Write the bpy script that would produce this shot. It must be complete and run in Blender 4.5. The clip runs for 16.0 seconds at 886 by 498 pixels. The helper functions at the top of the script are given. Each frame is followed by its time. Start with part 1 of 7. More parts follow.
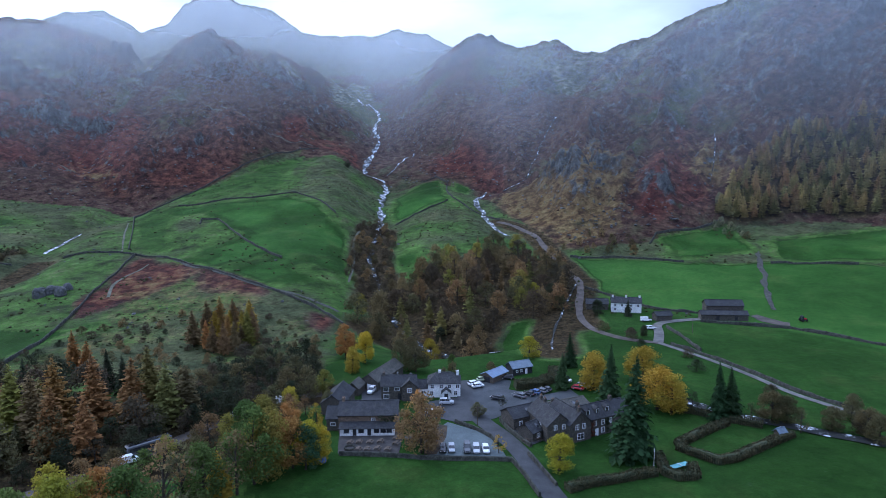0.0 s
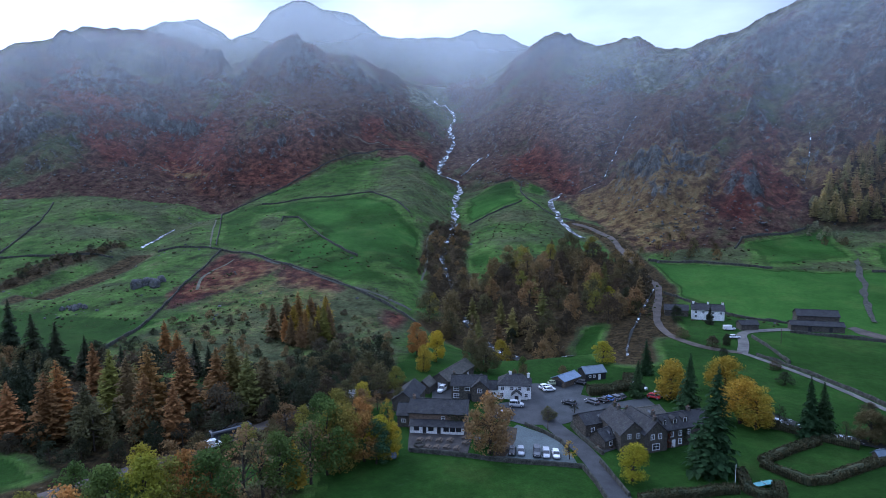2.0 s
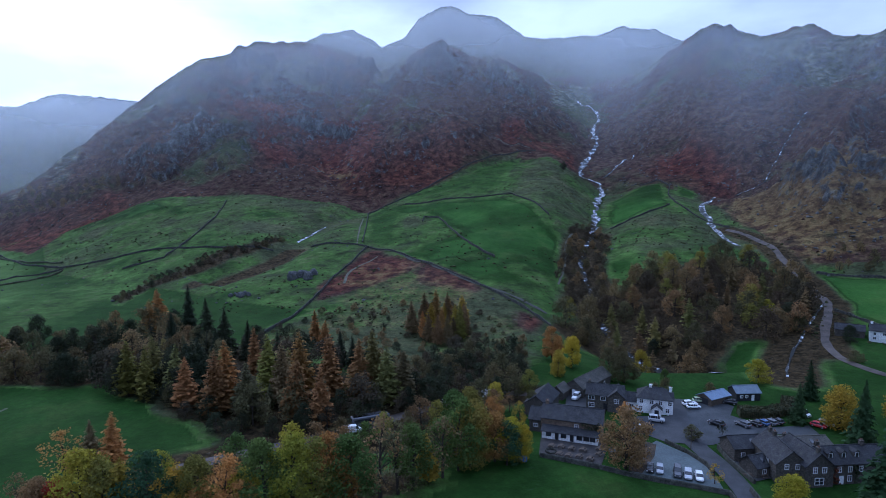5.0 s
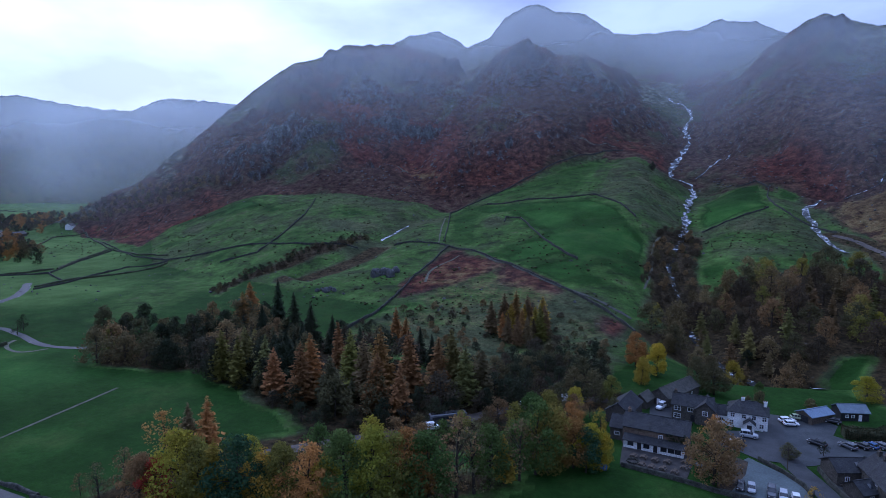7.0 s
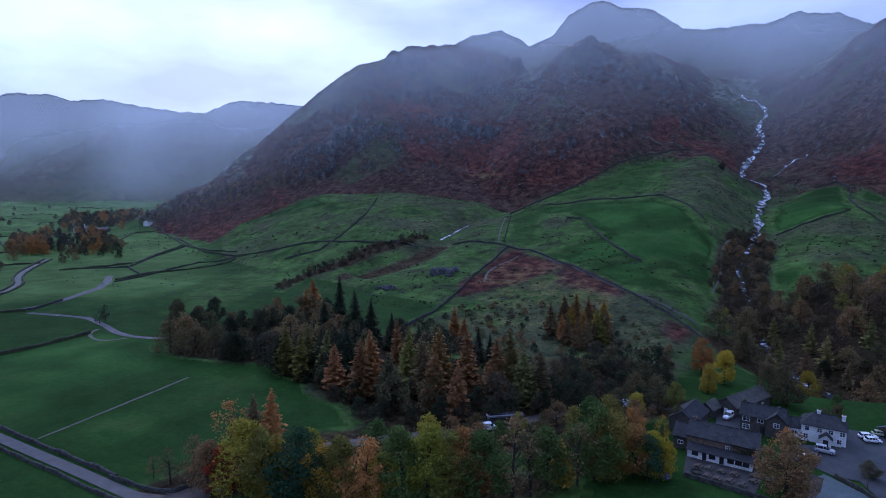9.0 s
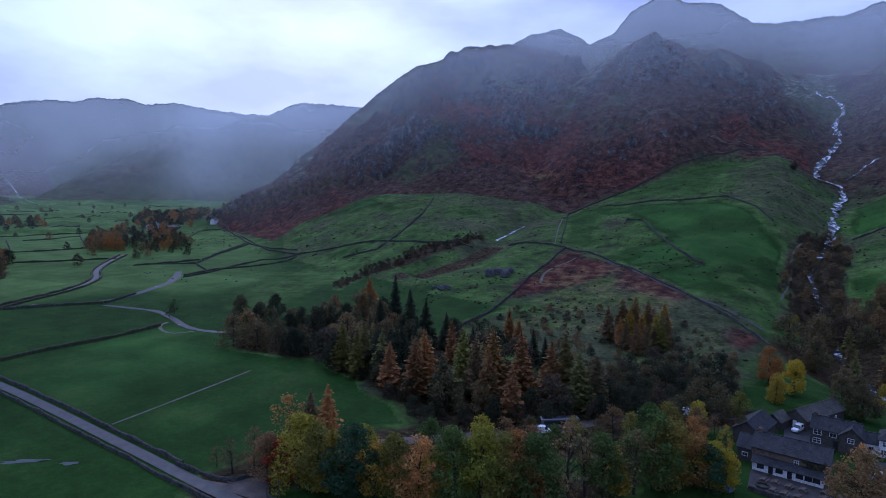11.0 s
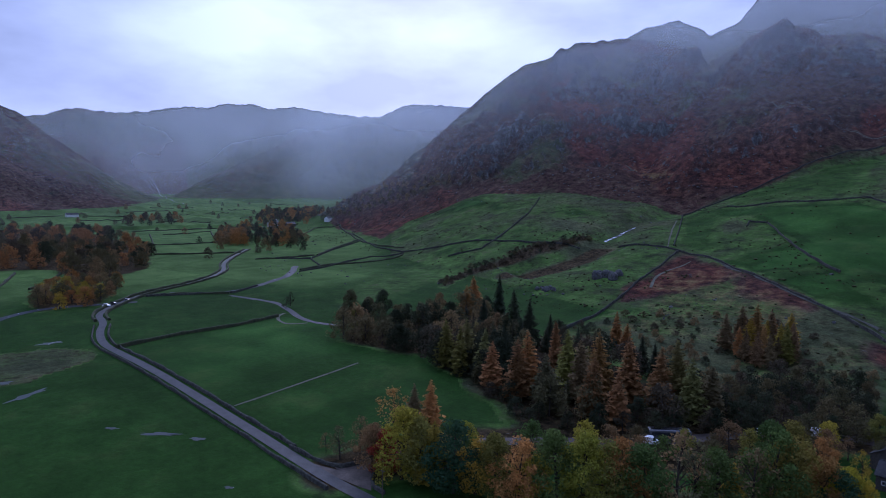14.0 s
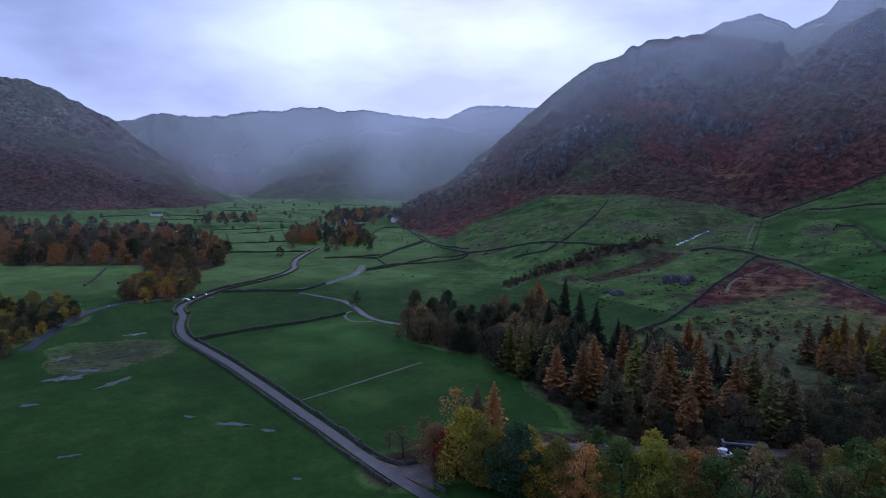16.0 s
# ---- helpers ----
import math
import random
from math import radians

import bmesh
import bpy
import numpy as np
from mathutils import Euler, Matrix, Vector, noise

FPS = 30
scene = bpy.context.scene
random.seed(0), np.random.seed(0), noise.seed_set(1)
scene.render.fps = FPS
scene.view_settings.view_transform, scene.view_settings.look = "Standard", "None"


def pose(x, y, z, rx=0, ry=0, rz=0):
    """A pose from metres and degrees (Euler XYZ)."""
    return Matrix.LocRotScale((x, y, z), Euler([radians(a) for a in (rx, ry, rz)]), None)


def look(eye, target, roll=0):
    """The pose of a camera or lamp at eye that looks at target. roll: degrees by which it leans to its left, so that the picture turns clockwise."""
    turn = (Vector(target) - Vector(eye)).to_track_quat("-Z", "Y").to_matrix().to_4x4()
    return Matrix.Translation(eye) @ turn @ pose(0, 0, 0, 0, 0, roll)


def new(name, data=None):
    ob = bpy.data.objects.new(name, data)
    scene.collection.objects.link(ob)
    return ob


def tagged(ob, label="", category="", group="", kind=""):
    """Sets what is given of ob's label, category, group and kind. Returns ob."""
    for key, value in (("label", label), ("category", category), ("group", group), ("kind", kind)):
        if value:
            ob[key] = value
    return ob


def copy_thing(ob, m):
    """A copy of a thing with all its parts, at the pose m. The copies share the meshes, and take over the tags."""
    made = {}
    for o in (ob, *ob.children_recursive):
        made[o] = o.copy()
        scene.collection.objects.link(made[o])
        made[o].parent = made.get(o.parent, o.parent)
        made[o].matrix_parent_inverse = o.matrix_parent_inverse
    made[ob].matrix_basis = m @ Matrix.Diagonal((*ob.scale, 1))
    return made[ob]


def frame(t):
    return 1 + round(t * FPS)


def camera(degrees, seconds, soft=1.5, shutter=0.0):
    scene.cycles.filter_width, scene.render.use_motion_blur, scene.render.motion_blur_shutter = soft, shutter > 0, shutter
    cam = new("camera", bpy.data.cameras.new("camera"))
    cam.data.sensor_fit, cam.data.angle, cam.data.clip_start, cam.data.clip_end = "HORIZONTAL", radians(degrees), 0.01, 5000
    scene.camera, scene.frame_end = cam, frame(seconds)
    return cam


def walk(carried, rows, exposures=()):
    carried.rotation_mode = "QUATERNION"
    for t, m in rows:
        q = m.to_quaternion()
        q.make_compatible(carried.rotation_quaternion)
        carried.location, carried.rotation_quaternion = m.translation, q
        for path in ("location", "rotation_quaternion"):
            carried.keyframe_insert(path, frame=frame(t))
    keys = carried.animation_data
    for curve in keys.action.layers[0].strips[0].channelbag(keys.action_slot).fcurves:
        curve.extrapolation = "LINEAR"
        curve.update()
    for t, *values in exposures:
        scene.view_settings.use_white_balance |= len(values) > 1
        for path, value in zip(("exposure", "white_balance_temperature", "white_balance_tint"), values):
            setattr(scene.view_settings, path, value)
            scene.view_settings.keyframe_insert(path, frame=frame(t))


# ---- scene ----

# ---------------------------------------------------------------- camera
EYE = (0.0, 0.0, 70.0)
cam = camera(72.9, 16.0, soft=0.7)
# seconds, yaw, pitch, roll of the hovering camera
PATH = [(0.0, 0.0, -6.67, -0.78), (0.5, 1.39, -6.66, -0.73), (1.0, 3.05, -6.63, -0.63), (1.5, 4.75, -6.59, -0.6),
        (2.0, 6.98, -6.55, -0.53), (2.5, 9.19, -6.52, -0.53), (3.0, 11.44, -6.46, -0.47), (3.5, 13.72, -6.44, -0.41),
        (4.0, 16.01, -6.4, -0.35), (6.5, 25.89, -6.3, 0.08), (7.0, 27.89, -6.32, 0.14), (7.5, 29.58, -6.35, 0.19),
        (8.0, 31.17, -6.37, 0.24), (8.5, 32.38, -6.39, 0.3), (9.0, 33.58, -6.37, 0.29), (11.5, 40.47, -6.38, 0.42),
        (12.0, 42.13, -6.4, 0.43), (12.5, 43.89, -6.44, 0.44), (13.0, 45.87, -6.46, 0.45), (13.5, 47.35, -6.48, 0.4),
        (14.0, 48.95, -6.47, 0.38), (14.5, 50.54, -6.47, 0.38), (15.0, 52.16, -6.45, 0.36), (15.5, 53.64, -6.44, 0.36),
        (16.0, 55.17, -6.42, 0.38)]


def heading(yaw, pitch, roll):
    a, p = radians(yaw), radians(pitch)
    d = Vector((-math.sin(a) * math.cos(p), math.cos(a) * math.cos(p), math.sin(p)))
    return look(EYE, Vector(EYE) + d, roll)


walk(cam, [(t, heading(a, p, r)) for t, a, p, r in PATH], [(0.0, 0.50, 5450, 14), (4.0, 0.10, 5250, 15), (9.0, -0.48, 4950, 26), (16.0, -0.64, 5250, 28)])

# ---------------------------------------------------------------- world and sun
SUN_AZ, SUN_EL = 52.0, 30.0          # behind the cloud, over the head of the valley
world = bpy.data.worlds.new("world")
scene.world = world
world.use_nodes = True
wn, wl = world.node_tree.nodes, world.node_tree.links
wn.clear()
w_out = wn.new("ShaderNodeOutputWorld")
w_bg = wn.new("ShaderNodeBackground")
w_sky = wn.new("ShaderNodeTexSky")
w_sky.sky_type = "NISHITA"
w_sky.sun_disc = False
w_sky.sun_elevation = radians(SUN_EL)
w_sky.sun_rotation = radians(-SUN_AZ)
w_sky.air_density, w_sky.dust_density = 1.0, 3.0
w_bg.inputs["Strength"].default_value = 0.12
# cloud sheet over the sky
w_co = wn.new("ShaderNodeTexCoord")
w_map = wn.new("ShaderNodeMapping")
w_map.inputs["Scale"].default_value = (1.0, 1.0, 2.6)
w_n1 = wn.new("ShaderNodeTexNoise")
w_n1.inputs["Scale"].default_value = 2.2
w_n1.inputs["Detail"].default_value = 6.0
w_n1.inputs["Roughness"].default_value = 0.5
w_ramp = wn.new("ShaderNodeValToRGB")
w_ramp.color_ramp.elements[0].position, w_ramp.color_ramp.elements[0].color = 0.38, (3.7, 4.5, 6.5, 1)
w_ramp.color_ramp.elements[1].position, w_ramp.color_ramp.elements[1].color = 0.62, (7.4, 8.6, 11.4, 1)
# glow of the covered sun
w_dot = wn.new("ShaderNodeVectorMath")
w_dot.operation = "DOT_PRODUCT"
sa, se = radians(SUN_AZ), radians(16.0)
w_dot.inputs[1].default_value = (-math.sin(sa) * math.cos(se), math.cos(sa) * math.cos(se), math.sin(se))
w_pow = wn.new("ShaderNodeMapRange")
w_pow.inputs["From Min"].default_value, w_pow.inputs["From Max"].default_value = 0.25, 1.0
w_pow.inputs["To Min"].default_value, w_pow.inputs["To Max"].default_value = 0.78, 1.15
w_core = wn.new("ShaderNodeMapRange")
w_core.interpolation_type = "SMOOTHSTEP"
w_core.inputs["From Min"].default_value, w_core.inputs["From Max"].default_value = 0.86, 1.0
w_core.inputs["To Min"].default_value, w_core.inputs["To Max"].default_value = 0.0, 0.45
w_add = wn.new("ShaderNodeMath")
w_mul = wn.new("ShaderNodeVectorMath")
w_mul.operation = "SCALE"
w_mix = wn.new("ShaderNodeMixRGB")
w_mix.inputs["Fac"].default_value = 0.88
wl.new(w_co.outputs["Generated"], w_map.inputs["Vector"])
wl.new(w_map.outputs["Vector"], w_n1.inputs["Vector"])
wl.new(w_n1.outputs["Fac"], w_ramp.inputs["Fac"])
wl.new(w_co.outputs["Generated"], w_dot.inputs[0])
wl.new(w_dot.outputs["Value"], w_pow.inputs["Value"])
wl.new(w_ramp.outputs["Color"], w_mul.inputs[0])
wl.new(w_dot.outputs["Value"], w_core.inputs["Value"])
wl.new(w_pow.outputs["Result"], w_add.inputs[0])
wl.new(w_core.outputs["Result"], w_add.inputs[1])
# an overcast sky is brighter overhead than at the horizon
w_sep = wn.new("ShaderNodeSeparateXYZ")
w_top = wn.new("ShaderNodeMapRange")
w_top.interpolation_type = "SMOOTHSTEP"
w_top.inputs["From Min"].default_value, w_top.inputs["From Max"].default_value = 0.38, 1.0
w_top.inputs["To Min"].default_value, w_top.inputs["To Max"].default_value = 1.0, 2.2
w_up = wn.new("ShaderNodeMath")
w_up.operation = "MULTIPLY"
wl.new(w_co.outputs["Generated"], w_sep.inputs[0])
wl.new(w_sep.outputs["Z"], w_top.inputs["Value"])
wl.new(w_add.outputs["Value"], w_up.inputs[0])
wl.new(w_top.outputs["Result"], w_up.inputs[1])
wl.new(w_up.outputs["Value"], w_mul.inputs["Scale"])
wl.new(w_sky.outputs["Color"], w_mix.inputs["Color1"])
wl.new(w_mul.outputs["Vector"], w_mix.inputs["Color2"])
wl.new(w_mix.outputs["Color"], w_bg.inputs["Color"])
wl.new(w_bg.outputs["Background"], w_out.inputs["Surface"])

sun_data = bpy.data.lights.new("sun", "SUN")
sun_data.energy, sun_data.angle, sun_data.color = 0.9, radians(20), (1.0, 0.97, 0.93)
sun_ob = new("sun", sun_data)
sa, se = radians(SUN_AZ), radians(SUN_EL)
sun_ob.matrix_world = look((-math.sin(sa) * math.cos(se) * 900, math.cos(sa) * math.cos(se) * 900, math.sin(se) * 900), (0, 0, 0))


# ---------------------------------------------------------------- materials
def shader(name, rough=0.9, spec=0.3):
    m = bpy.data.materials.new(name)
    m.use_nodes = True
    nt = m.node_tree
    b = nt.nodes["Principled BSDF"]
    b.inputs["Roughness"].default_value = rough
    b.inputs["Specular IOR Level"].default_value = spec
    return m, nt, b


def tex_noise(nt, scale, detail=4.0, rough=0.55, coord="Object", stretch=None):
    co = nt.nodes.new("ShaderNodeTexCoord")
    n = nt.nodes.new("ShaderNodeTexNoise")
    n.inputs["Scale"].default_value, n.inputs["Detail"].default_value, n.inputs["Roughness"].default_value = scale, detail, rough
    if stretch:
        mp = nt.nodes.new("ShaderNodeMapping")
        mp.inputs["Scale"].default_value = stretch
        nt.links.new(co.outputs[coord], mp.inputs["Vector"])
        nt.links.new(mp.outputs["Vector"], n.inputs["Vector"])
    else:
        nt.links.new(co.outputs[coord], n.inputs["Vector"])
    return n.outputs["Fac"]


def ramp(nt, fac, *stops):
    r = nt.nodes.new("ShaderNodeValToRGB")
    while len(r.color_ramp.elements) < len(stops):
        r.color_ramp.elements.new(0.5)
    for e, (p, c) in zip(r.color_ramp.elements, stops):
        e.position, e.color = p, (*c, 1) if len(c) == 3 else c
    nt.links.new(fac, r.inputs["Fac"])
    return r.outputs["Color"]


def mix(nt, fac, a, b, mode="MIX"):
    m = nt.nodes.new("ShaderNodeMixRGB")
    m.blend_type = mode
    for sock, v in ((m.inputs["Fac"], fac), (m.inputs["Color1"], a), (m.inputs["Color2"], b)):
        if isinstance(v, (int, float)):
            sock.default_value = v
        elif isinstance(v, tuple):
            sock.default_value = (*v, 1)
        else:
            nt.links.new(v, sock)
    return m.outputs["Color"]


def math_node(nt, op, a, b=0.0, clamp=False):
    m = nt.nodes.new("ShaderNodeMath")
    m.operation, m.use_clamp = op, clamp
    for sock, v in ((m.inputs[0], a), (m.inputs[1], b)):
        if isinstance(v, (int, float)):
            sock.default_value = v
        else:
            nt.links.new(v, sock)
    return m.outputs["Value"]


def span(nt, v, a, b, c=0.0, d=1.0):
    m = nt.nodes.new("ShaderNodeMapRange")
    m.inputs["From Min"].default_value, m.inputs["From Max"].default_value = a, b
    m.inputs["To Min"].default_value, m.inputs["To Max"].default_value = c, d
    nt.links.new(v, m.inputs["Value"])
    return m.outputs["Result"]


def bump(nt, bsdf, height, strength=0.5, distance=0.3):
    b = nt.nodes.new("ShaderNodeBump")
    b.inputs["Strength"].default_value, b.inputs["Distance"].default_value = strength, distance
    nt.links.new(height, b.inputs["Height"])
    nt.links.new(b.outputs["Normal"], bsdf.inputs["Normal"])


def attr(nt, name):
    a = nt.nodes.new("ShaderNodeAttribute")
    a.attribute_name = name
    return a


def mottled(name, c1, c2, scale=1.0, rough=0.9, fine=12.0, spec=0.3, per_object=0.0, relief=0.0):
    """A surface of two tones, at a coarse and a fine scale."""
    m, nt, b = shader(name, rough, spec)
    col = ramp(nt, tex_noise(nt, scale, 5), (0.32, c1), (0.68, c2))
    g = span(nt, tex_noise(nt, scale * fine, 3), 0.3, 0.7, 0.72, 1.2)
    col = mix(nt, 1.0, col, g, "MULTIPLY")
    if per_object:
        oi = nt.nodes.new("ShaderNodeObjectInfo")
        col = mix(nt, 1.0, col, span(nt, oi.outputs["Random"], 0, 1, 1 - per_object, 1 + per_object), "MULTIPLY")
    nt.links.new(col, b.inputs["Base Color"])
    if relief:
        bump(nt, b, tex_noise(nt, scale * fine, 3), 0.6, relief)
    return m


def ground_material():
    """Grass, bracken, rock and rough pasture by the cover of the ground."""
    m, nt, b = shader("fell_ground", 0.95, 0.05)
    at = attr(nt, "cover")
    sep = nt.nodes.new("ShaderNodeSeparateColor")
    nt.links.new(at.outputs["Color"], sep.inputs["Color"])
    lush, brack, rock, scrub = sep.outputs["Red"], sep.outputs["Green"], sep.outputs["Blue"], at.outputs["Alpha"]
    tn = attr(nt, "tone")
    sep2 = nt.nodes.new("ShaderNodeSeparateColor")
    nt.links.new(tn.outputs["Color"], sep2.inputs["Color"])
    rust, gold, alp, fresh = sep2.outputs["Red"], sep2.outputs["Green"], sep2.outputs["Blue"], tn.outputs["Alpha"]
    big = tex_noise(nt, 0.012, 5)
    mid = tex_noise(nt, 0.05, 6, 0.62)
    lump = tex_noise(nt, 0.13, 5, 0.6)
    fine = tex_noise(nt, 0.5, 6, 0.65)
    tiny = tex_noise(nt, 2.4, 4, 0.7)
    # rough fell grass
    grass = ramp(nt, mid, (0.3, (0.036, 0.046, 0.022)), (0.5, (0.062, 0.072, 0.032)), (0.7, (0.098, 0.094, 0.046)))
    turf = ramp(nt, lump, (0.3, (0.058, 0.060, 0.046)), (0.5, (0.108, 0.115, 0.080)), (0.7, (0.170, 0.174, 0.126)))
    straw = ramp(nt, lump, (0.3, (0.070, 0.040, 0.022)), (0.5, (0.122, 0.080, 0.034)), (0.7, (0.135, 0.108, 0.046)))
    # bracken, dark purple brown to rust
    br = ramp(nt, lump, (0.3, (0.032, 0.020, 0.018)), (0.46, (0.058, 0.031, 0.024)), (0.6, (0.074, 0.048, 0.031)), (0.74, (0.064, 0.060, 0.034)))
    red = ramp(nt, lump, (0.3, (0.046, 0.015, 0.014)), (0.5, (0.088, 0.028, 0.020)), (0.7, (0.118, 0.050, 0.030)))
    # rock
    cracks = tex_noise(nt, 0.16, 7, 0.7, stretch=(1.0, 1.0, 0.35))
    rk = ramp(nt, cracks, (0.36, (0.022, 0.023, 0.024)), (0.50, (0.056, 0.058, 0.057)), (0.64, (0.110, 0.112, 0.106)))
    # meadow grass
    meadow = ramp(nt, mid, (0.3, (0.013, 0.037, 0.006)), (0.55, (0.020, 0.052, 0.009)), (0.75, (0.034, 0.060, 0.013)))
    bright = ramp(nt, mid, (0.3, (0.022, 0.064, 0.011)), (0.55, (0.034, 0.090, 0.016)), (0.75, (0.060, 0.112, 0.024)))
    meadow = mix(nt, span(nt, lush, 0.91, 0.99), meadow, bright)
    pasture = ramp(nt, tex_noise(nt, 0.055, 8, 0.68), (0.34, (0.022, 0.030, 0.013)), (0.45, (0.042, 0.078, 0.018)), (0.56, (0.060, 0.116, 0.024)), (0.68, (0.086, 0.094, 0.040)))
    meadow = mix(nt, span(nt, lush, 0.72, 0.86, 1.0, 0.0), meadow, pasture)
    leys = ramp(nt, mid, (0.3, (0.050, 0.098, 0.020)), (0.7, (0.105, 0.170, 0.048)))
    meadow = mix(nt, fresh, meadow, leys)
    wood = ramp(nt, fine, (0.3, (0.022, 0.020, 0.012)), (0.6, (0.060, 0.042, 0.020)), (0.75, (0.050, 0.055, 0.020)))
    edge = math_node(nt, "MULTIPLY", math_node(nt, "SUBTRACT", fine, 0.5), 0.9)
    edge2 = math_node(nt, "MULTIPLY", math_node(nt, "SUBTRACT", mid, 0.5), 1.3)
    edge3 = math_node(nt, "MULTIPLY", math_node(nt, "SUBTRACT", lump, 0.5), 1.2)

    def soft(mask, e, lo, hi):
        return span(nt, math_node(nt, "ADD", mask, e), lo, hi)

    grass = mix(nt, soft(alp, edge3, 0.3, 0.7), grass, turf)
    br = mix(nt, soft(rust, edge3, 0.25, 0.75), br, red)
    col = mix(nt, soft(brack, edge2, 0.3, 0.7), grass, br)
    col = mix(nt, soft(gold, edge3, 0.3, 0.7), col, straw)
    col = mix(nt, soft(scrub, edge, 0.35, 0.65), col, wood)
    tufts = math_node(nt, "ADD", math_node(nt, "MULTIPLY", edge, 0.7), math_node(nt, "MULTIPLY", edge2, 0.55))
    col = mix(nt, soft(lush, tufts, 0.35, 0.65), col, meadow)
    col = mix(nt, soft(rock, math_node(nt, "ADD", edge3, math_node(nt, "MULTIPLY", edge, 0.4)), 0.40, 0.62), col, rk)
    # dark tussocks and pale stones
    speck = tex_noise(nt, 0.2, 5, 0.65)
    open_fell = span(nt, lush, 0.4, 0.85, 1.0, 0.14)
    col = mix(nt, math_node(nt, "MULTIPLY", span(nt, speck, 0.52, 0.62), open_fell), col, mix(nt, 1.0, col, (0.55, 0.56, 0.55), "MULTIPLY"))
    pale = tex_noise(nt, 0.30, 5, 0.7)
    col = mix(nt, math_node(nt, "MULTIPLY", span(nt, pale, 0.64, 0.70, 0, 0.45), open_fell), col, (0.13, 0.134, 0.126))
    # broad tints from drier and wetter ground
    col = mix(nt, 1.0, col, span(nt, big, 0.3, 0.7, 0.78, 1.2), "MULTIPLY")
    # speckle of tussocks and stones
    calm = math_node(nt, "SUBTRACT", 1.0, math_node(nt, "MULTIPLY", lush, 0.6))
    uneven = span(nt, lush, 0.80, 0.95, 1.0, 0.2)
    col = mix(nt, uneven, col, mix(nt, 1.0, col, span(nt, lump, 0.36, 0.62, 0.76, 1.2), "MULTIPLY"))
    col = mix(nt, calm, col, mix(nt, 1.0, col, span(nt, fine, 0.32, 0.68, 0.62, 1.38), "MULTIPLY"))
    col = mix(nt, 1.0, col, span(nt, tiny, 0.3, 0.7, 0.75, 1.22), "MULTIPLY")
    nt.links.new(col, b.inputs["Base Color"])
    rough_relief = math_node(nt, "ADD", math_node(nt, "MULTIPLY", fine, 1.0), math_node(nt, "MULTIPLY", tiny, 0.35))
    strength = math_node(nt, "SUBTRACT", 1.0, math_node(nt, "MULTIPLY", lush, 0.85))
    bump(nt, b, math_node(nt, "MULTIPLY", rough_relief, strength), 0.9, 1.6)
    return m


# ---------------------------------------------------------------- the shape of the land
# ridge and foot lines: bearing (degrees, to the left of the y axis), distance and height
FRONT = [(-110, 900, 0), (-90, 800, 120), (-60, 700, 232), (-45, 750, 285), (-36, 780, 301), (-30, 800, 293), (-25.1, 830, 280), (-21.0, 860, 264),
         (-18.7, 880, 255), (-16.8, 900, 253), (-14.6, 930, 249), (-12.9, 950, 253), (-10.6, 1000, 283),
         (-9.4, 1010, 281), (-7.3, 1040, 280), (-5.3, 1060, 299), (-3.6, 1080, 317), (-2.1, 1100, 308),
         (0, 1130, 292), (2.1, 1180, 272), (4.2, 1230, 256), (7.0, 1250, 255), (9.8, 1180, 253), (12.4, 1100, 272)]
FRONT_2 = [(15.1, 1050, 282), (17.6, 1020, 276), (18.5, 1000, 288), (20.8, 1000, 295), (22.1, 1000, 286), (24.5, 1050, 268),
           (25.8, 1100, 262), (26.5, 1130, 288), (29.5, 1180, 317), (33.0, 1200, 334),
           (37.0, 1180, 319), (39.1, 1150, 296), (41.2, 1120, 276), (43.3, 1090, 248), (45.3, 1060, 213), (47.4, 1030, 182),
           (49.4, 1000, 147), (51.4, 970, 117), (53.3, 950, 87), (54.7, 940, 68), (56.3, 930, 57), (58.9, 920, 35),
           (60.4, 920, 19), (62, 940, 4), (66, 940, 0)]
BACK = [(-12, 1850, 250), (-6, 1850, 413), (-0.9, 1850, 456), (0.8, 1850, 487), (3.8, 1850, 511), (5.8, 1830, 486), (9.9, 1830, 482),
        (12.5, 1800, 479), (14.0, 1800, 519), (15.1, 1800, 542), (17.7, 1800, 552), (19.2, 1800, 579), (20.2, 1800, 576),
        (22.3, 1780, 540), (23.4, 1760, 483), (25.7, 1740, 440), (26.9, 1740, 465), (28.4, 1740, 481), (30.9, 1740, 475),
        (32.4, 1740, 449), (36, 1740, 346), (44, 1740, 150)]
BAND = [(36, 2500, 250), (44, 2500, 302), (49.1, 2500, 311), (54.4, 2500, 320), (57.6, 2450, 293), (62.3, 2350, 234), (65.0, 2250, 172),
        (68.1, 2150, 108), (71.1, 2050, 52), (73.1, 2000, 14), (76, 1950, 0)]
CRAGS = [(30, 4200, 300), (40, 4200, 526), (46.5, 4200, 563), (51.3, 4200, 586), (52.8, 4200, 571), (54.9, 4200, 497), (57.6, 4200, 497),
         (59.7, 4200, 519), (62.8, 4200, 549), (64.9, 4200, 526), (66.4, 4200, 556), (69.0, 4200, 549), (70.0, 4200, 519),
         (71.9, 4150, 521), (74.8, 4100, 472), (78.0, 4050, 446), (79.4, 4000, 455), (80.7, 4000, 448), (82.0, 4000, 406),
         (83.6, 4000, 399), (95, 4000, 399), (110, 4000, 385), (130, 4000, 0)]
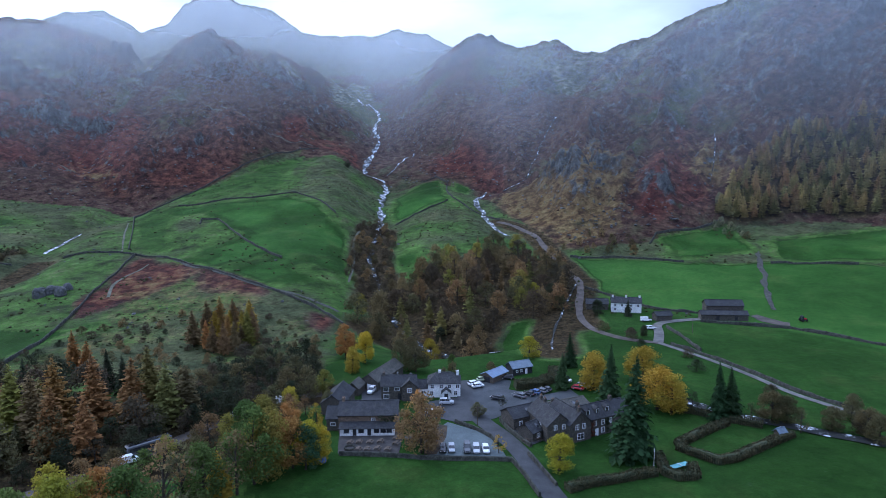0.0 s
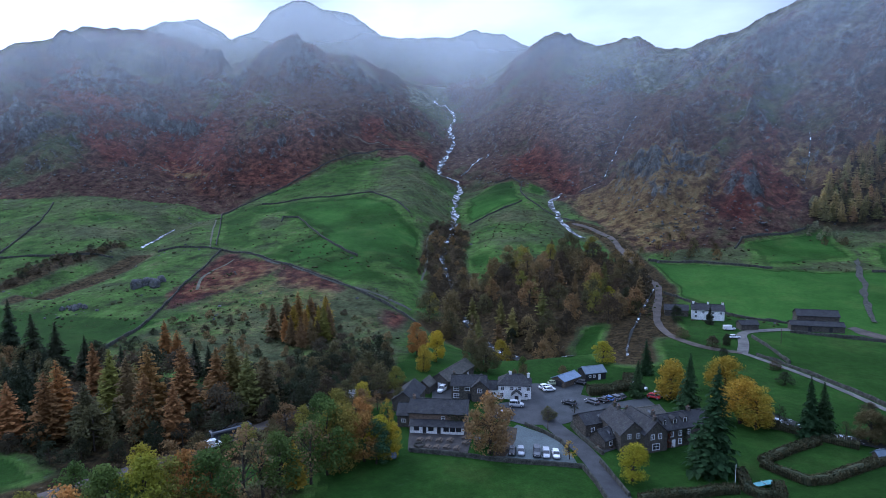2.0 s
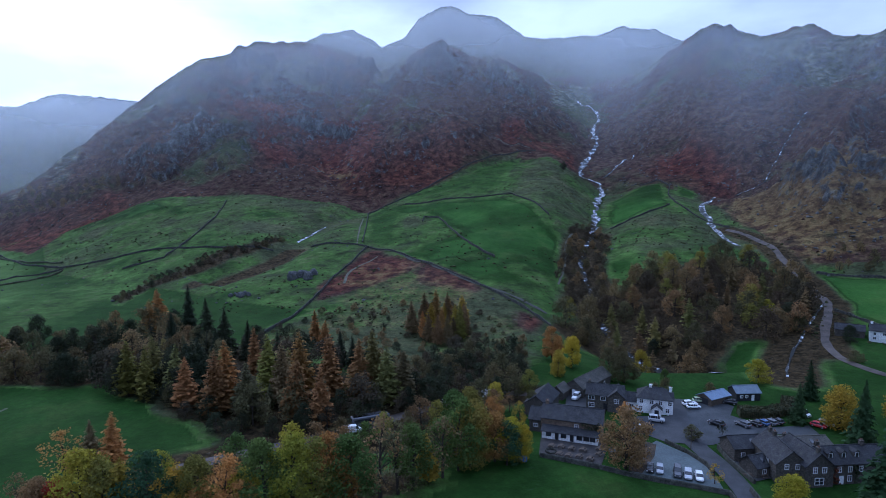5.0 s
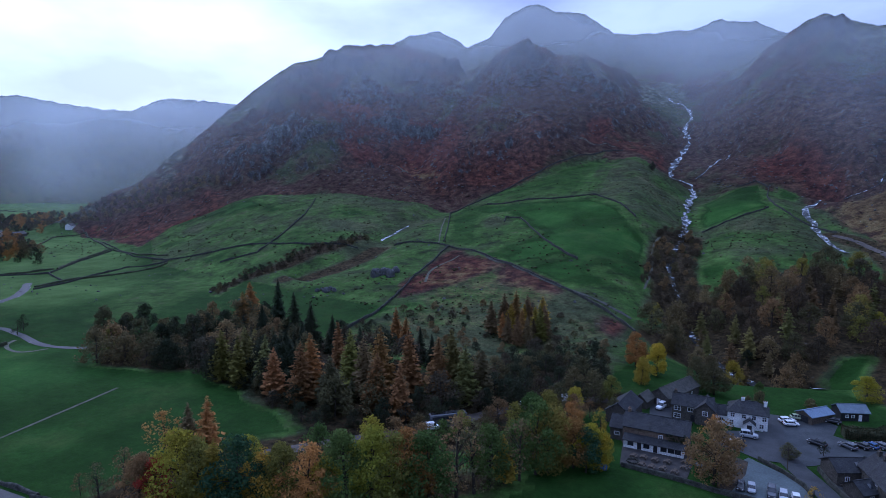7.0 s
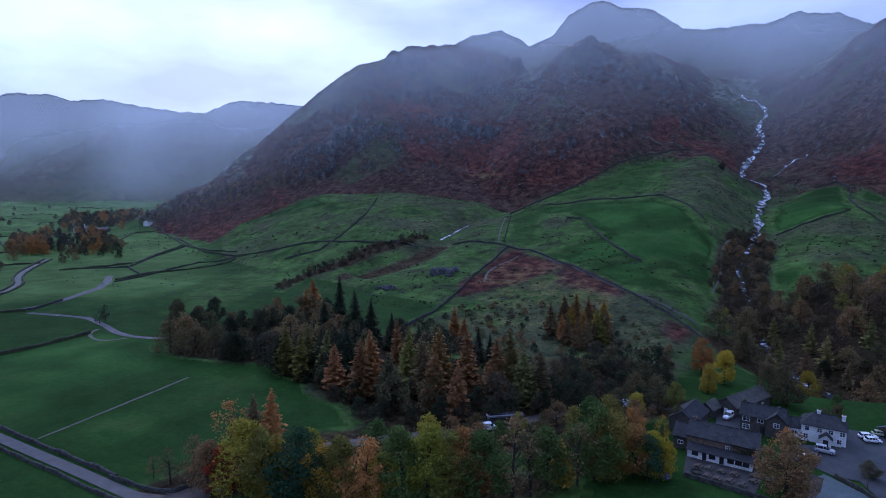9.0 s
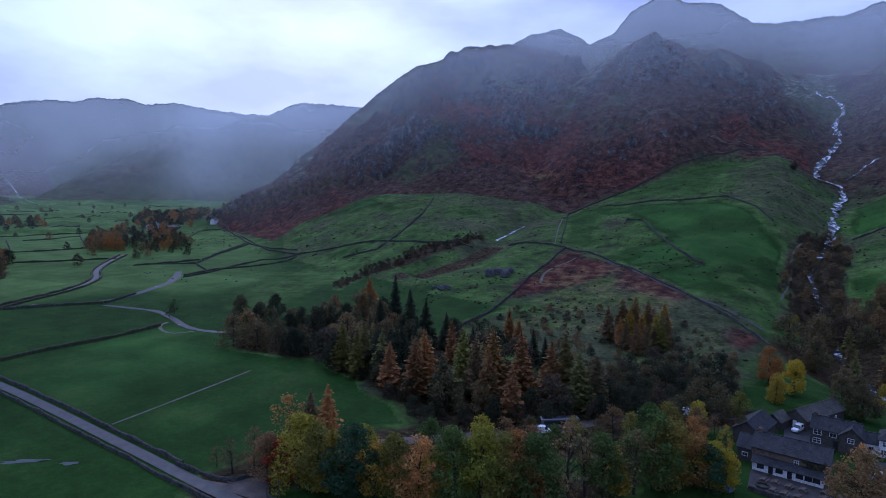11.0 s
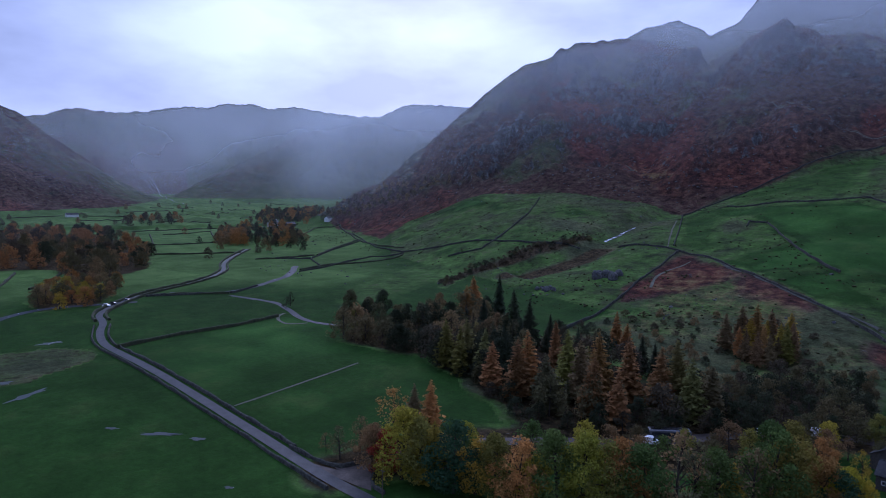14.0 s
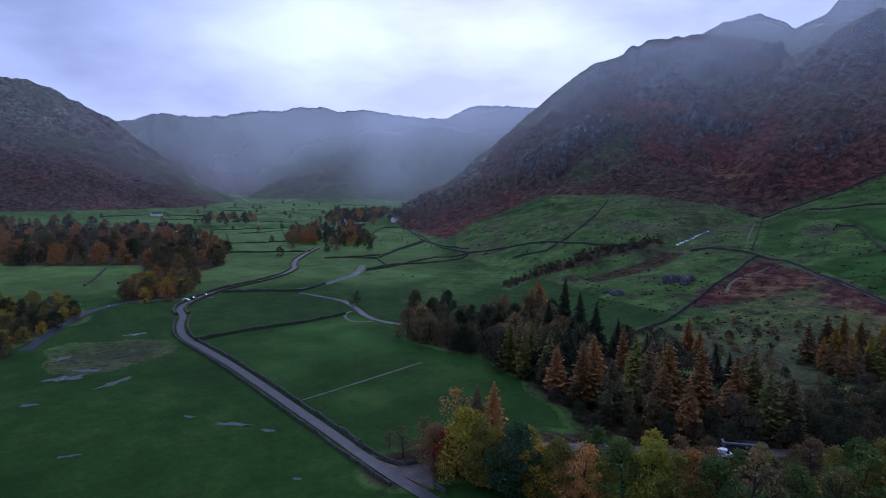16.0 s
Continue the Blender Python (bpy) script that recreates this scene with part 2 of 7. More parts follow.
WEST = [(71, 1900, 0), (73.6, 1880, 8), (75.0, 1860, 21), (77.3, 1840, 60), (79.5, 1820, 114), (81.6, 1800, 164), (83.6, 1780, 216),
        (85.6, 1760, 246), (87.5, 1740, 274), (89.3, 1720, 293), (91.0, 1700, 291), (100, 1650, 302), (110, 1600, 309),
        (150, 1500, 281), (180, 1500, 250)]
SOUTH = [(-180, 1500, 250), (-150, 1500, 200), (-125, 1600, 90), (-110, 1700, 0)]
INTAKE = [(-100, 600, 3), (-60, 480, 36), (-34, 520, 33), (-26, 500, 32), (-19, 430, 25), (-11.6, 420, 21), (-8, 480, 32), (-4, 560, 52),
          (1.2, 620, 68), (5, 620, 69), (9.6, 700, 104), (15, 660, 85), (19.7, 620, 71), (27, 580, 46), (37.7, 650, 59),
          (45.8, 700, 54), (53.8, 700, 14), (58, 840, 4), (62, 900, 1), (66, 900, 0)]
FOOT = [(-100, 500, 1), (-34, 300, 3), (-20, 300, 4), (-8, 280, 3), (0, 250, 2), (10, 240, 2), (20, 250, 2), (30, 280, 2), (40, 330, 2), (50, 450, 1),
        (58, 620, 0), (66, 800, 0)]
BEARING = np.arange(-180, 180.01, 0.05)


def ease(a, width=7):
    k = np.hanning(2 * width + 1)
    return np.convolve(np.pad(a, width, mode="edge"), k / k.sum(), mode="valid")


def line(rows, soft=7):
    b, r, z = np.array(rows, float).T
    return ease(np.interp(BEARING, b, r), soft), ease(np.interp(BEARING, b, z, left=0, right=0), soft)


LINES = {"front": line(FRONT + FRONT_2, 4), "front_soft": line(FRONT + FRONT_2, 75), "back_soft": line(BACK, 60), "back": line(BACK, 3), "band": line(BAND, 15), "crags": line(CRAGS, 3), "west": line(WEST, 12),
         "south": line(SOUTH), "intake": line(INTAKE, 50), "foot": line(FOOT, 60)}


def at_bearing(key, az):
    r, z = LINES[key]
    return np.interp(az, BEARING, r), np.interp(az, BEARING, z)


def grain(x, y, seed=0):
    """Smooth value noise, -1 to 1."""
    ix, iy = np.floor(x), np.floor(y)
    fx, fy = x - ix, y - iy
    fx, fy = fx * fx * fx * (fx * (fx * 6 - 15) + 10), fy * fy * fy * (fy * (fy * 6 - 15) + 10)

    def h(i, j):
        i, j = i.astype(np.int64), j.astype(np.int64)
        n = (i * 374761393 + j * 668265263 + seed * 982451653) & 0x7FFFFFFF
        n = ((n ^ (n >> 13)) * 1274126177) & 0x7FFFFFFF
        return ((n ^ (n >> 16)) & 0xFFFF) / 32767.5 - 1

    a, b, c, d = h(ix, iy), h(ix + 1, iy), h(ix, iy + 1), h(ix + 1, iy + 1)
    return (a + (b - a) * fx) * (1 - fy) + (c + (d - c) * fx) * fy


def cloudy(x, y, size, octaves=5, seed=0, keep=0.5):
    total, amp, norm = 0, 1.0, 0.0
    ca, sn = math.cos(0.6), math.sin(0.6)
    x, y = np.asarray(x, float) / size, np.asarray(y, float) / size
    for k in range(octaves):
        total, norm = total + amp * grain(x, y, seed + k), norm + amp
        x, y, amp = 2.03 * (ca * x - sn * y), 2.03 * (sn * x + ca * y), amp * keep
    return total / norm


def ridged(x, y, size, octaves=4, seed=0):
    total, amp, norm = 0, 1.0, 0.0
    ca, sn = math.cos(0.9), math.sin(0.9)
    x, y = np.asarray(x, float) / size, np.asarray(y, float) / size
    for k in range(octaves):
        total, norm = total + amp * (1 - 2 * np.abs(grain(x, y, seed + k))), norm + amp
        x, y, amp = 2.1 * (ca * x - sn * y), 2.1 * (sn * x + ca * y), amp * 0.55
    return total / norm


def step01(v, a, b):
    s = np.clip((v - a) / (b - a), 0, 1)
    return s * s * (3 - 2 * s)


def massif(az, r, key, foot, p, back, base=0.0):
    rc, zc = at_bearing(key, az)
    s = np.clip((r - foot) / np.maximum(rc - foot, 1), 0, 1)
    if key == "back":
        rs, zs = at_bearing("back_soft", az)
        zs = np.maximum(zs, zc - 60)
        zc = zs + (zc - zs) * s ** 3
    up = base + (zc - base) * s ** p
    return np.where(r <= rc, up, zc - (r - rc) * back), s


def segment_gap(x, y, pts):
    """Distance from a bent line, and how far along it (0 to 1) the nearest place lies."""
    best, along = np.full(np.shape(x), 1e9), np.zeros(np.shape(x))
    n = len(pts) - 1
    for k in range(n):
        (ax, ay), (bx, by) = pts[k], pts[k + 1]
        dx, dy = bx - ax, by - ay
        u = np.clip(((x - ax) * dx + (y - ay) * dy) / (dx * dx + dy * dy + 1e-9), 0, 1)
        d = np.hypot(x - ax - u * dx, y - ay - u * dy)
        near = d < best
        best, along = np.where(near, d, best), np.where(near, (k + u) / n, along)
    return best, along

# ---------------------------------------------------------------- plan: lines on the ground (x, y)
# roads, tracks and paths
MAIN_ROAD = [(-91.2, 71.8), (-105.2, 70.0), (-117.2, 68.3), (-132.5, 67.2), (-151.4, 66.2), (-173.3, 64.7), (-200.8, 63.0), (-233.9, 60.5), (-263.4,
    56.7), (-282.9, 54.4), (-307, 58), (-325, 64), (-348, 65), (-369, 79), (-390, 97), (-402, 113), (-415, 136), (-435, 158), (-459, 175), (-492,
    186), (-526, 205), (-584, 246)]
CAR_PARK_LANE = [(-120.5, 71.9), (-119.7, 78.5), (-117.7, 84.6), (-116.9, 101.2), (-99.4, 121.4), (-86.6, 135.5), (-75.8, 148.7), (-65.7, 166.2),
    (-51.8, 182.3), (-39.5, 187.7)]
FARM_TRACK = [(44, 486), (64, 461), (71, 425), (77, 376), (78, 331), (67, 296), (64.1, 267.3), (68.8, 251.0), (77.7, 240.9), (86.7, 237.0)]
FARM_DRIVE = [(86.7, 237.0), (92.3, 250.7), (95.8, 266.0), (107.7, 270.3), (120.5, 272.7)]
FARM_LANE = [(86.7, 237.0), (97.3, 216.5), (104.6, 198.1), (108.5, 181.4), (115.3, 170.0), (121.1, 158.0)]
FARM_YARD = [(144, 275), (149, 264), (154, 261)]
HOTEL_ROAD = [(25.2, 117.2), (23.4, 123.8), (21.8, 132.5), (19.3, 143.9), (15.5, 154.8), (10.0, 165.1), (6.9, 175.7), (6.0, 190.1), (5.4, 198.1)]
FIELD_PATH = [(-177.8, 69.4), (-182.0, 87.5), (-186.8, 106.8), (-190.7, 123.3)]
# water
RIVER = [(-446, 228), (-412, 208), (-396, 192), (-375, 163), (-366, 144), (-373, 130), (-386, 112)]
RIVER_LOW = [(-370, 90), (-373, 76), (-381, 48), (-374, 33), (-358, 20), (-330, 9), (-294, -4)]
SIDE_BECK = [(-247, 150), (-255, 145), (-266, 142), (-281, 143), (-299, 148), (-317, 150), (-332, 146), (-355, 138)]
LOOP_TRACK = [(-262, 140), (-265, 131), (-275, 131), (-285, 135), (-289, 141)]
GHYLL = [(-151, 1107), (-126, 1068), (-102, 1040), (-97, 882), (-85, 821), (-79, 798), (-87, 719), (-88, 678), (-82, 652), (-61, 650), (-57, 625),
    (-58, 572), (-54, 530), (-50, 473), (-52, 423), (-48, 389), (-40, 364), (-36, 339), (-37, 324)]
GHYLL_LOW = [(-28, 310), (-11.9, 271.4), (10.7, 253.7), (15.1, 244.8), (20.7, 228.8)]
GHYLL_SIDE = [(-60, 664), (-48, 684), (-39, 732), (-34, 754)]
MILL_GILL = [(41, 569), (29, 557), (34, 513), (39, 472), (49, 449)]
MILL_LOW = [(76, 337), (55.6, 283.2), (45.7, 250.6), (42.8, 230.7)]
MID_BECK = [(-276, 456), (-274, 438), (-272, 421), (-271, 405)]
MID_BECK_LOW = [(-259, 384), (-257, 353), (-261, 329), (-269, 312), (-275, 299)]
SOUTH_BECK = [(71.2, 178.9), (74.9, 173.0), (81.6, 165.8), (87.6, 161.7), (94.9, 157.7), (103.6, 152.2), (111.8, 145.4)]
HEAD_BECK = [(-2665, 727), (-2405, 687), (-1726, 508), (-1590, 513)]
PATH_ZIG = [(-417, 634), (-409, 616), (-411, 601), (-384, 597), (-359, 593)]
PATH_UP = [(-210, 390), (-222, 414), (-239, 451), (-249, 475)]
PATH_RIGHT = [(-270, 728), (-233, 705), (-188, 698), (-149, 704)]
PATH_GHYLL = [(-63, 457), (-65, 433), (-57, 383), (-55, 344)]
PATH_BRACKEN = [(-182, 367), (-185, 348), (-184, 330), (-176, 309)]
GULLY_MID = [(-466, 977), (-428, 847), (-399, 729), (-364, 611), (-304, 552), (-271, 530)]
# dry-stone walls
BECK_WALL = [(-747, 450), (-657, 412), (-577, 380), (-501, 346), (-441, 335), (-403, 344), (-369, 360), (-309, 364), (-271, 373)]
LONG_WALL = [(-250, 392), (-227, 393), (-207, 389), (-186, 383), (-156, 363), (-128, 340), (-108, 325), (-84, 308), (-64.1, 290.7), (-46.9, 274.4)]
BRACKEN_WALL = [(-200, 387), (-194, 353), (-188, 318), (-179, 280), (-174, 255), (-171.6, 235.4), (-168.8, 221.3)]
INTAKE_WALL = [(-210, 398), (-234, 452), (-259, 504), (-252, 522), (-238, 543), (-226, 571), (-213, 604), (-198, 639), (-181, 671), (-141, 700)]
FIELD_WALL = [(-226, 515), (-192, 514), (-159, 511), (-141, 520), (-125, 521), (-100, 496), (-84, 472)]
FOLD_WALL = [(-184, 454), (-187, 465), (-172, 460), (-162, 446), (-138, 409), (-121, 387), (-104, 369), (-99, 365)]
GHYLL_WALL = [(-22, 624), (-5, 627), (5, 609), (4, 573), (10, 543), (27, 515), (47, 491)]
GHYLL_WALL_LOW = [(-39, 497), (-17, 512), (5, 537)]
SLOPE_WALL = [(-416, 216), (-422, 239), (-438, 269), (-455, 308), (-437, 333)]
SLOPE_WALL_UP = [(-477, 259), (-527, 311), (-577, 380)]
PADDOCK_WALL = [(-498, 236), (-477, 259), (-431, 243)]
RISING_WALL = [(-367, 325), (-347, 344), (-353, 371), (-376, 434), (-411, 492)]
FIELD_HEDGE = [(-272.4, 57.4), (-278.2, 83.8), (-278.1, 107.7), (-284, 135)]
RIVER_WALL = [(-383, 98), (-370, 128), (-362, 144), (-377, 165)]
FARM_WALL = [(78, 326), (88, 311), (98, 297), (104, 290), (123, 281)]
PASTURE_WALL = [(117.1, 267.9), (136.5, 260.3), (151.0, 255.1), (162.5, 242.5), (173.1, 228.8)]
UPPER_WALL = [(84, 393), (101, 387), (130, 373), (149, 368)]
EAST_WALL = [(198, 359), (219, 351), (239, 341)]
TOP_WALL = [(141, 406), (150, 421), (179, 434), (213, 454)]
RUBBLE = [(205, 389), (185, 343), (168, 307), (158, 281)]
PADDOCK_EDGE = [(98.4, 259.2), (99.5, 240.3), (98.9, 225.3)]
FRONT_WALL = [(-27.1, 145.1), (-18.4, 144.2), (-11.9, 143.5), (-6.2, 142.2), (1.5, 141.6), (8.5, 141.3), (16.1, 140.7)]
ROAD_WALL = [(16.1, 140.7), (18.5, 132.6), (20.4, 123.9)]
GARDEN_WALL = [(20.7, 143.5), (23.4, 134.3), (24.9, 128.1)]
PARK_WALL = [(2.9, 164.3), (8.1, 159.5), (12.3, 153.9), (13.4, 148.8)]
HOTEL_WALL = [(15.7, 164.8), (17.4, 158.3), (20.3, 151.2), (22.0, 147.8)]
# hedges
GARDEN_HEDGE = [(77.8, 159.4), (68.1, 153.2), (59.6, 146.9)]
LAWN_HEDGE = [(59.0, 145.3), (62.3, 141.3), (65.6, 137.7), (70.3, 139.0), (79.5, 144.7), (91.5, 151.9)]
LOWER_HEDGE = [(27.0, 126.0), (31.9, 128.3), (38.8, 130.0), (48.8, 132.7)]
TENNIS_HEDGE = [(52.4, 141.0), (51.2, 132.7), (53.2, 130.5), (57.5, 131.0), (58.4, 135.2)]
YARD_HEDGE = [(23.1, 190.0), (30.3, 191.1), (38.0, 197.6), (38.4, 204.5)]
NORTH_HEDGE = [(63.4, 171.7), (72.5, 167.3), (79.6, 161.6), (86.8, 157.3)]
# outlines of woods, fields and yards
LARCH_WOOD = [(-177.3, 146.4), (-139.4, 135.5), (-107.3, 136.4), (-72.9, 161.5), (-81.8, 185.4), (-121.5, 189.8), (-159.9, 203.5), (-181.6, 190.7)]
DARK_WOOD = [(-70.6, 160.5), (-40.1, 183.1), (-47.3, 221.9), (-66.8, 225.0), (-83.3, 198.5)]
WEST_WOOD = [(-225.0, 137.3), (-178.3, 149.9), (-136.8, 143.4), (-172.8, 195.7), (-222, 217), (-241.4, 153.0)]
GHYLL_WOOD = [(-49.5, 277.8), (-42, 306), (-28, 348), (-9, 368), (33, 405), (76, 390), (73, 338), (55.6, 283.2), (31.1, 283.4), (17.7, 248.7), (-6.5,
    260.9), (-27.2, 266.6)]
GHYLL_BANK = [(-66, 472), (-48, 507), (-35, 439), (-29, 362), (-46, 330), (-58, 340), (-63, 413)]
MID_LARCHES = [(-102, 233), (-86, 229), (-76, 243), (-79, 262), (-102, 255)]
PLANTATION = [(210, 456), (262, 450), (315, 426), (343, 427), (363, 455), (358, 490), (322, 518), (301, 524), (263, 510), (239, 497)]
VALLEY_WOOD = [(-600, -20), (-569, 29), (-541, 75), (-461, 82), (-505, 133), (-630, 170), (-818, 168), (-937, 98), (-1024, -30)]
RIVER_WOOD = [(-281.5, -11.5), (-323, 4), (-353, 22), (-389, 19), (-401, -15)]
RIVER_WOOD_2 = [(-373, 44), (-372, 75), (-430, 94), (-449, 65), (-412, 46)]
BECK_SCRUB = [(-307, 263), (-322, 303), (-312, 322), (-311, 349), (-302, 361), (-290, 381), (-288, 401), (-278, 397), (-280, 370), (-288, 344), (-293, 332), (-297, 310), (-308, 292), (-291, 255)]
RIVER_CLUMP = [(-633, 234), (-617, 258), (-733, 309), (-750, 282)]
HAMLET_EDGE = [(-550, 237), (-554, 276), (-644, 351), (-762, 380), (-733, 324)]
FAR_CLUMP = [(-916, 210), (-900, 282), (-1028, 322), (-1049, 245)]
HOTEL_TREES = [(-688, 248), (-637, 269), (-553, 296), (-673, 344), (-830, 405), (-764, 446), (-1118, 639), (-1118, 521), (-866, 366)]
FELL_TREES = [(-793, 455), (-777, 495), (-721, 531), (-659, 539), (-590, 530), (-609, 493), (-681, 476)]
TRACK_TREES = [(80, 410), (103, 395), (126, 384), (138, 410), (104, 429)]
EDGE_TREES = [(201, 447), (219, 449), (216, 417), (198, 412)]
FIELD_BIG = [(-224, 511), (-157, 504), (-124, 514), (-99, 490), (-84, 469), (-67, 379), (-73, 362), (-99, 367), (-124, 397), (-161, 449), (-191, 471),
    (-240, 496)]
FIELD_TOP = [(-252, 522), (-225, 569), (-197, 636), (-180, 667), (-145, 689), (-140, 559), (-141, 520), (-193, 516)]
FIELD_STRIP = [(-255, 498), (-249, 516), (-222, 506), (-178, 385), (-200, 393), (-211, 401)]
FIELD_GHYLL = [(-46, 585), (-21, 618), (0, 617), (3, 573), (5, 542), (-39, 502)]
FIELD_GHYLL_2 = [(11, 614), (31, 594), (25, 566), (9, 573)]
FIELD_EAST = [(84, 391), (129, 371), (148, 366), (195, 362), (252, 337), (263, 322), (174.2, 210.3), (160.4, 239.3), (124, 277), (101, 297), (81,
    331)]
FIELD_EAST_TOP = [(149, 418), (216, 451), (205, 389), (149, 377)]
FIELD_EAST_FAR = [(226, 414), (306, 413), (323, 399), (277, 341), (204, 366)]
FIELD_LOW = [(-326, 195), (-385, 305), (-312, 335), (-269, 363), (-261, 339), (-309, 301), (-314, 248), (-267, 166)]
FIELD_CRAG = [(-249, 389), (-205, 386), (-192, 317), (-214, 309), (-246, 338)]
BRACKEN_PATCH = [(-196, 380), (-158, 357), (-104, 321), (-52.1, 273.4), (-51.8, 246.4), (-105.1, 236.5), (-159, 261), (-182, 314)]
BRACKEN_RED_EAST = [(-69, 284), (-58, 283), (-50, 273), (-53, 258), (-64, 267)]
BRACKEN_WEST = [(-783, 454), (-673, 494), (-544, 501), (-557, 441), (-545, 377), (-676, 424)]
FORECOURT = [(-127.9, 69.1), (-124.2, 70.6), (-119.9, 72.6), (-118.6, 76.9), (-119.6, 82.7), (-116.1, 81.3), (-113.7, 77.7), (-110.1, 74.4), (-107.6, 72.6), (-111.6, 71.4), (-118.0, 69.9)]
JUNCTION_WALL = [(-140.4, 69.1), (-130.1, 70.3), (-126.0, 71.3), (-121.2, 73.3), (-120.1, 77.9), (-120.6, 83.5)]
JUNCTION_WALL_SOUTH = [(-116.7, 82.5), (-115.0, 78.9), (-111.8, 75.7), (-108.4, 74.1), (-104.6, 74.2)]
STONE_STRIP = [(-186, 382), (-171, 374), (-151, 358), (-133, 344), (-115, 330), (-97, 316), (-72, 305), (-61, 295), (-52.0, 289.5)]
BRACKEN_RED = [(-198, 388), (-169, 369), (-147, 340), (-153, 323), (-158, 303), (-170, 291), (-176, 276), (-183, 299), (-188, 338)]
BRACKEN_RED_LOW = [(-150, 347), (-121, 332), (-97, 316), (-94, 302), (-111, 306), (-132, 317)]
PATH_PIKE = [(-449, 886), (-391, 841), (-335, 787), (-278, 737), (-233, 704), (-195, 702), (-160, 703)]
NEAR_FIELD = [(-150, 72), (-190, 67), (-262, 60), (-276, 84), (-277, 110), (-284, 138), (-255, 146), (-215, 135), (-192, 122), (-170, 110)]
BANK_EAST = [(65.4, 267.2), (84.8, 234.8), (95.9, 213.3), (119.1, 155.2), (111.8, 145.4), (70.4, 174.5), (57.1, 215.6)]
GOLD_SLOPE = [(45, 552), (95, 572), (139, 500), (137, 431), (108, 414), (80, 410), (65, 473)]
PARK = [(0.6, 164.4), (9.5, 157.6), (13.5, 150.5), (15.3, 141.9), (7.2, 142.3), (-4.6, 143.9), (-5.7, 149.6), (-2.9, 158.1)]
PUB_YARD = [(-8.8, 169.9), (-4.9, 179.9), (2.2, 182.9), (7.6, 182.6), (10.0, 165.1), (2.9, 164.3), (-1.3, 166.9)]
BARN_YARD = [(-26.0, 180.4), (-27.5, 191.2), (-20.3, 193.6), (-19.9, 180.3)]
TERRACE = [(-27.5, 145.7), (-12.0, 144.1), (-11.4, 158.4), (-29.2, 157.7)]
HOTEL_YARD = [(8.3, 189.9), (11.2, 199.4), (18.2, 201.2), (22.6, 197.0), (20.8, 189.1), (30.9, 183.6), (40.8, 187.9), (42.7, 180.5), (26.5, 178.2),
    (15.0, 166.8), (10.7, 163.9)]
HOTEL_COURT = [(16.5, 164.8), (22.1, 148.5), (30.7, 154.8), (28.0, 166.2), (18.7, 170.7)]
# crags on the fells: x, y, reach
CRAG_SITES = [(-508, 596, 55), (-432, 550, 38), (-566, 604, 55), (-576, 577, 50), (-268, 637, 42), (-403, 699, 35), (-559, 792, 60), (-508, 909, 50), (-322, 874, 38), (-228, 943, 45), (-179, 816, 35), (-437, 916, 35), (-624, 814, 60), (-617, 694, 45), (-437, 690, 25), (-262, 578, 25), (192, 603, 32), (151, 544, 26), (234, 798, 48), (367, 566, 60), (309, 550, 40), (176, 482, 16), (178, 452, 18), (64, 992, 45), (112, 527, 22), (151, 821, 40), (289, 687, 45), (303, 599, 50), (120, 495, 20), (256, 542, 25), (190, 941, 40)]
RAVINE_EAST = [(215, 884), (172, 834), (134, 708), (122, 687), (103, 641), (80, 583), (60, 592), (37, 572)]
RAVINE_FAR = [(286, 652), (271, 610), (258, 576), (243, 538), (228, 513), (206, 480)]
HOLLOW = [(-494, 904), (-455, 748), (-446, 689), (-435, 649), (-381, 588)]
# tones of the open fell
RUST_MID = [(-628, 760), (-564, 733), (-504, 723), (-467, 680), (-409, 638), (-404, 582), (-471, 613), (-501, 639), (-580, 682)]
RUST_GULLY = [(-447, 706), (-410, 784), (-345, 728), (-296, 586), (-262, 552), (-312, 570), (-367, 597), (-420, 648)]
RUST_KNOLL = [(-356, 766), (-295, 738), (-211, 685), (-194, 623), (-223, 609), (-302, 718)]
RUST_GHYLL = [(-186, 770), (-139, 746), (-98, 730), (-97, 684), (-145, 709), (-195, 701)]
RUST_SPUR = [(13, 724), (70, 639), (77, 579), (42, 581), (10, 609), (-26, 676)]
RUST_EAST = [(159, 520), (218, 574), (232, 521), (226, 483), (190, 441), (139, 424), (134, 464), (161, 494)]
RUST_HIGH = [(223, 672), (258, 624), (243, 570), (206, 556), (198, 630)]
GOLD_EAST = [(49, 564), (90, 572), (146, 562), (159, 520), (154, 488), (132, 464), (131, 439), (90, 440), (66, 481)]
GOLD_LOW = [(-403, 636), (-371, 636), (-304, 583), (-322, 564)]
GOLD_TOP = [(220, 564), (258, 546), (245, 507), (210, 500)]
ALP_SHELF = [(-338, 783), (-280, 759), (-209, 724), (-167, 695), (-194, 674), (-277, 731)]
ALP_EAST = [(281, 732), (325, 686), (355, 608), (320, 580), (265, 551), (279, 614), (269, 650)]
ALP_EAST_LOW = [(301, 552), (338, 576), (377, 541), (356, 494), (321, 526)]
ALP_SHOULDER = [(-678, 792), (-655, 920), (-615, 971), (-545, 976), (-552, 872), (-571, 743)]
MAROON_WEST = [(-753, 456), (-540, 375), (-522, 421), (-517, 479), (-580, 515), (-638, 484)]
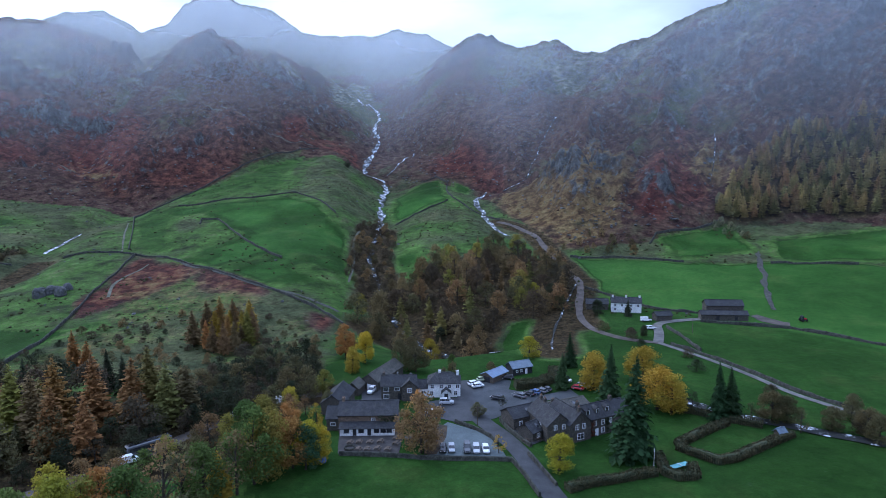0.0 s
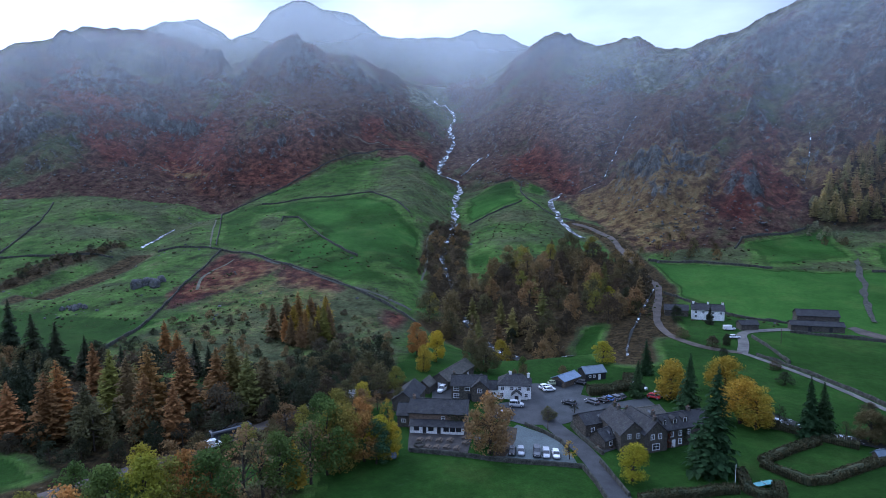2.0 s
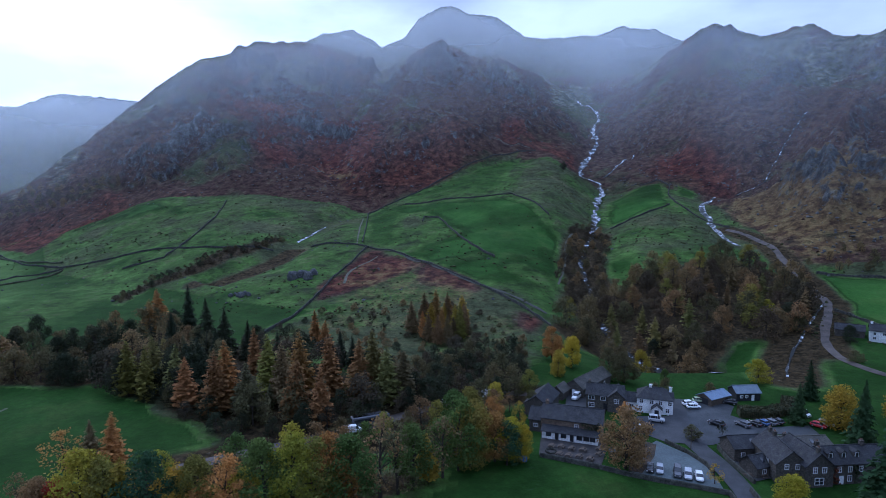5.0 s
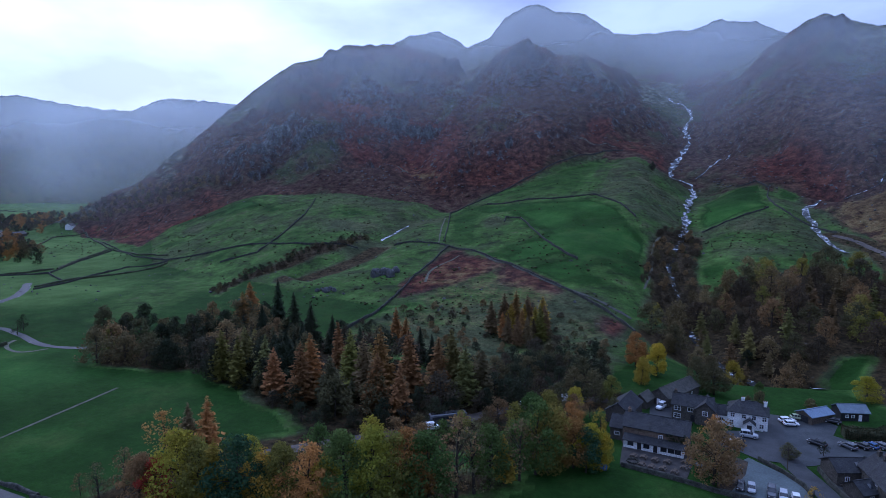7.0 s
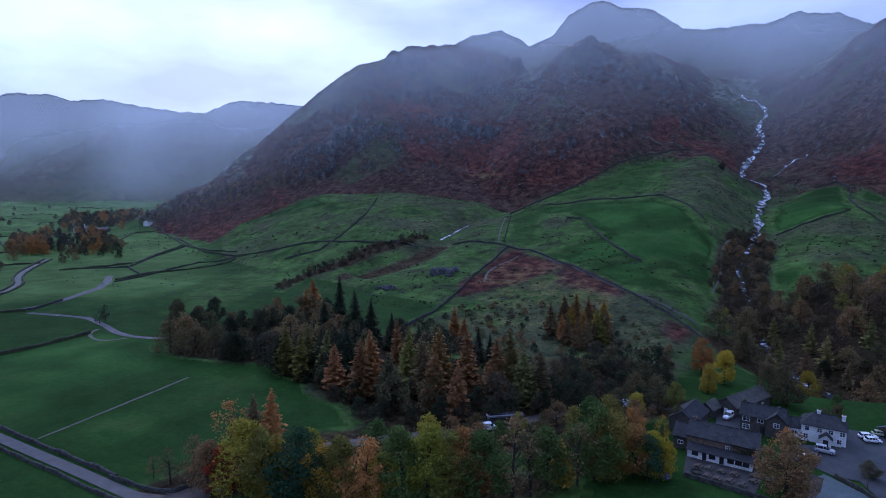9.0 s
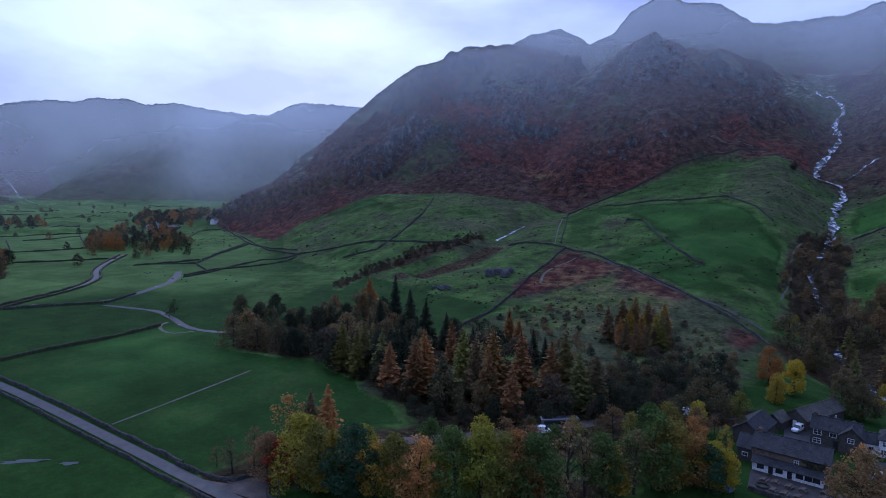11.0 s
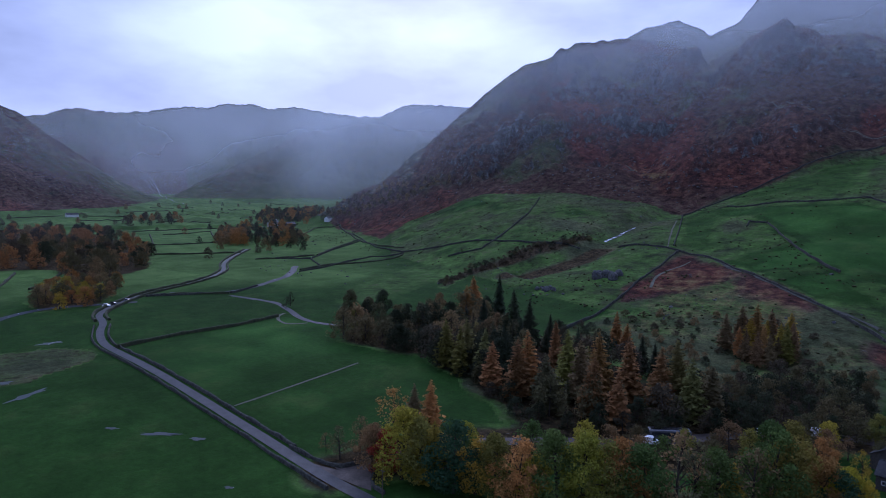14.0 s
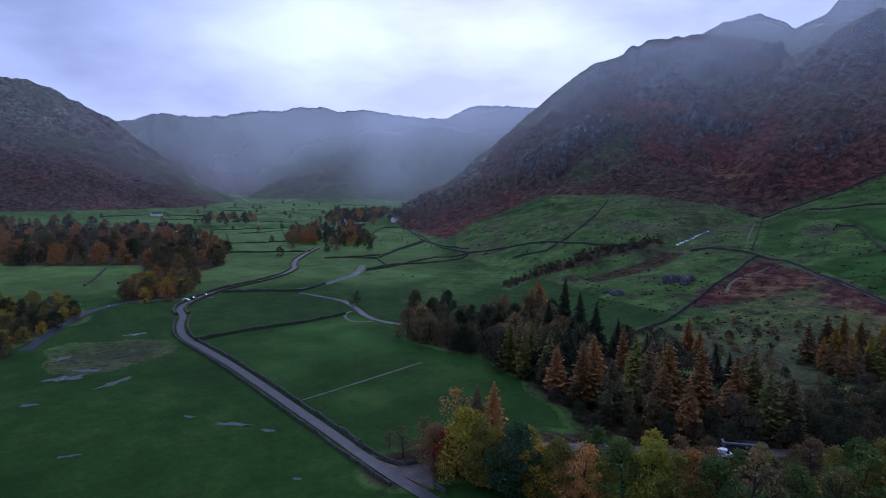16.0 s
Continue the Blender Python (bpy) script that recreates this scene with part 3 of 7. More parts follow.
# hedges and walls of the valley meadows
VALLEY_HEDGES = [[(-681, 182), (-670, 209), (-668, 247)],
    [(-595, 161), (-578, 186), (-560, 230)],
    [(-810, 231), (-794, 286)],
    [(-873, 211), (-870, 322)],
    [(-937, 259), (-938, 338)],
    [(-1050, 178), (-1024, 231), (-1048, 247)],
    [(-535, 49), (-489, 38), (-455, 29)],
    [(-512, 74), (-461, 56), (-452, 48)],
    [(-505, 220), (-496, 247), (-499, 275)],
    [(-497, 277), (-545, 327), (-583, 377)],
    [(-424, 221), (-433, 249), (-427, 288), (-432, 328)],
    [(-736, 447), (-583, 377), (-501, 351), (-456, 347)],
    [(-664, 330), (-757, 422), (-736, 447)],
    [(-1191, 279), (-1245, 368)],
    [(-1110, 348), (-1128, 441)],
    [(-1263, 494), (-1170, 544)],
    [(-1446, 657), (-1334, 696)],
    [(-1316, 354), (-1378, 459)],
    [(-982, 404), (-1034, 470), (-977, 498)],
    [(-1143, 532), (-1207, 602), (-1262, 689)],
    [(-1152, 102), (-1158, 179), (-1120, 262)],
    [(-386, 102), (-376, 120), (-361, 140)],
    [(-679, 184), (-824, 219)],
    [(-655, 244), (-794, 286)]]
# single trees: x, y, height, by kind and leaf colour
TREES = {}
TREES['b_olive'] = [(-48.3, 151.6, 13), (-232.0, 150.1, 12), (-103.8, 83.3, 15.6), (-86.8, 91.5, 14.6), (-66.6, 103.2, 16.1), (-42.1, 133.6, 16.7)]
TREES['b_lime'] = [(47.9, 313.2, 8), (-107.6, 81.1, 16.7), (-79.3, 96.0, 10.9), (-70.7, 100.5, 17.6)]
TREES['b_red'] = [(-112.5, 80.0, 10.8)]
TREES['b_yellow'] = [(-34.3, 140.0, 12), (-31.6, 140.9, 10), (-29.7, 218.9, 13), (32.6, 222.7, 8), (26.8, 135.3, 9.5)]
TREES['b_brown'] = [(-115.9, 78.4, 12.2)]
TREES['l_tan'] = [(-124.2, 144.8, 18), (-108.0, 161.0, 18), (-230.7, 223.7, 15), (-218.7, 206.2, 14), (-97.4, 255.8, 14), (-120.2, 100.2, 14.0)]
TREES['b_teal'] = [(-94.8, 86.2, 16.1), (-33.9, 137.8, 11.4)]
TREES['b_green'] = [(-50.5, 146.9, 14), (-74.7, 97.6, 17.1), (-60.0, 107.3, 16.0), (-51.7, 120.9, 14.4), (-44.3, 131.3, 17.7)]
TREES['b_orange'] = [(-38.5, 227.5, 13), (-64.9, 106.4, 16.3), (-37.2, 138.7, 12.9)]
TREES['s_brown'] = [(-41.3, 171.0, 6), (-125.0, 81.0, 10.3), (-56.5, 113.3, 18.5), (-46.7, 126.7, 15.0), (-131.6, 74.9, 5.2)]
TREES['b_gold'] = [(-33.0, 208.0, 10), (-5.3, 231.7, 10), (47.9, 187.9, 13), (62.5, 170.2, 13), (65.5, 191.6, 13), (65.5, 167.1, 12), (-91.3, 89.5, 12.8)]
TREES['l_olive'] = [(-163.2, 144.0, 16), (-154.8, 142.9, 15), (-116.3, 155.5, 18), (-80.8, 241.8, 13)]
TREES['l_moss'] = [(-158.1, 150.1, 16), (-147.3, 147.6, 15), (-86.9, 171.4, 18), (-78.3, 164.1, 16)]
TREES['l_rust'] = [(-136.1, 140.8, 14), (-123.6, 139.4, 17), (-132.6, 170.4, 16), (-100.4, 146.6, 15), (-98.4, 163.1, 18), (-89.4, 164.5, 17), (-90.3, 144.1, 14)]
TREES['l_brown'] = [(-109.0, 153.3, 17), (-103.8, 242.4, 13), (-101.0, 251.4, 14), (-90.7, 252.0, 14), (-124.1, 97.9, 12.6)]
TREES['l_dull'] = [(-74.9, 167.1, 14), (-111.7, 139.3, 15)]
TREES['c_dark'] = [(-199.5, 210.2, 24), (-176.1, 195.4, 22), (-163.7, 191.0, 20), (-151.0, 189.3, 16), (-132.0, 182.7, 15), (-112.5, 194.6, 14), (-105.8, 191.6, 13), (-186.0, 186.9, 18), (-156.1, 177.0, 16), (-151.6, 163.8, 16), (87.6, 279.6, 9)]
TREES['l_orange'] = [(-136.0, 214.3, 13), (-127.6, 207.8, 11)]
TREES['b_dull'] = [(-268.2, 167.9, 13), (-249.0, 167.1, 12), (-220.2, 178.0, 12), (-219.0, 145.3, 11), (-246.2, 151.0, 10), (-10.3, 208.8, 11), (-15.9, 211.1, 11), (91.4, 160.8, 9), (94.9, 159.9, 8), (113.8, 161.4, 8), (104.2, 154.9, 7), (111.0, 150.7, 8), (110.5, 145.9, 8), (2.6, 201.2, 6), (-0.4, 198.4, 5), (16.4, 203.3, 5), (57.8, 295.1, 9), (9.4, 167.8, 4.5), (-34.9, 172.7, 7)]
TREES['b_dark'] = [(-255.7, 181.2, 13), (-216.7, 160.1, 12), (-220.8, 170.7, 12), (-214.7, 181.4, 12), (-209.1, 186.6, 13), (-192.8, 146.0, 11), (-185.3, 150.8, 11), (56.2, 309.6, 9), (-101.2, 652.8, 9), (74.2, 283.6, 8), (84.1, 246.5, 5)]
TREES['s_dark'] = [(-304.3, 152.3, 8), (-297.8, 146.3, 7), (71.6, 167.6, 7), (17.4, 173.9, 4)]
TREES.setdefault('b_brown', []).append((-6.3, 145.8, 16))
TREES['s_tan'] = [(-7.5, 150.5, 9), (-128.8, 94.5, 13.6)]
TREES['c_spruce'] = [(46.0, 141.6, 26), (49.7, 175.0, 19), (77.5, 162.6, 17), (81.2, 163.6, 15), (45.3, 209.9, 13), (38.1, 188.9, 12)]
TREES['s_dull'] = [(95.1, 153.6, 7), (85.1, 160.4, 6), (-53.6, 116.5, 17.2), (-125.6, 75.4, 9.0)]
TREES['b_sage'] = [(215.9, 467.2, 11)]
TREES['s_gold'] = [(13.4, 144.6, 5), (-35.7, 160.5, 8)]
TREES['l_gold'] = [(-100.3, 84.8, 13.1), (-49.3, 123.8, 10.0)]
TREES['b_tan'] = [(-82.0, 93.9, 14.4)]
LANE_WOOD = [(-177.3, 146.4), (-139.4, 135.5), (-108.5, 122.6), (-99.1, 126.0), (-69.3, 157.8), (-74.3, 168.8), (-108.5, 143.6), (-136.8, 143.4)]
BELT = [(-112.7, 84.4), (-112.4, 99.0), (-95.7, 118.1), (-82.8, 132.2), (-71.7, 145.9), (-61.6, 163.3), (-48.0, 179.0), (-39.7, 171.8), (-52.7, 156.9), (-62.6, 139.7), (-74.5, 125.0), (-87.4, 110.8), (-102.6, 94.1), (-101.7, 83.8)]
BELT_FLOOR = [(-61, 107), (-63, 117), (-58, 126), (-49, 129), (-43, 128), (-46, 120), (-52, 112)]
ROUGH_BANK = [(-175.5, 223.3), (-167, 261), (-126, 283), (-85.8, 277.5), (-55.1, 255.8), (-45.8, 219.6), (-82.0, 195.7), (-119.6, 186.8), (-156.4, 195.2)]
VALLEY_FLOOR = [(-631, 167), (-475, 180), (-541, 316), (-1193, 610), (-1516, 641), (-1530, 464), (-1207, 220), (-1152, 80), (-853, 175)]
LEAF_LITTER = [(-5.7, 158.2), (-2.1, 163.0), (0.6, 161.7), (0.2, 154.5), (-2.4, 144.5), (-5.6, 144.6)]
GULLIES = [(GHYLL[1:] + GHYLL_LOW, 13, 28), (MILL_GILL + [(70, 400), (75, 340)], 3, 12),
           (GULLY_MID + MID_BECK + MID_BECK_LOW, 7, 18), (RAVINE_EAST, 16, 24), (RAVINE_FAR, 9, 20), (HOLLOW, 16, 45)]


def craggy(x, y):
    """1 on the named crags, fading out round them."""
    near = np.zeros(np.shape(x))
    for cx, cy, reach in CRAG_SITES:
        near = np.maximum(near, np.exp(-((x - cx) ** 2 + (y - cy) ** 2) / (1.3 * reach) ** 2))
    return near


def land(x, y):
    """Height of the ground, and how far up the front fells a place lies (0 at the intake wall, 1 at the crest)."""
    x, y = np.asarray(x, float), np.asarray(y, float)
    az, r = np.degrees(np.arctan2(-x, y)), np.hypot(x, y)
    rf, zf = at_bearing("foot", az)
    ri, zi = at_bearing("intake", az)
    rc, zc = at_bearing("front", az)
    rs, zs = at_bearing("front_soft", az)
    lift = np.clip((r - ri) / np.maximum(rs - ri, 1), 0, 1) ** 4
    zc, rc = zs + (zc - zs) * lift, rs + (rc - rs) * lift
    ri, rc = np.maximum(ri, rf + 20), np.maximum(rc, np.maximum(ri, rf + 20) + 20)
    s1, s2 = np.clip((r - rf) / (ri - rf), 0, 1), np.clip((r - ri) / (rc - ri), 0, 1)
    z = zf * np.clip(r / rf, 0, 1) ** 2 + (zi - zf) * s1 ** 1.2
    z = z + np.maximum(zc - zi, 0) * s2 ** 1.08
    drop = np.where(az > 38, 0.5, 0.12) * np.where(az < -8, 2.0, 1.0)
    z = np.where(r > rc, np.maximum(z - (r - rc) * drop, np.where(az > 38, 4.0, np.minimum(zc, 150))), z)
    up = s2
    # lumps and crags on the open fell, least along the crest
    rough = step01(s2, 0.02, 0.25) * (1 - 0.75 * step01(s2, 0.8, 1.0)) * np.clip(zc / 200, 0, 1)
    crags = 0.25 * step01(cloudy(x, y, 230, 3, 5), -0.1, 0.4) + craggy(x, y)
    cliff = step01(cloudy(x, y, 60, 4, 71), 0.02, 0.16) + step01(cloudy(x, y, 34, 4, 73), 0.08, 0.22) * 0.6
    z = z + rough * (26 * cloudy(x, y, 170, 4, 3) + 10 * ridged(x, y, 60, 5, 9) * (0.4 + 0.6 * crags) + 15 * cliff * crags)
    # ribs and gullies that run down the slope
    ribs = ridged(az * 17 + 0.2 * cloudy(x, y, 140, 3, 91) * 120, r * 0.5, 62, 4, 93)
    z = z + rough * 13 * (ribs - 0.45)
    z = z + step01(s1, 0.05, 0.5) * (1 - rough) * 3.2 * cloudy(x, y, 55, 5, 13)
    for key, foot, p, back, base, size in (("back", 1230, 0.9, 0.3, 230, 210), ("band", 1750, 1.0, 0.2, 4, 220),
                                           ("crags", 2500, 1.25, 0.2, 12, 320), ("west", 1150, 1.35, 0.25, 6, 200),
                                           ("south", 700, 1.2, 0.25, 2, 200)):
        m, s = massif(az, r, key, foot, p, back, base)
        on = step01(s, 0.0, 0.3) * (1 - 0.8 * step01(s, 0.85, 1.0))
        _, zk = at_bearing(key, az)
        on = on * np.clip(zk / 150, 0, 1)
        m = m + on * (0.11 * size * cloudy(x, y, size, 4, 21) + 0.085 * size * ridged(x, y, size * 0.42, 5, 27))
        keep = (zk > base + 0.5) & (r > foot)
        up = np.where(keep & (m > z), s, up)
        z = np.where(keep, np.maximum(z, m), z)
    jag = step01(up, 0.55, 1.0) * np.clip(r / 1000, 0.5, 3.0)
    z = z + jag * (2.6 * ridged(x, y, 48, 4, 81) + 1.4 * ridged(x, y, 19, 2, 83))
    far = step01(r, 900, 1700) * (1 - step01(np.abs(az - 80), 30, 60))
    z = z + 3 * far
    for pts, depth, width in GULLIES:
        d, u = segment_gap(x, y, pts)
        z = z - depth * np.exp(-(d / width) ** 2) * step01(u, 0.0, 0.06) * (1 - step01(u, 0.95, 1.0))
    return z, up


# ---------------------------------------------------------------- the ground, one sheet to the horizon
def inside(x, y, pts):
    """True within a closed outline."""
    x, y = np.asarray(x, float), np.asarray(y, float)
    px, py = [q[0] for q in pts], [q[1] for q in pts]
    near = (x > min(px)) & (x < max(px)) & (y > min(py)) & (y < max(py))
    out = np.zeros(x.shape, bool)
    xs, ys = x[near], y[near]
    hit = np.zeros(xs.shape, bool)
    n = len(pts)
    for k in range(n):
        (ax, ay), (bx, by) = pts[k], pts[(k + 1) % n]
        if ay == by:
            continue
        hit ^= ((ay > ys) != (by > ys)) & (xs < (bx - ax) * (ys - ay) / (by - ay) + ax)
    out[near] = hit
    return out


def within(x, y, pts, soft):
    """1 well inside an outline, 0 well outside, with an edge that wide."""
    total = 0.0
    for k in range(6):
        t = 2 * math.pi * k / 6
        total = total + inside(x + soft * math.cos(t), y + soft * math.sin(t), pts)
    return total / 6


def cover(x, y, z, up, steep):
    """How much meadow, bracken, rock and woodland floor lies at each place."""
    az, r = np.degrees(np.arctan2(-x, y)), np.hypot(x, y)
    rf, _ = at_bearing("foot", az)
    ri, _ = at_bearing("intake", az)
    n1, n2, n3 = cloudy(x, y, 120, 4, 41), cloudy(x, y, 38, 4, 43), cloudy(x, y, 260, 3, 47)
    low = ((r < np.maximum(ri, rf + 20)) & (up <= 0.001)) | ((z < 17) & (az > 54) & (up < 0.06))
    floor = (r < rf + 20) | ((z < 17) & (az > 54))
    lush = np.where(low, np.where(floor, 0.87, 0.58 + 0.45 * n2 + 0.35 * n1), 0.0)
    brack = np.where(low, 0.12 + 0.3 * n1, 0.84 + 0.7 * n1 - 0.45 * step01(up, 0.45, 0.95) + 0.45 * n2)
    brack = np.where((az < -2) & ~low, brack + 0.16 * (1 - step01(up, 0.3, 0.8)), brack)
    back = r > 1350
    brack = np.where(back & (az < 40), 0.22 + 0.5 * n1 - 0.3 * step01(up, 0.3, 0.8), brack)
    brack = np.where(back & (az >= 40), np.where(az > 72, 0.75 + 0.6 * n3 - 0.4 * step01(up, 0.2, 0.7), 0.25 + 0.4 * n3), brack)
    crag = ridged(x, y, 55, 4, 9) * 0.55 + n2 * 0.5
    near = craggy(x, y)
    cliff = step01(cloudy(x, y, 60, 4, 71), 0.02, 0.16) * near
    rock = np.clip((steep - 0.85) * 0.7, 0, 0.40) + 0.13 * crag + 0.16 * cliff + 0.14 * near + 0.03 * step01(up, 0.2, 0.8)
    rock = np.where(floor, 0, rock)
    rock = np.where(low & ~floor, 0.5 * np.clip(n2 * 1.6 - 0.35, 0, 1) * step01(r, rf, rf + 60), rock)
    rock = np.where(lush > 0.85, 0, rock)
    lush = np.where(np.hypot(x + 268, y - 25) < 26 + 14 * n2, 0.45 + 0.4 * n2, lush)
    # small fields of the upper valley, some fresher than others
    cx, cy = np.floor((0.95 * x + 0.3 * y) / 95), np.floor((0.95 * y - 0.3 * x) / 70)
    fresh = np.mod(np.sin(cx * 12.9 + cy * 78.2) * 437.5, 1.0)
    upper = step01(az + 2 * n2, 53, 58) * step01(r + 20 * n2, 390, 450)
    lush = np.where(floor, lush + (0.90 + 0.14 * fresh - lush) * upper, lush)
    scrub = np.zeros_like(x)
    wx, wy = x + 9 * cloudy(x, y, 30, 3, 61), y + 9 * cloudy(x, y, 30, 3, 67)
    fx, fy = x + 3 * cloudy(x, y, 18, 3, 61), y + 3 * cloudy(x, y, 18, 3, 67)
    for pts, v, soft in ((FIELD_BIG, 0.96, 8), (FIELD_TOP, 0.80, 14), (BANK_EAST, 0.86, 6), (NEAR_FIELD, 0.935, 2), (FIELD_STRIP, 0.8, 5), (FIELD_GHYLL, 0.95, 4), (FIELD_GHYLL_2, 0.9, 4), (FIELD_EAST, 1.0, 2),
                         (FIELD_EAST_TOP, 0.95, 4), (FIELD_EAST_FAR, 0.95, 6), (FIELD_LOW, 0.76, 10), (FIELD_CRAG, 0.66, 5)):
        m = within(fx, fy, pts, soft)
        lush, brack, rock = lush + (v + 0.1 * n2 - lush) * m, brack * (1 - m), rock * (1 - m * (1.0 if v > 0.85 else 0.7))
    for pts, v in ((BRACKEN_PATCH, 0.36), (BRACKEN_RED, 1.0), (BRACKEN_RED_LOW, 0.9), (BRACKEN_RED_EAST, 0.9), (BRACKEN_WEST, 0.95), (GOLD_SLOPE, 0.7), (ROUGH_BANK, 0.28)):
        m = within(wx, wy, pts, 3 if v > 0.85 else 5)
        want = v + 0.5 * n2 + (v < 0.6) * (v > 0.45) * 0.45 * step01(y, 290, 350)
        brack, lush = brack + (want - brack) * m, lush + (np.where(v < 0.5, 0.40, 0.12) + 0.35 * n2 - lush) * m
    for pts in (LARCH_WOOD, DARK_WOOD, WEST_WOOD, GHYLL_WOOD, RIVER_WOOD, RIVER_WOOD_2, BECK_SCRUB, PLANTATION, VALLEY_WOOD, LANE_WOOD, BELT, BELT_FLOOR):
        m = within(wx, wy, pts, 3)
        scrub, lush, rock = np.maximum(scrub, 0.8 * m), lush + (0.1 + 0.3 * n2 - lush) * m, rock * (1 - 0.6 * m)
    for pts, w in ((CAR_PARK_LANE, 10), (MILL_LOW, 12), (FARM_TRACK[:7], 9), (MID_BECK_LOW, 9), (GHYLL[13:], 16)):
        d, _ = segment_gap(x, y, pts)
        m = 1 - step01(d, w * 0.5, w * 1.3)
        scrub, lush = np.maximum(scrub, 0.85 * m), lush * (1 - m)
    d, _ = segment_gap(x, y, GHYLL)
    rock = np.where(d < 22, rock + 0.25 * (1 - d / 22), rock)
    # tones: rust bracken, golden grass, grey-green upland turf, fresh valley meadow
    rust, gold = -0.08 + 0.7 * n1 + 0.3 * n3, 0.0 * x
    alp = 0.75 * step01(up, 0.5, 0.95) + 0.5 * n3 + 0.35 * n1 - 0.1
    for pts, v in ((RUST_MID, 0.95), (RUST_GULLY, 0.8), (RUST_KNOLL, 0.5), (RUST_GHYLL, 0.7), (RUST_SPUR, 0.75), (RUST_EAST, 0.75), (RUST_HIGH, 0.6), (MAROON_WEST, 0.5),
                   (BRACKEN_PATCH, -0.2), (BRACKEN_RED, 0.62), (BRACKEN_RED_LOW, 0.45), (BRACKEN_RED_EAST, 0.5)):
        m = within(wx, wy, pts, 16 if pts in (RUST_MID, RUST_GULLY, RUST_KNOLL, RUST_SPUR, RUST_EAST, RUST_HIGH) else 4)
        rust, alp = rust + (v + 0.4 * n2 - rust) * m, alp * (1 - m)
    for pts in (RUST_MID, RUST_GULLY, RUST_SPUR, RUST_EAST, MAROON_WEST):
        m = within(wx, wy, pts, 16)
        brack = brack + (0.95 - brack) * m * (1 - step01(rock, 0.3, 0.5))
    for pts, v in ((GOLD_EAST, 0.9), (GOLD_LOW, 0.6), (GOLD_TOP, 0.7), (GOLD_SLOPE, 0.6), (BRACKEN_PATCH, 0.36), (ROUGH_BANK, 0.34)):
        gold = np.maximum(gold, (v + 0.5 * n2) * within(wx, wy, pts, 14))
    for pts in (ALP_SHELF, ALP_EAST, ALP_EAST_LOW, ALP_SHOULDER):
        m = within(wx, wy, pts, 22)
        alp = alp + (0.85 + 0.4 * n2 - alp) * m
    meadow = np.where(floor, (0.6 + 0.4 * fresh) * upper, 0.0)
    tone = [np.clip(v, 0, 1) for v in (rust, gold, alp, meadow)]
    return (np.clip(lush, 0, 1), np.clip(brack, 0, 1), np.clip(rock, 0, 1), scrub), tone


GRID = {}


def build_ground():
    az = np.radians(np.concatenate([np.arange(-180, -44, 2.0), np.arange(-44, 98, 0.14), np.arange(98, 180, 2.0)]))
    rr = np.concatenate([[0.0], np.linspace(4, 110, 24, endpoint=False), np.linspace(110, 480, 165, endpoint=False),
                         np.linspace(480, 1320, 270, endpoint=False), np.linspace(1320, 2000, 90, endpoint=False),
                         np.geomspace(2000, 4900, 90)])
    a, r = np.meshgrid(az, rr)
    x, y = -np.sin(a) * r, np.cos(a) * r
    z, up = land(x, y)
    gr = np.abs(np.gradient(z, axis=0) / np.gradient(r, axis=0))
    ga = np.abs(np.gradient(z, axis=1) / (np.gradient(a, axis=1) * r + 1e-3))
    steep = np.hypot(gr, ga)
    GRID.update(a=np.degrees(az), r=rr, z=z, sky=np.max((z[30:] - 70) / r[30:], axis=0))
    n, m = x.shape
    verts = np.stack([x, y, z], -1).reshape(-1, 3)
    i = np.arange(n * m).reshape(n, m)
    nxt = np.roll(i, -1, axis=1)
    quads = np.stack([i[:-1], nxt[:-1], nxt[1:], i[1:]], -1).reshape(-1, 4)[:, ::-1]
    me = bpy.data.meshes.new("ground")
    me.vertices.add(len(verts))
    me.vertices.foreach_set("co", verts.ravel())
    me.loops.add(quads.size)
    me.loops.foreach_set("vertex_index", quads.ravel().astype(np.int32))
    me.polygons.add(len(quads))
    me.polygons.foreach_set("loop_start", np.arange(0, quads.size, 4, dtype=np.int32))
    me.polygons.foreach_set("use_smooth", np.ones(len(quads), bool))
    me.update(calc_edges=True)
    for name, layers in zip(("cover", "tone"), cover(x, y, z, up, steep)):
        ca = me.color_attributes.new(name, "FLOAT_COLOR", "POINT")
        masks = np.stack([np.asarray(c, float).ravel() for c in layers], -1)
        ca.data.foreach_set("color", masks.astype(np.float32).ravel())
    me.materials.append(ground_material())
    return tagged(new("ground", me), "grass meadows, rust bracken and grey rock of a mountain valley", "ground", kind="structure")


ground = build_ground()


def lie(x, y):
    """Heights of the built ground under many places at once."""
    x, y = np.asarray(x, float), np.asarray(y, float)
    a, r = np.degrees(np.arctan2(-x, y)), np.hypot(x, y)
    i = np.clip(np.searchsorted(GRID["a"], a) - 1, 0, len(GRID["a"]) - 2)
    j = np.clip(np.searchsorted(GRID["r"], r) - 1, 0, len(GRID["r"]) - 2)
    u = np.clip((a - GRID["a"][i]) / (GRID["a"][i + 1] - GRID["a"][i]), 0, 1)
    v = np.clip((r - GRID["r"][j]) / (GRID["r"][j + 1] - GRID["r"][j]), 0, 1)
    z = GRID["z"]
    return (z[j, i] * (1 - u) + z[j, i + 1] * u) * (1 - v) + (z[j + 1, i] * (1 - u) + z[j + 1, i + 1] * u) * v


def ground_z(x, y):
    return float(lie(np.array([x]), np.array([y]))[0])


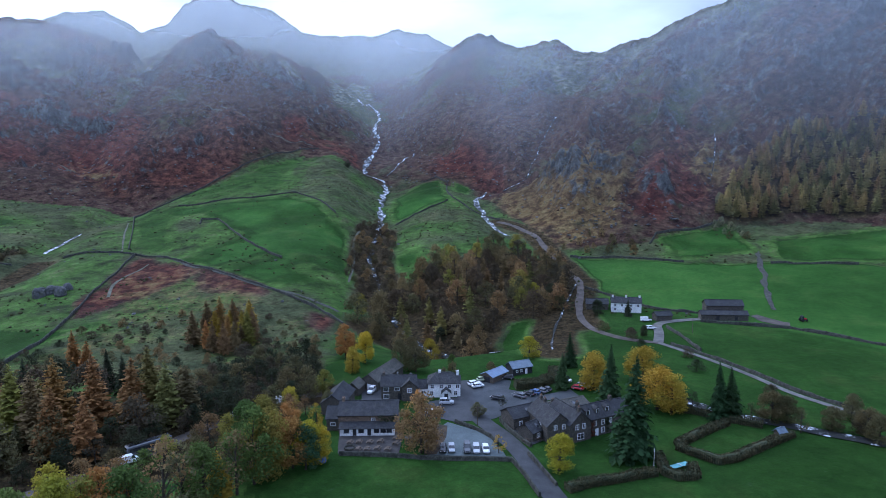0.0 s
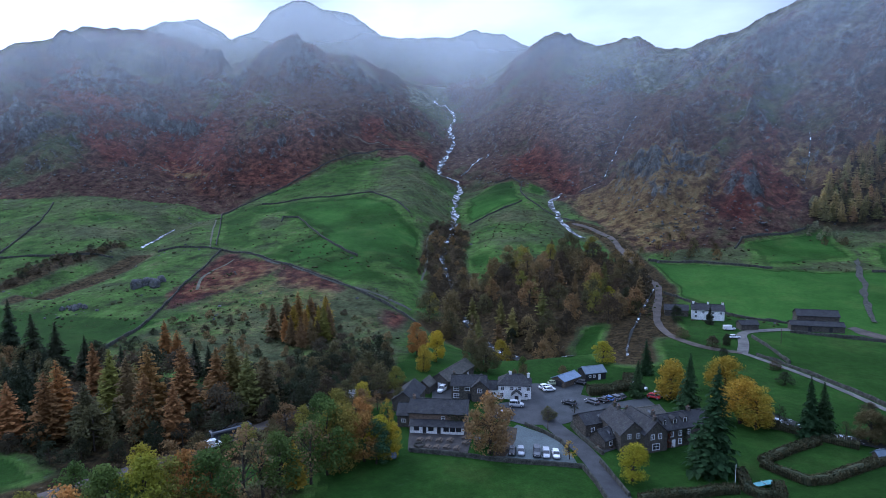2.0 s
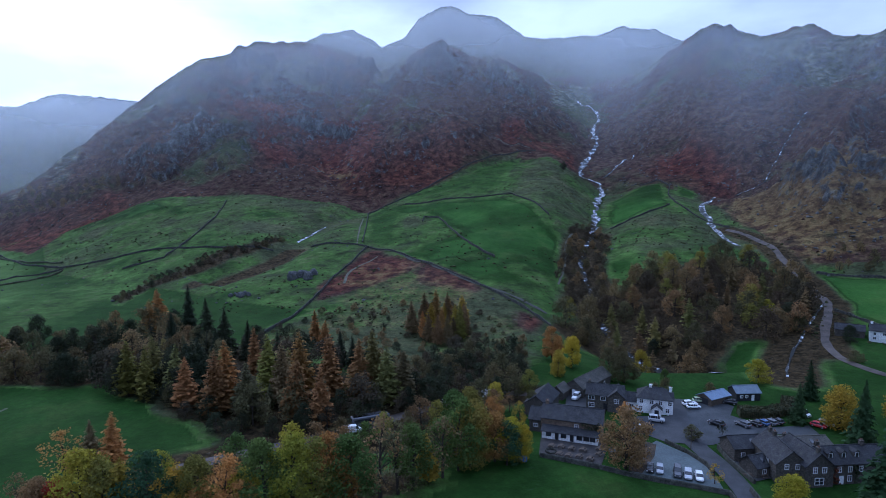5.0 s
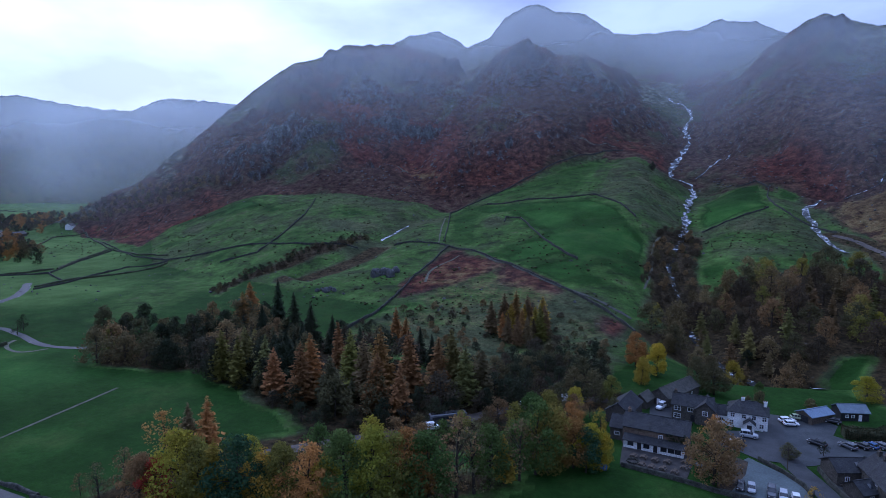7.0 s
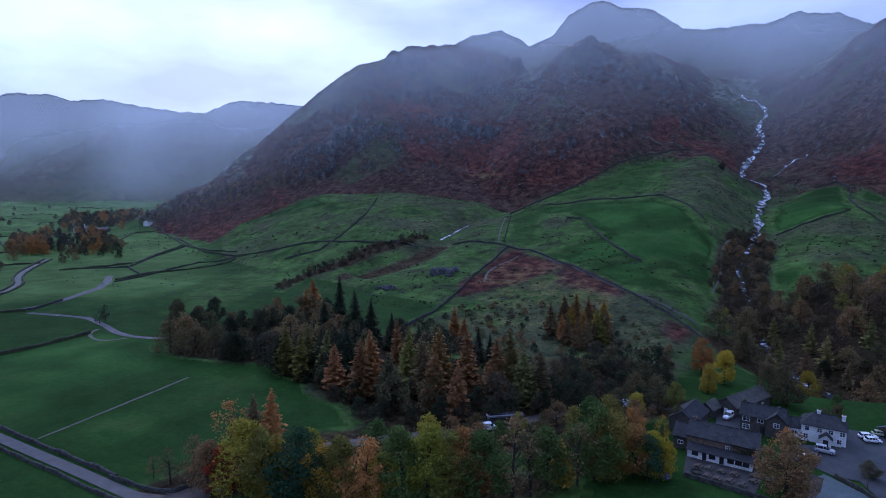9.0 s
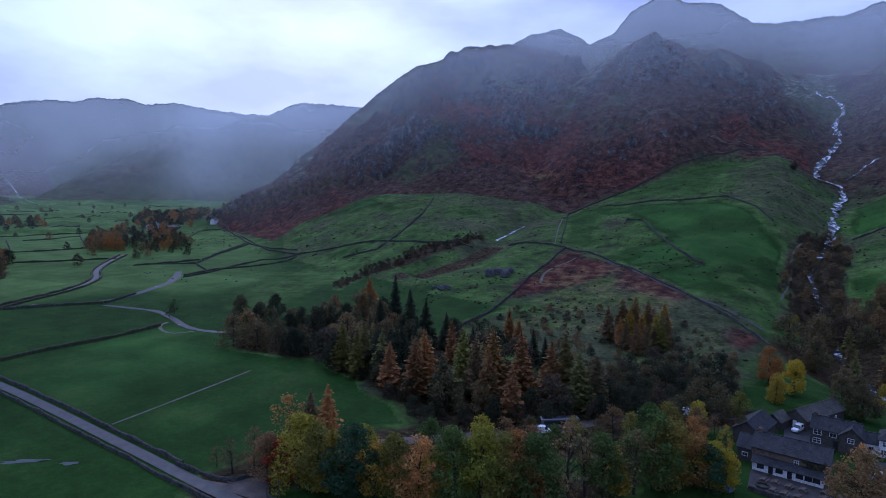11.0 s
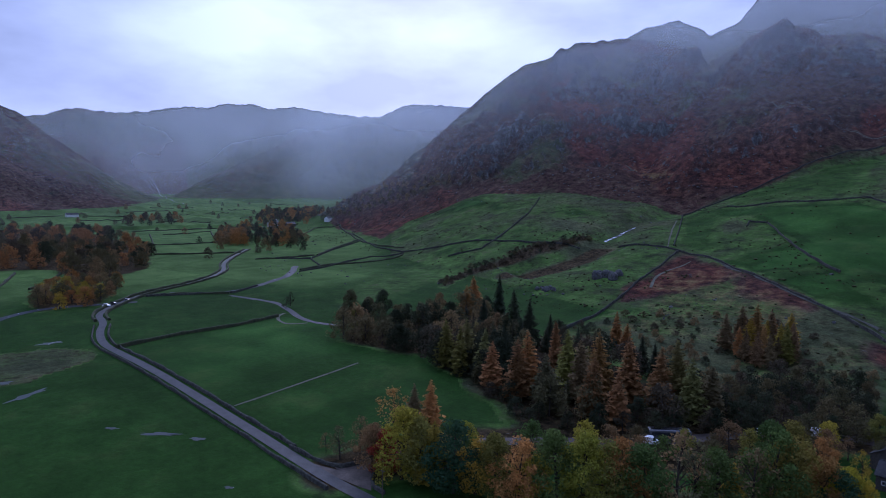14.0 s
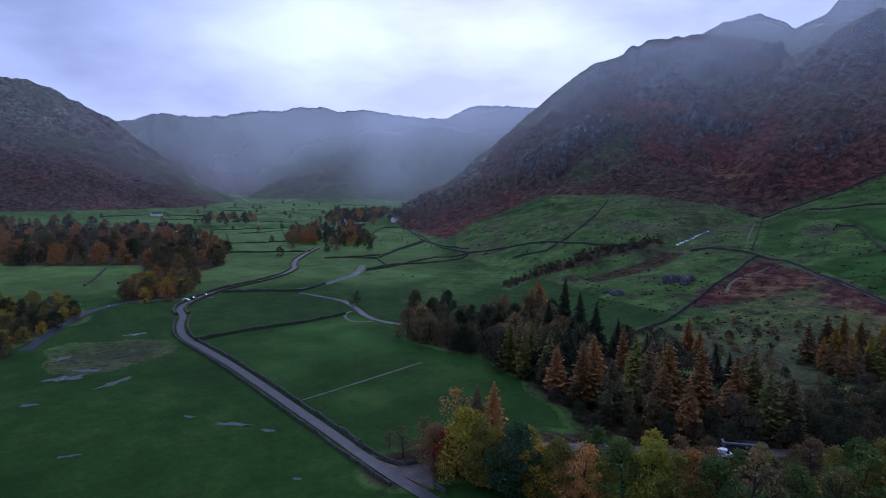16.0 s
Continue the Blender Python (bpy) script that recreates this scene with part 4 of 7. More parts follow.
# ---------------------------------------------------------------- roads, water, walls and hedges
def mesh_object(name, verts, faces, mat, parent=None, smooth=False):
    me = bpy.data.meshes.new(name)
    me.from_pydata([tuple(v) for v in verts], [], faces)
    if smooth:
        me.polygons.foreach_set("use_smooth", np.ones(len(me.polygons), bool))
    me.materials.append(mat)
    ob = new(name, me)
    if parent:
        ob.parent = parent
    return ob


def resample(pts, step, soft=True):
    """Even places along a bent line, its corners rounded."""
    p = np.array(pts, float)
    if soft and len(p) > 2:
        for _ in range(2):
            q = np.empty((2 * len(p) - 2, 2))
            q[0::2], q[1::2] = 0.75 * p[:-1] + 0.25 * p[1:], 0.25 * p[:-1] + 0.75 * p[1:]
            p = np.vstack([p[:1], q, p[-1:]])
    d = np.r_[0, np.cumsum(np.hypot(*np.diff(p, axis=0).T))]
    n = max(2, int(d[-1] / step) + 1)
    s = np.linspace(0, d[-1], n)
    out = np.stack([np.interp(s, d, p[:, 0]), np.interp(s, d, p[:, 1])], -1)
    t = np.gradient(out, axis=0)
    t /= np.linalg.norm(t, axis=1)[:, None] + 1e-9
    return out, np.stack([-t[:, 1], t[:, 0]], -1)


def ribbon(name, pts, width, mat, lift=0.15, step=2.5, across=3, wave=0.0, label="", category="road", kind="structure"):
    """A strip laid over the ground."""
    c, n = resample(pts, step)
    k = np.arange(len(c))
    w = width * (1 + wave * cloudy(k * step, k * 0.0, 9, 3, 5))
    sway = width * wave * 0.8 * cloudy(k * step, k * 0.0 + 50, 14, 3, 8)
    cols = []
    for u in np.linspace(-0.5, 0.5, across + 1):
        q = c + n * (u * w + sway)[:, None]
        cols.append(np.c_[q, lie(q[:, 0], q[:, 1]) + lift])
    v = np.stack(cols, 1)
    m = across + 1
    idx = np.arange(len(c) * m).reshape(-1, m)
    f = np.stack([idx[:-1, :-1], idx[1:, :-1], idx[1:, 1:], idx[:-1, 1:]], -1).reshape(-1, 4)
    ob = mesh_object(name, v.reshape(-1, 3), f.tolist(), mat, smooth=True)
    return tagged(ob, label, category, kind=kind)


def sheet(name, pts, mat, lift=0.12, label="", category="yard"):
    """A surfaced yard with the given outline."""
    bm = bmesh.new()
    vs = [bm.verts.new((x, y, 0)) for x, y in pts]
    f = bm.faces.new(vs)
    bmesh.ops.triangulate(bm, faces=[f])
    bmesh.ops.subdivide_edges(bm, edges=bm.edges[:], cuts=3, use_grid_fill=True)
    at = np.array([v.co[:2] for v in bm.verts])
    for v, h in zip(bm.verts, lie(at[:, 0], at[:, 1])):
        v.co.z = h + lift
    bmesh.ops.recalc_face_normals(bm, faces=bm.faces[:])
    if sum(f.normal.z for f in bm.faces) < 0:
        bmesh.ops.reverse_faces(bm, faces=bm.faces[:])
    me = bpy.data.meshes.new(name)
    bm.to_mesh(me)
    bm.free()
    me.materials.append(mat)
    return tagged(new(name, me), label, category, kind="structure")


def stone_wall(pts, height=1.5, width=0.7, step=1.6, mat=None, name="field_wall", label="mossy dark grey dry-stone field wall", ragged=0.22, category="wall"):
    c, n = resample(pts, step, False)
    k = np.arange(len(c)) * step
    seed = abs(pts[0][0]) * 3.1 + abs(pts[0][1])
    h = height * (1 + ragged * cloudy(k + seed, k * 0, 5, 3, 3) + 0.1 * cloudy(k + seed, k * 0, 30, 2, 4))
    side = 0.25 * cloudy(k + seed, k * 0 + 9, 12, 2, 6)
    z = lie(c[:, 0], c[:, 1])
    rows = []
    for u, f in ((-0.62, 0.0), (-0.42, 0.8), (-0.18, 1.0), (0.2, 0.97), (0.42, 0.78), (0.62, 0.0)):
        q = c + n * (u * width + side)[:, None]
        rows.append(np.c_[q, z - 0.35 * (f == 0) + h * f])
    v = np.stack(rows, 1)
    m = v.shape[1]
    idx = np.arange(len(c) * m).reshape(-1, m)
    f = np.stack([idx[:-1, :-1], idx[1:, :-1], idx[1:, 1:], idx[:-1, 1:]], -1).reshape(-1, 4).tolist()
    f += [idx[0].tolist(), idx[-1][::-1].tolist()]
    return tagged(mesh_object(name, v.reshape(-1, 3), f, mat), label, category, kind="structure")


tarmac = mottled("wet_tarmac", (0.028, 0.029, 0.031), (0.052, 0.054, 0.056), 0.35, 0.6, 14, 0.2)
gravel = mottled("track_gravel", (0.046, 0.037, 0.030), (0.105, 0.086, 0.070), 0.25, 0.8, 12, 0.3, relief=0.05)
pale_gravel = mottled("pale_gravel", (0.065, 0.062, 0.056), (0.145, 0.138, 0.126), 0.3, 0.75, 12, 0.3)
blue_chip = mottled("slate_chippings", (0.050, 0.066, 0.068), (0.096, 0.122, 0.124), 0.12, 0.6, 20, 0.3)
wet_yard = mottled("wet_yard", (0.026, 0.029, 0.031), (0.060, 0.066, 0.069), 0.2, 0.6, 16, 0.2)
path_mat = mottled("worn_path", (0.055, 0.060, 0.036), (0.115, 0.112, 0.082), 0.3, 0.9, 10)
litter_mat = mottled("leaf_litter", (0.026, 0.022, 0.016), (0.075, 0.050, 0.028), 0.5, 0.95, 8)
dark_paving = mottled("dark_paving", (0.018, 0.016, 0.015), (0.044, 0.039, 0.035), 0.6, 0.7, 8)
stone_mat = mottled("dry_stone", (0.024, 0.025, 0.020), (0.082, 0.082, 0.068), 0.9, 0.95, 4, 0.2, relief=0.12)
hedge_mat = mottled("hedge_leaf", (0.018, 0.030, 0.014), (0.060, 0.060, 0.026), 0.7, 0.9, 5, relief=0.25)


def water_material(name, still, foam, gloss=0.12):
    """Dark running water, broken into white where foam is high."""
    m, nt, b = shader(name, 0.12, gloss)
    f = span(nt, tex_noise(nt, 0.22, 6, 0.8), 0.62 - foam * 0.5, 0.70 - foam * 0.5)
    nt.links.new(mix(nt, f, still, (0.78, 0.81, 0.84)), b.inputs["Base Color"])
    nt.links.new(span(nt, f, 0, 1, 0.5, 0.8), b.inputs["Roughness"])
    bump(nt, b, tex_noise(nt, 1.6, 3), 0.25, 0.2)
    return m


river_mat = water_material("river_water", (0.028, 0.033, 0.040), 0.0, 0.06)
falls_mat = water_material("white_water", (0.05, 0.055, 0.055), 0.22, 0.04)
beck_mat = water_material("beck_water", (0.030, 0.032, 0.030), 0.16, 0.02)

ribbon("road", MAIN_ROAD, 3.3, tarmac, 0.16, label="wet grey tarmac lane between dry-stone walls", category="road")
ribbon("road", CAR_PARK_LANE, 4.6, gravel, 0.14, label="brown gravel drive under autumn trees", category="drive")
ribbon("road", FARM_TRACK, 3.6, gravel, 0.2, wave=0.25, label="rutted brown stony farm track", category="track")
ribbon("road", FARM_DRIVE, 4.0, pale_gravel, 0.2, label="pale gravel drive to the farm", category="drive")
ribbon("road", FARM_LANE, 2.4, pale_gravel, 0.18, label="pale gravel lane beside a field wall", category="track")
ribbon("road", FARM_YARD, 6.0, gravel, 0.18, wave=0.4, label="gravel yard behind the barn", category="yard")
ribbon("road", HOTEL_ROAD, 5.2, tarmac, 0.22, label="wet grey tarmac road to the inn", category="road")
ribbon("path", FIELD_PATH, 1.0, path_mat, 0.12, wave=0.3, label="worn pale path across a meadow", category="path")
for pts, wide in ((PATH_ZIG, 1.6), (PATH_UP, 1.0), (PATH_RIGHT, 1.2), (PATH_PIKE, 1.2), (PATH_GHYLL, 1.2), (PATH_BRACKEN, 1.4)):
    ribbon("path", pts, wide, path_mat, 0.3, wave=0.5, label="worn stony path on the fellside", category="path")
ribbon("river", RIVER, 5.0, river_mat, 0.10, wave=0.25, label="dark river winding along the valley floor", category="river")
ribbon("river", RIVER_LOW, 5.0, river_mat, 0.12, wave=0.2, label="dark river under autumn trees", category="river")
ribbon("road", LOOP_TRACK, 1.6, path_mat, 0.14, wave=0.2, label="worn pale track looping round a tree", category="track")
ribbon("river", SIDE_BECK, 3.0, river_mat, 0.12, wave=0.3, label="narrow dark beck between meadows", category="river")
ribbon("beck", GHYLL[13:], 2.4, beck_mat, 0.5, 2.0, wave=0.9, label="rocky beck half hidden among trees", category="beck")
ribbon("waterfall", GHYLL[:14], 4.4, falls_mat, 1.3, 2.0, wave=1.0, label="white cascade tumbling down a rocky ghyll", category="waterfall")
ribbon("beck", GHYLL_LOW, 3.4, beck_mat, 0.4, wave=0.6, label="rocky beck with white water", category="beck")
ribbon("beck", GHYLL_SIDE, 1.6, falls_mat, 0.5, wave=0.8, label="thin white side stream on the fell", category="beck")
ribbon("beck", MILL_GILL, 3.6, falls_mat, 0.4, wave=0.7, label="white water stream beside the track", category="beck")
ribbon("beck", MILL_LOW, 0.8, beck_mat, 0.3, wave=0.9, label="thin rocky stream beside the track", category="beck")
ribbon("stone_bank", RUBBLE, 2.2, stone_mat, 0.35, 1.0, 4, wave=0.95, label="tumbled grey stones along an old field boundary", category="stones")
ribbon("waterfall", RAVINE_EAST[2:7], 1.1, beck_mat, 0.6, wave=0.9, label="thin white waterfall in a rock gully", category="waterfall")
ribbon("waterfall", RAVINE_FAR[2:5], 0.6, beck_mat, 0.5, wave=0.9, label="thin white waterfall on the eastern fell", category="waterfall")
ribbon("beck", MID_BECK, 1.8, falls_mat, 0.4, wave=0.7, label="short white cascade between pastures", category="beck")
ribbon("beck", SOUTH_BECK, 3.4, beck_mat, 0.3, wave=0.6, label="rocky beck under bare trees", category="beck")
ribbon("beck", HEAD_BECK, 2.6, falls_mat, 1.0, 8, wave=0.9, label="white stream at the valley head", category="beck")

sheet("forecourt", FORECOURT, gravel, 0.15, "brown gravel mouth of a drive", "drive")
ribbon("stone_bank", STONE_STRIP, 2.2, stone_mat, 0.3, 1.2, 4, wave=0.8, label="stony bank above a field wall", category="stones")
sheet("car_park", PARK, blue_chip, 0.16, "blue-grey slate chipping car park", "car park")
sheet("yard", PUB_YARD, tarmac, 0.17, "wet tarmac yard before a white inn", "yard")
sheet("yard", BARN_YARD, tarmac, 0.15, "dark cobbled yard behind a barn", "yard")
sheet("garden_bed", LEAF_LITTER, litter_mat, 0.19, "brown fallen leaves round a tree", "leaf litter")
sheet("terrace", TERRACE, dark_paving, 0.15, "dark paved pub terrace", "terrace")
sheet("yard", HOTEL_YARD, wet_yard, 0.13, "wet dark blue-grey hotel car park", "car park")
sheet("terrace", HOTEL_COURT, tarmac, 0.20, "dark paved hotel terrace", "terrace")

for pts in (BECK_WALL, LONG_WALL, BRACKEN_WALL, INTAKE_WALL, FIELD_WALL, FOLD_WALL, GHYLL_WALL, GHYLL_WALL_LOW, SLOPE_WALL, SLOPE_WALL_UP,
            PADDOCK_WALL, RISING_WALL, RIVER_WALL, FARM_WALL, PASTURE_WALL, UPPER_WALL, EAST_WALL, TOP_WALL, PADDOCK_EDGE):
    stone_wall(pts, 1.25, 0.75, 1.5, stone_mat, ragged=0.45)
for pts in VALLEY_HEDGES:
    stone_wall(pts, 1.3, 1.5, 3.0, hedge_mat, "field_hedge", "dark hedge and wall between valley meadows", 0.6, "hedge")
stone_wall(FIELD_HEDGE, 1.5, 1.4, 1.8, hedge_mat, "field_hedge", "dark overgrown hedge between two meadows", 0.3, "hedge")
for pts in (FRONT_WALL, ROAD_WALL, GARDEN_WALL, PARK_WALL, HOTEL_WALL):
    stone_wall(pts, 1.2, 0.6, 1.0, stone_mat, "garden_wall", "low grey dry-stone garden wall", 0.15)


def leafy_hedge(pts, height, width, label):
    """A clipped hedge: a dense core under a ragged coat of leaves."""
    core = stone_wall(pts, height * 0.85, width * 0.8, 0.8, hedge_mat, "garden_hedge", label, 0.3, "hedge")
    c, side = resample(pts, 0.5, False)
    rng = np.random.default_rng(int(abs(pts[0][0]) * 10))
    n = len(c) * int(60 * height)
    k = rng.integers(0, len(c), n)
    u, up = rng.uniform(-0.55, 0.55, n), rng.uniform(0.05, 1.0, n)
    u = np.where(up > 0.75, u, np.sign(u) * (0.42 + 0.16 * rng.random(n)))
    h = height * (1 + 0.16 * cloudy(c[k, 0], c[k, 1], 4, 3, 7))
    p = c[k] + side[k] * (u * width)[:, None]
    at = np.c_[p, lie(p[:, 0], p[:, 1]) + h * up]
    nrm = rng.normal(size=(n, 3))
    nrm /= np.linalg.norm(nrm, axis=1)[:, None]
    a = np.cross(nrm, rng.normal(size=(n, 3)))
    a /= np.linalg.norm(a, axis=1)[:, None]
    b = np.cross(nrm, a)
    s = rng.uniform(0.10, 0.24, n)[:, None]
    v = np.stack([at - a * s, at - b * s, at + a * s, at + b * s], 1).reshape(-1, 3)
    mesh_object("leaves", v, np.arange(4 * n).reshape(-1, 4).tolist(), hedge_leaf, core)


hedge_leaf = mottled("hedge_leaves", (0.020, 0.032, 0.012), (0.085, 0.070, 0.030), 0.9, 0.9, 5)
for pts in (GARDEN_HEDGE, LAWN_HEDGE, LOWER_HEDGE, TENNIS_HEDGE, NORTH_HEDGE):
    leafy_hedge(pts, 1.8, 2.2, "clipped dark green and russet garden hedge")
leafy_hedge(YARD_HEDGE, 2.8, 3.6, "tall clipped dark green garden hedge")


def beside(pts, off, a=0, b=None):
    """The line that runs beside another at a fixed distance."""
    c, n = resample(pts, 4.0)
    q = c + n * off
    return [tuple(p) for p in q][a:b]


stone_wall(beside(MAIN_ROAD, 3.3, 6, 58), 1.0, 0.7, 1.1, stone_mat, "road_wall", "dry-stone wall along the lane", 0.45)
stone_wall(beside(MAIN_ROAD, -3.3, 12, 58), 1.0, 0.8, 1.1, stone_mat, "road_wall", "dry-stone wall along the lane", 0.45)
for off in (3.0, -3.0):
    stone_wall(beside(MAIN_ROAD, off, 60, None), 1.2, 1.3, 2.0, hedge_mat, "road_hedge", "dark overgrown hedge along the valley road", 0.5, "hedge")
for pts in (JUNCTION_WALL, JUNCTION_WALL_SOUTH):
    stone_wall(pts, 1.0, 0.7, 0.8, stone_mat, "road_wall", "curved dry-stone wall at a drive mouth", 0.35)
stone_wall(beside(FARM_LANE, 2.6, 1, -1), 1.2, 0.7, 1.0, stone_mat, "road_wall", "dry-stone wall along the farm lane", 0.4)


# ---------------------------------------------------------------- see-through sheets standing in for haze and rain mist before the far fells
def haze_material(density):
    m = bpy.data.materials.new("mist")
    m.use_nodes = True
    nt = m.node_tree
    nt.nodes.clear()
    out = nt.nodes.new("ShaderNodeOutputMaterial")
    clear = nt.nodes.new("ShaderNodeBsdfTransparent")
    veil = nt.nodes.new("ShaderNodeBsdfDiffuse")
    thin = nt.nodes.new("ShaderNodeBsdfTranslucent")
    # the haze's pale blue is given to the sheet as its own colour
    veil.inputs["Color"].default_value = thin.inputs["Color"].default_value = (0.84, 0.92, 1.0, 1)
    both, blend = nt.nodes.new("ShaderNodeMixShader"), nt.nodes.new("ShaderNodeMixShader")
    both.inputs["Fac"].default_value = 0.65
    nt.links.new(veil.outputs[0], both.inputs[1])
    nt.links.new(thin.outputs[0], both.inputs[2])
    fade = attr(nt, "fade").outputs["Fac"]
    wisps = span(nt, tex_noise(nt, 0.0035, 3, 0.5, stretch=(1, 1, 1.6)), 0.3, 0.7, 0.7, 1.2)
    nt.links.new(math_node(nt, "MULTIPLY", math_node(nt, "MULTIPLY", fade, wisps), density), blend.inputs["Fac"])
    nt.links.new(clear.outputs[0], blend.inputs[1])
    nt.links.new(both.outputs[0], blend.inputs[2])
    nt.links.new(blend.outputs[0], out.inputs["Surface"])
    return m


def haze_sheet(r, a0, a1, top, density, low=5, high=90):
    """A see-through sheet from the ground up to the skyline, imitating haze and mist."""
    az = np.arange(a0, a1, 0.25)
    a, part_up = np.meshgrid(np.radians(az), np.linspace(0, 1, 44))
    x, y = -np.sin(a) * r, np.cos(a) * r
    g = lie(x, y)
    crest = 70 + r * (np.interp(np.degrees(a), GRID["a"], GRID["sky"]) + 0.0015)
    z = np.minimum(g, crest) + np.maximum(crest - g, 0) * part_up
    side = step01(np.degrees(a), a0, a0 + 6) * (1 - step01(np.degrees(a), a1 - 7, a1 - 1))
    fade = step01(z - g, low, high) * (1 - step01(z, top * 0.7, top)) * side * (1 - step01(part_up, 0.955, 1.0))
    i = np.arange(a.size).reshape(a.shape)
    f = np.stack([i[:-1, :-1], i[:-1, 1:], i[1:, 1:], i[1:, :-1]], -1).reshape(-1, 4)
    ob = mesh_object("mist", np.stack([x, y, z], -1).reshape(-1, 3), f.tolist(), haze_material(density), smooth=True)
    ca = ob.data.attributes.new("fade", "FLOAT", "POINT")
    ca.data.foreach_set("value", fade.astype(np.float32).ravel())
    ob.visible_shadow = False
    return tagged(ob, "thin pale sheet standing in for haze and rain mist before the fells", "mist", kind="stuff")


# densities set by bearing and distance so the land behind pales as in haze
haze_sheet(430, -44, 0, 320, 0.10, 0, 120)
haze_sheet(540, -44, 12, 420, 0.24, 0, 220)
haze_sheet(620, -44, 66, 420, 0.24, 0, 190)
haze_sheet(760, -44, 66, 460, 0.30, 0, 190)
haze_sheet(900, -44, 66, 480, 0.22, 0, 190)
haze_sheet(1060, -44, 60, 560, 0.12, 0, 200)
haze_sheet(1290, -44, 50, 800, 0.30, -60, 110)
haze_sheet(1480, -44, 52, 900, 0.15, -80, 90)
haze_sheet(700, 60, 112, 300, 0.03, -15, 40)
haze_sheet(1330, 56, 112, 600, 0.13, -15, 80)
haze_sheet(1600, 40, 68, 600, 0.18, -60, 120)
haze_sheet(2150, 40, 82, 700, 0.30, -60, 120)
haze_sheet(3000, 36, 112, 900, 0.22, -60, 160)


# ---------------------------------------------------------------- trees
def leaf_material(name, gloss=0.85, turn=(1.5, 0.95, 0.55)):
    """Leaves tinted by the tree's own colour, each clump a little different."""
    m, nt, b = shader(name, gloss, 0.15)
    oi = nt.nodes.new("ShaderNodeObjectInfo")
    geo = nt.nodes.new("ShaderNodeNewGeometry")
    shade = span(nt, geo.outputs["Random Per Island"], 0, 1, 0.68, 1.28)
    col = mix(nt, 1.0, oi.outputs["Color"], shade, "MULTIPLY")
    patch = tex_noise(nt, 0.55, 3)
    col = mix(nt, span(nt, patch, 0.45, 0.75, 0.0, 0.45), col, mix(nt, 1.0, col, turn, "MULTIPLY"))
    nt.links.new(col, b.inputs["Base Color"])
    tr = nt.nodes.new("ShaderNodeBsdfTranslucent")
    nt.links.new(col, tr.inputs["Color"])
    mx = nt.nodes.new("ShaderNodeMixShader")
    mx.inputs["Fac"].default_value = 0.42
    out = nt.nodes["Material Output"]
    nt.links.new(b.outputs[0], mx.inputs[1])
    nt.links.new(tr.outputs[0], mx.inputs[2])
    nt.links.new(mx.outputs[0], out.inputs["Surface"])
    return m


leaf_mat = leaf_material("autumn_leaves", turn=(1.3, 1.0, 0.7))
needle_mat = leaf_material("needles", turn=(1.15, 1.05, 0.85))
bark_mat = mottled("bark", (0.030, 0.024, 0.019), (0.075, 0.062, 0.050), 1.5, 0.95, 6, 0.1)

LEAF = {"olive": (0.205, 0.190, 0.042), "lime": (0.300, 0.285, 0.036), "yellow": (0.370, 0.310, 0.028), "gold": (0.330, 0.235, 0.032),
        "orange": (0.285, 0.150, 0.045), "tan": (0.380, 0.210, 0.066), "rust": (0.290, 0.150, 0.056), "red": (0.262, 0.052, 0.030),
        "brown": (0.195, 0.138, 0.064), "dull": (0.112, 0.100, 0.046), "green": (0.086, 0.132, 0.034), "teal": (0.040, 0.090, 0.042),
        "dark": (0.040, 0.050, 0.027), "spruce": (0.032, 0.064, 0.024), "moss": (0.200, 0.186, 0.058), "sage": (0.198, 0.215, 0.126),
        "bare": (0.078, 0.064, 0.040), "straw": (0.420, 0.350, 0.135), "fawn": (0.380, 0.265, 0.120)}


def tube(path, radii, sides=5):
    """Vertices and faces of a tapered limb along a path."""
    v, f = [], []
    for k, (p, r) in enumerate(zip(path, radii)):
        d = Vector(path[min(k + 1, len(path) - 1)]) - Vector(path[max(k - 1, 0)])
        d.normalize()
        a = d.orthogonal().normalized()
        b = d.cross(a)
        for s in range(sides):
            t = 2 * math.pi * s / sides
            v.append(Vector(p) + (a * math.cos(t) + b * math.sin(t)) * r)
    for k in range(len(path) - 1):
        for s in range(sides):
            i, j = k * sides + s, k * sides + (s + 1) % sides
            f.append((i, j, j + sides, i + sides))
    return v, f


def join(parts):
    v, f = [], []
    for a, b in parts:
        o = len(v)
        v += a
        f += [tuple(i + o for i in q) for q in b]
    return v, f


def tree_root(name, trunk, crown, crown_mat, label):
    root = new(name)
    root.empty_display_size = 0.5
    mesh_object("trunk", *trunk, bark_mat, root, True)
    c = mesh_object("crown", *crown, crown_mat, root)
    return tagged(root, label, "tree")


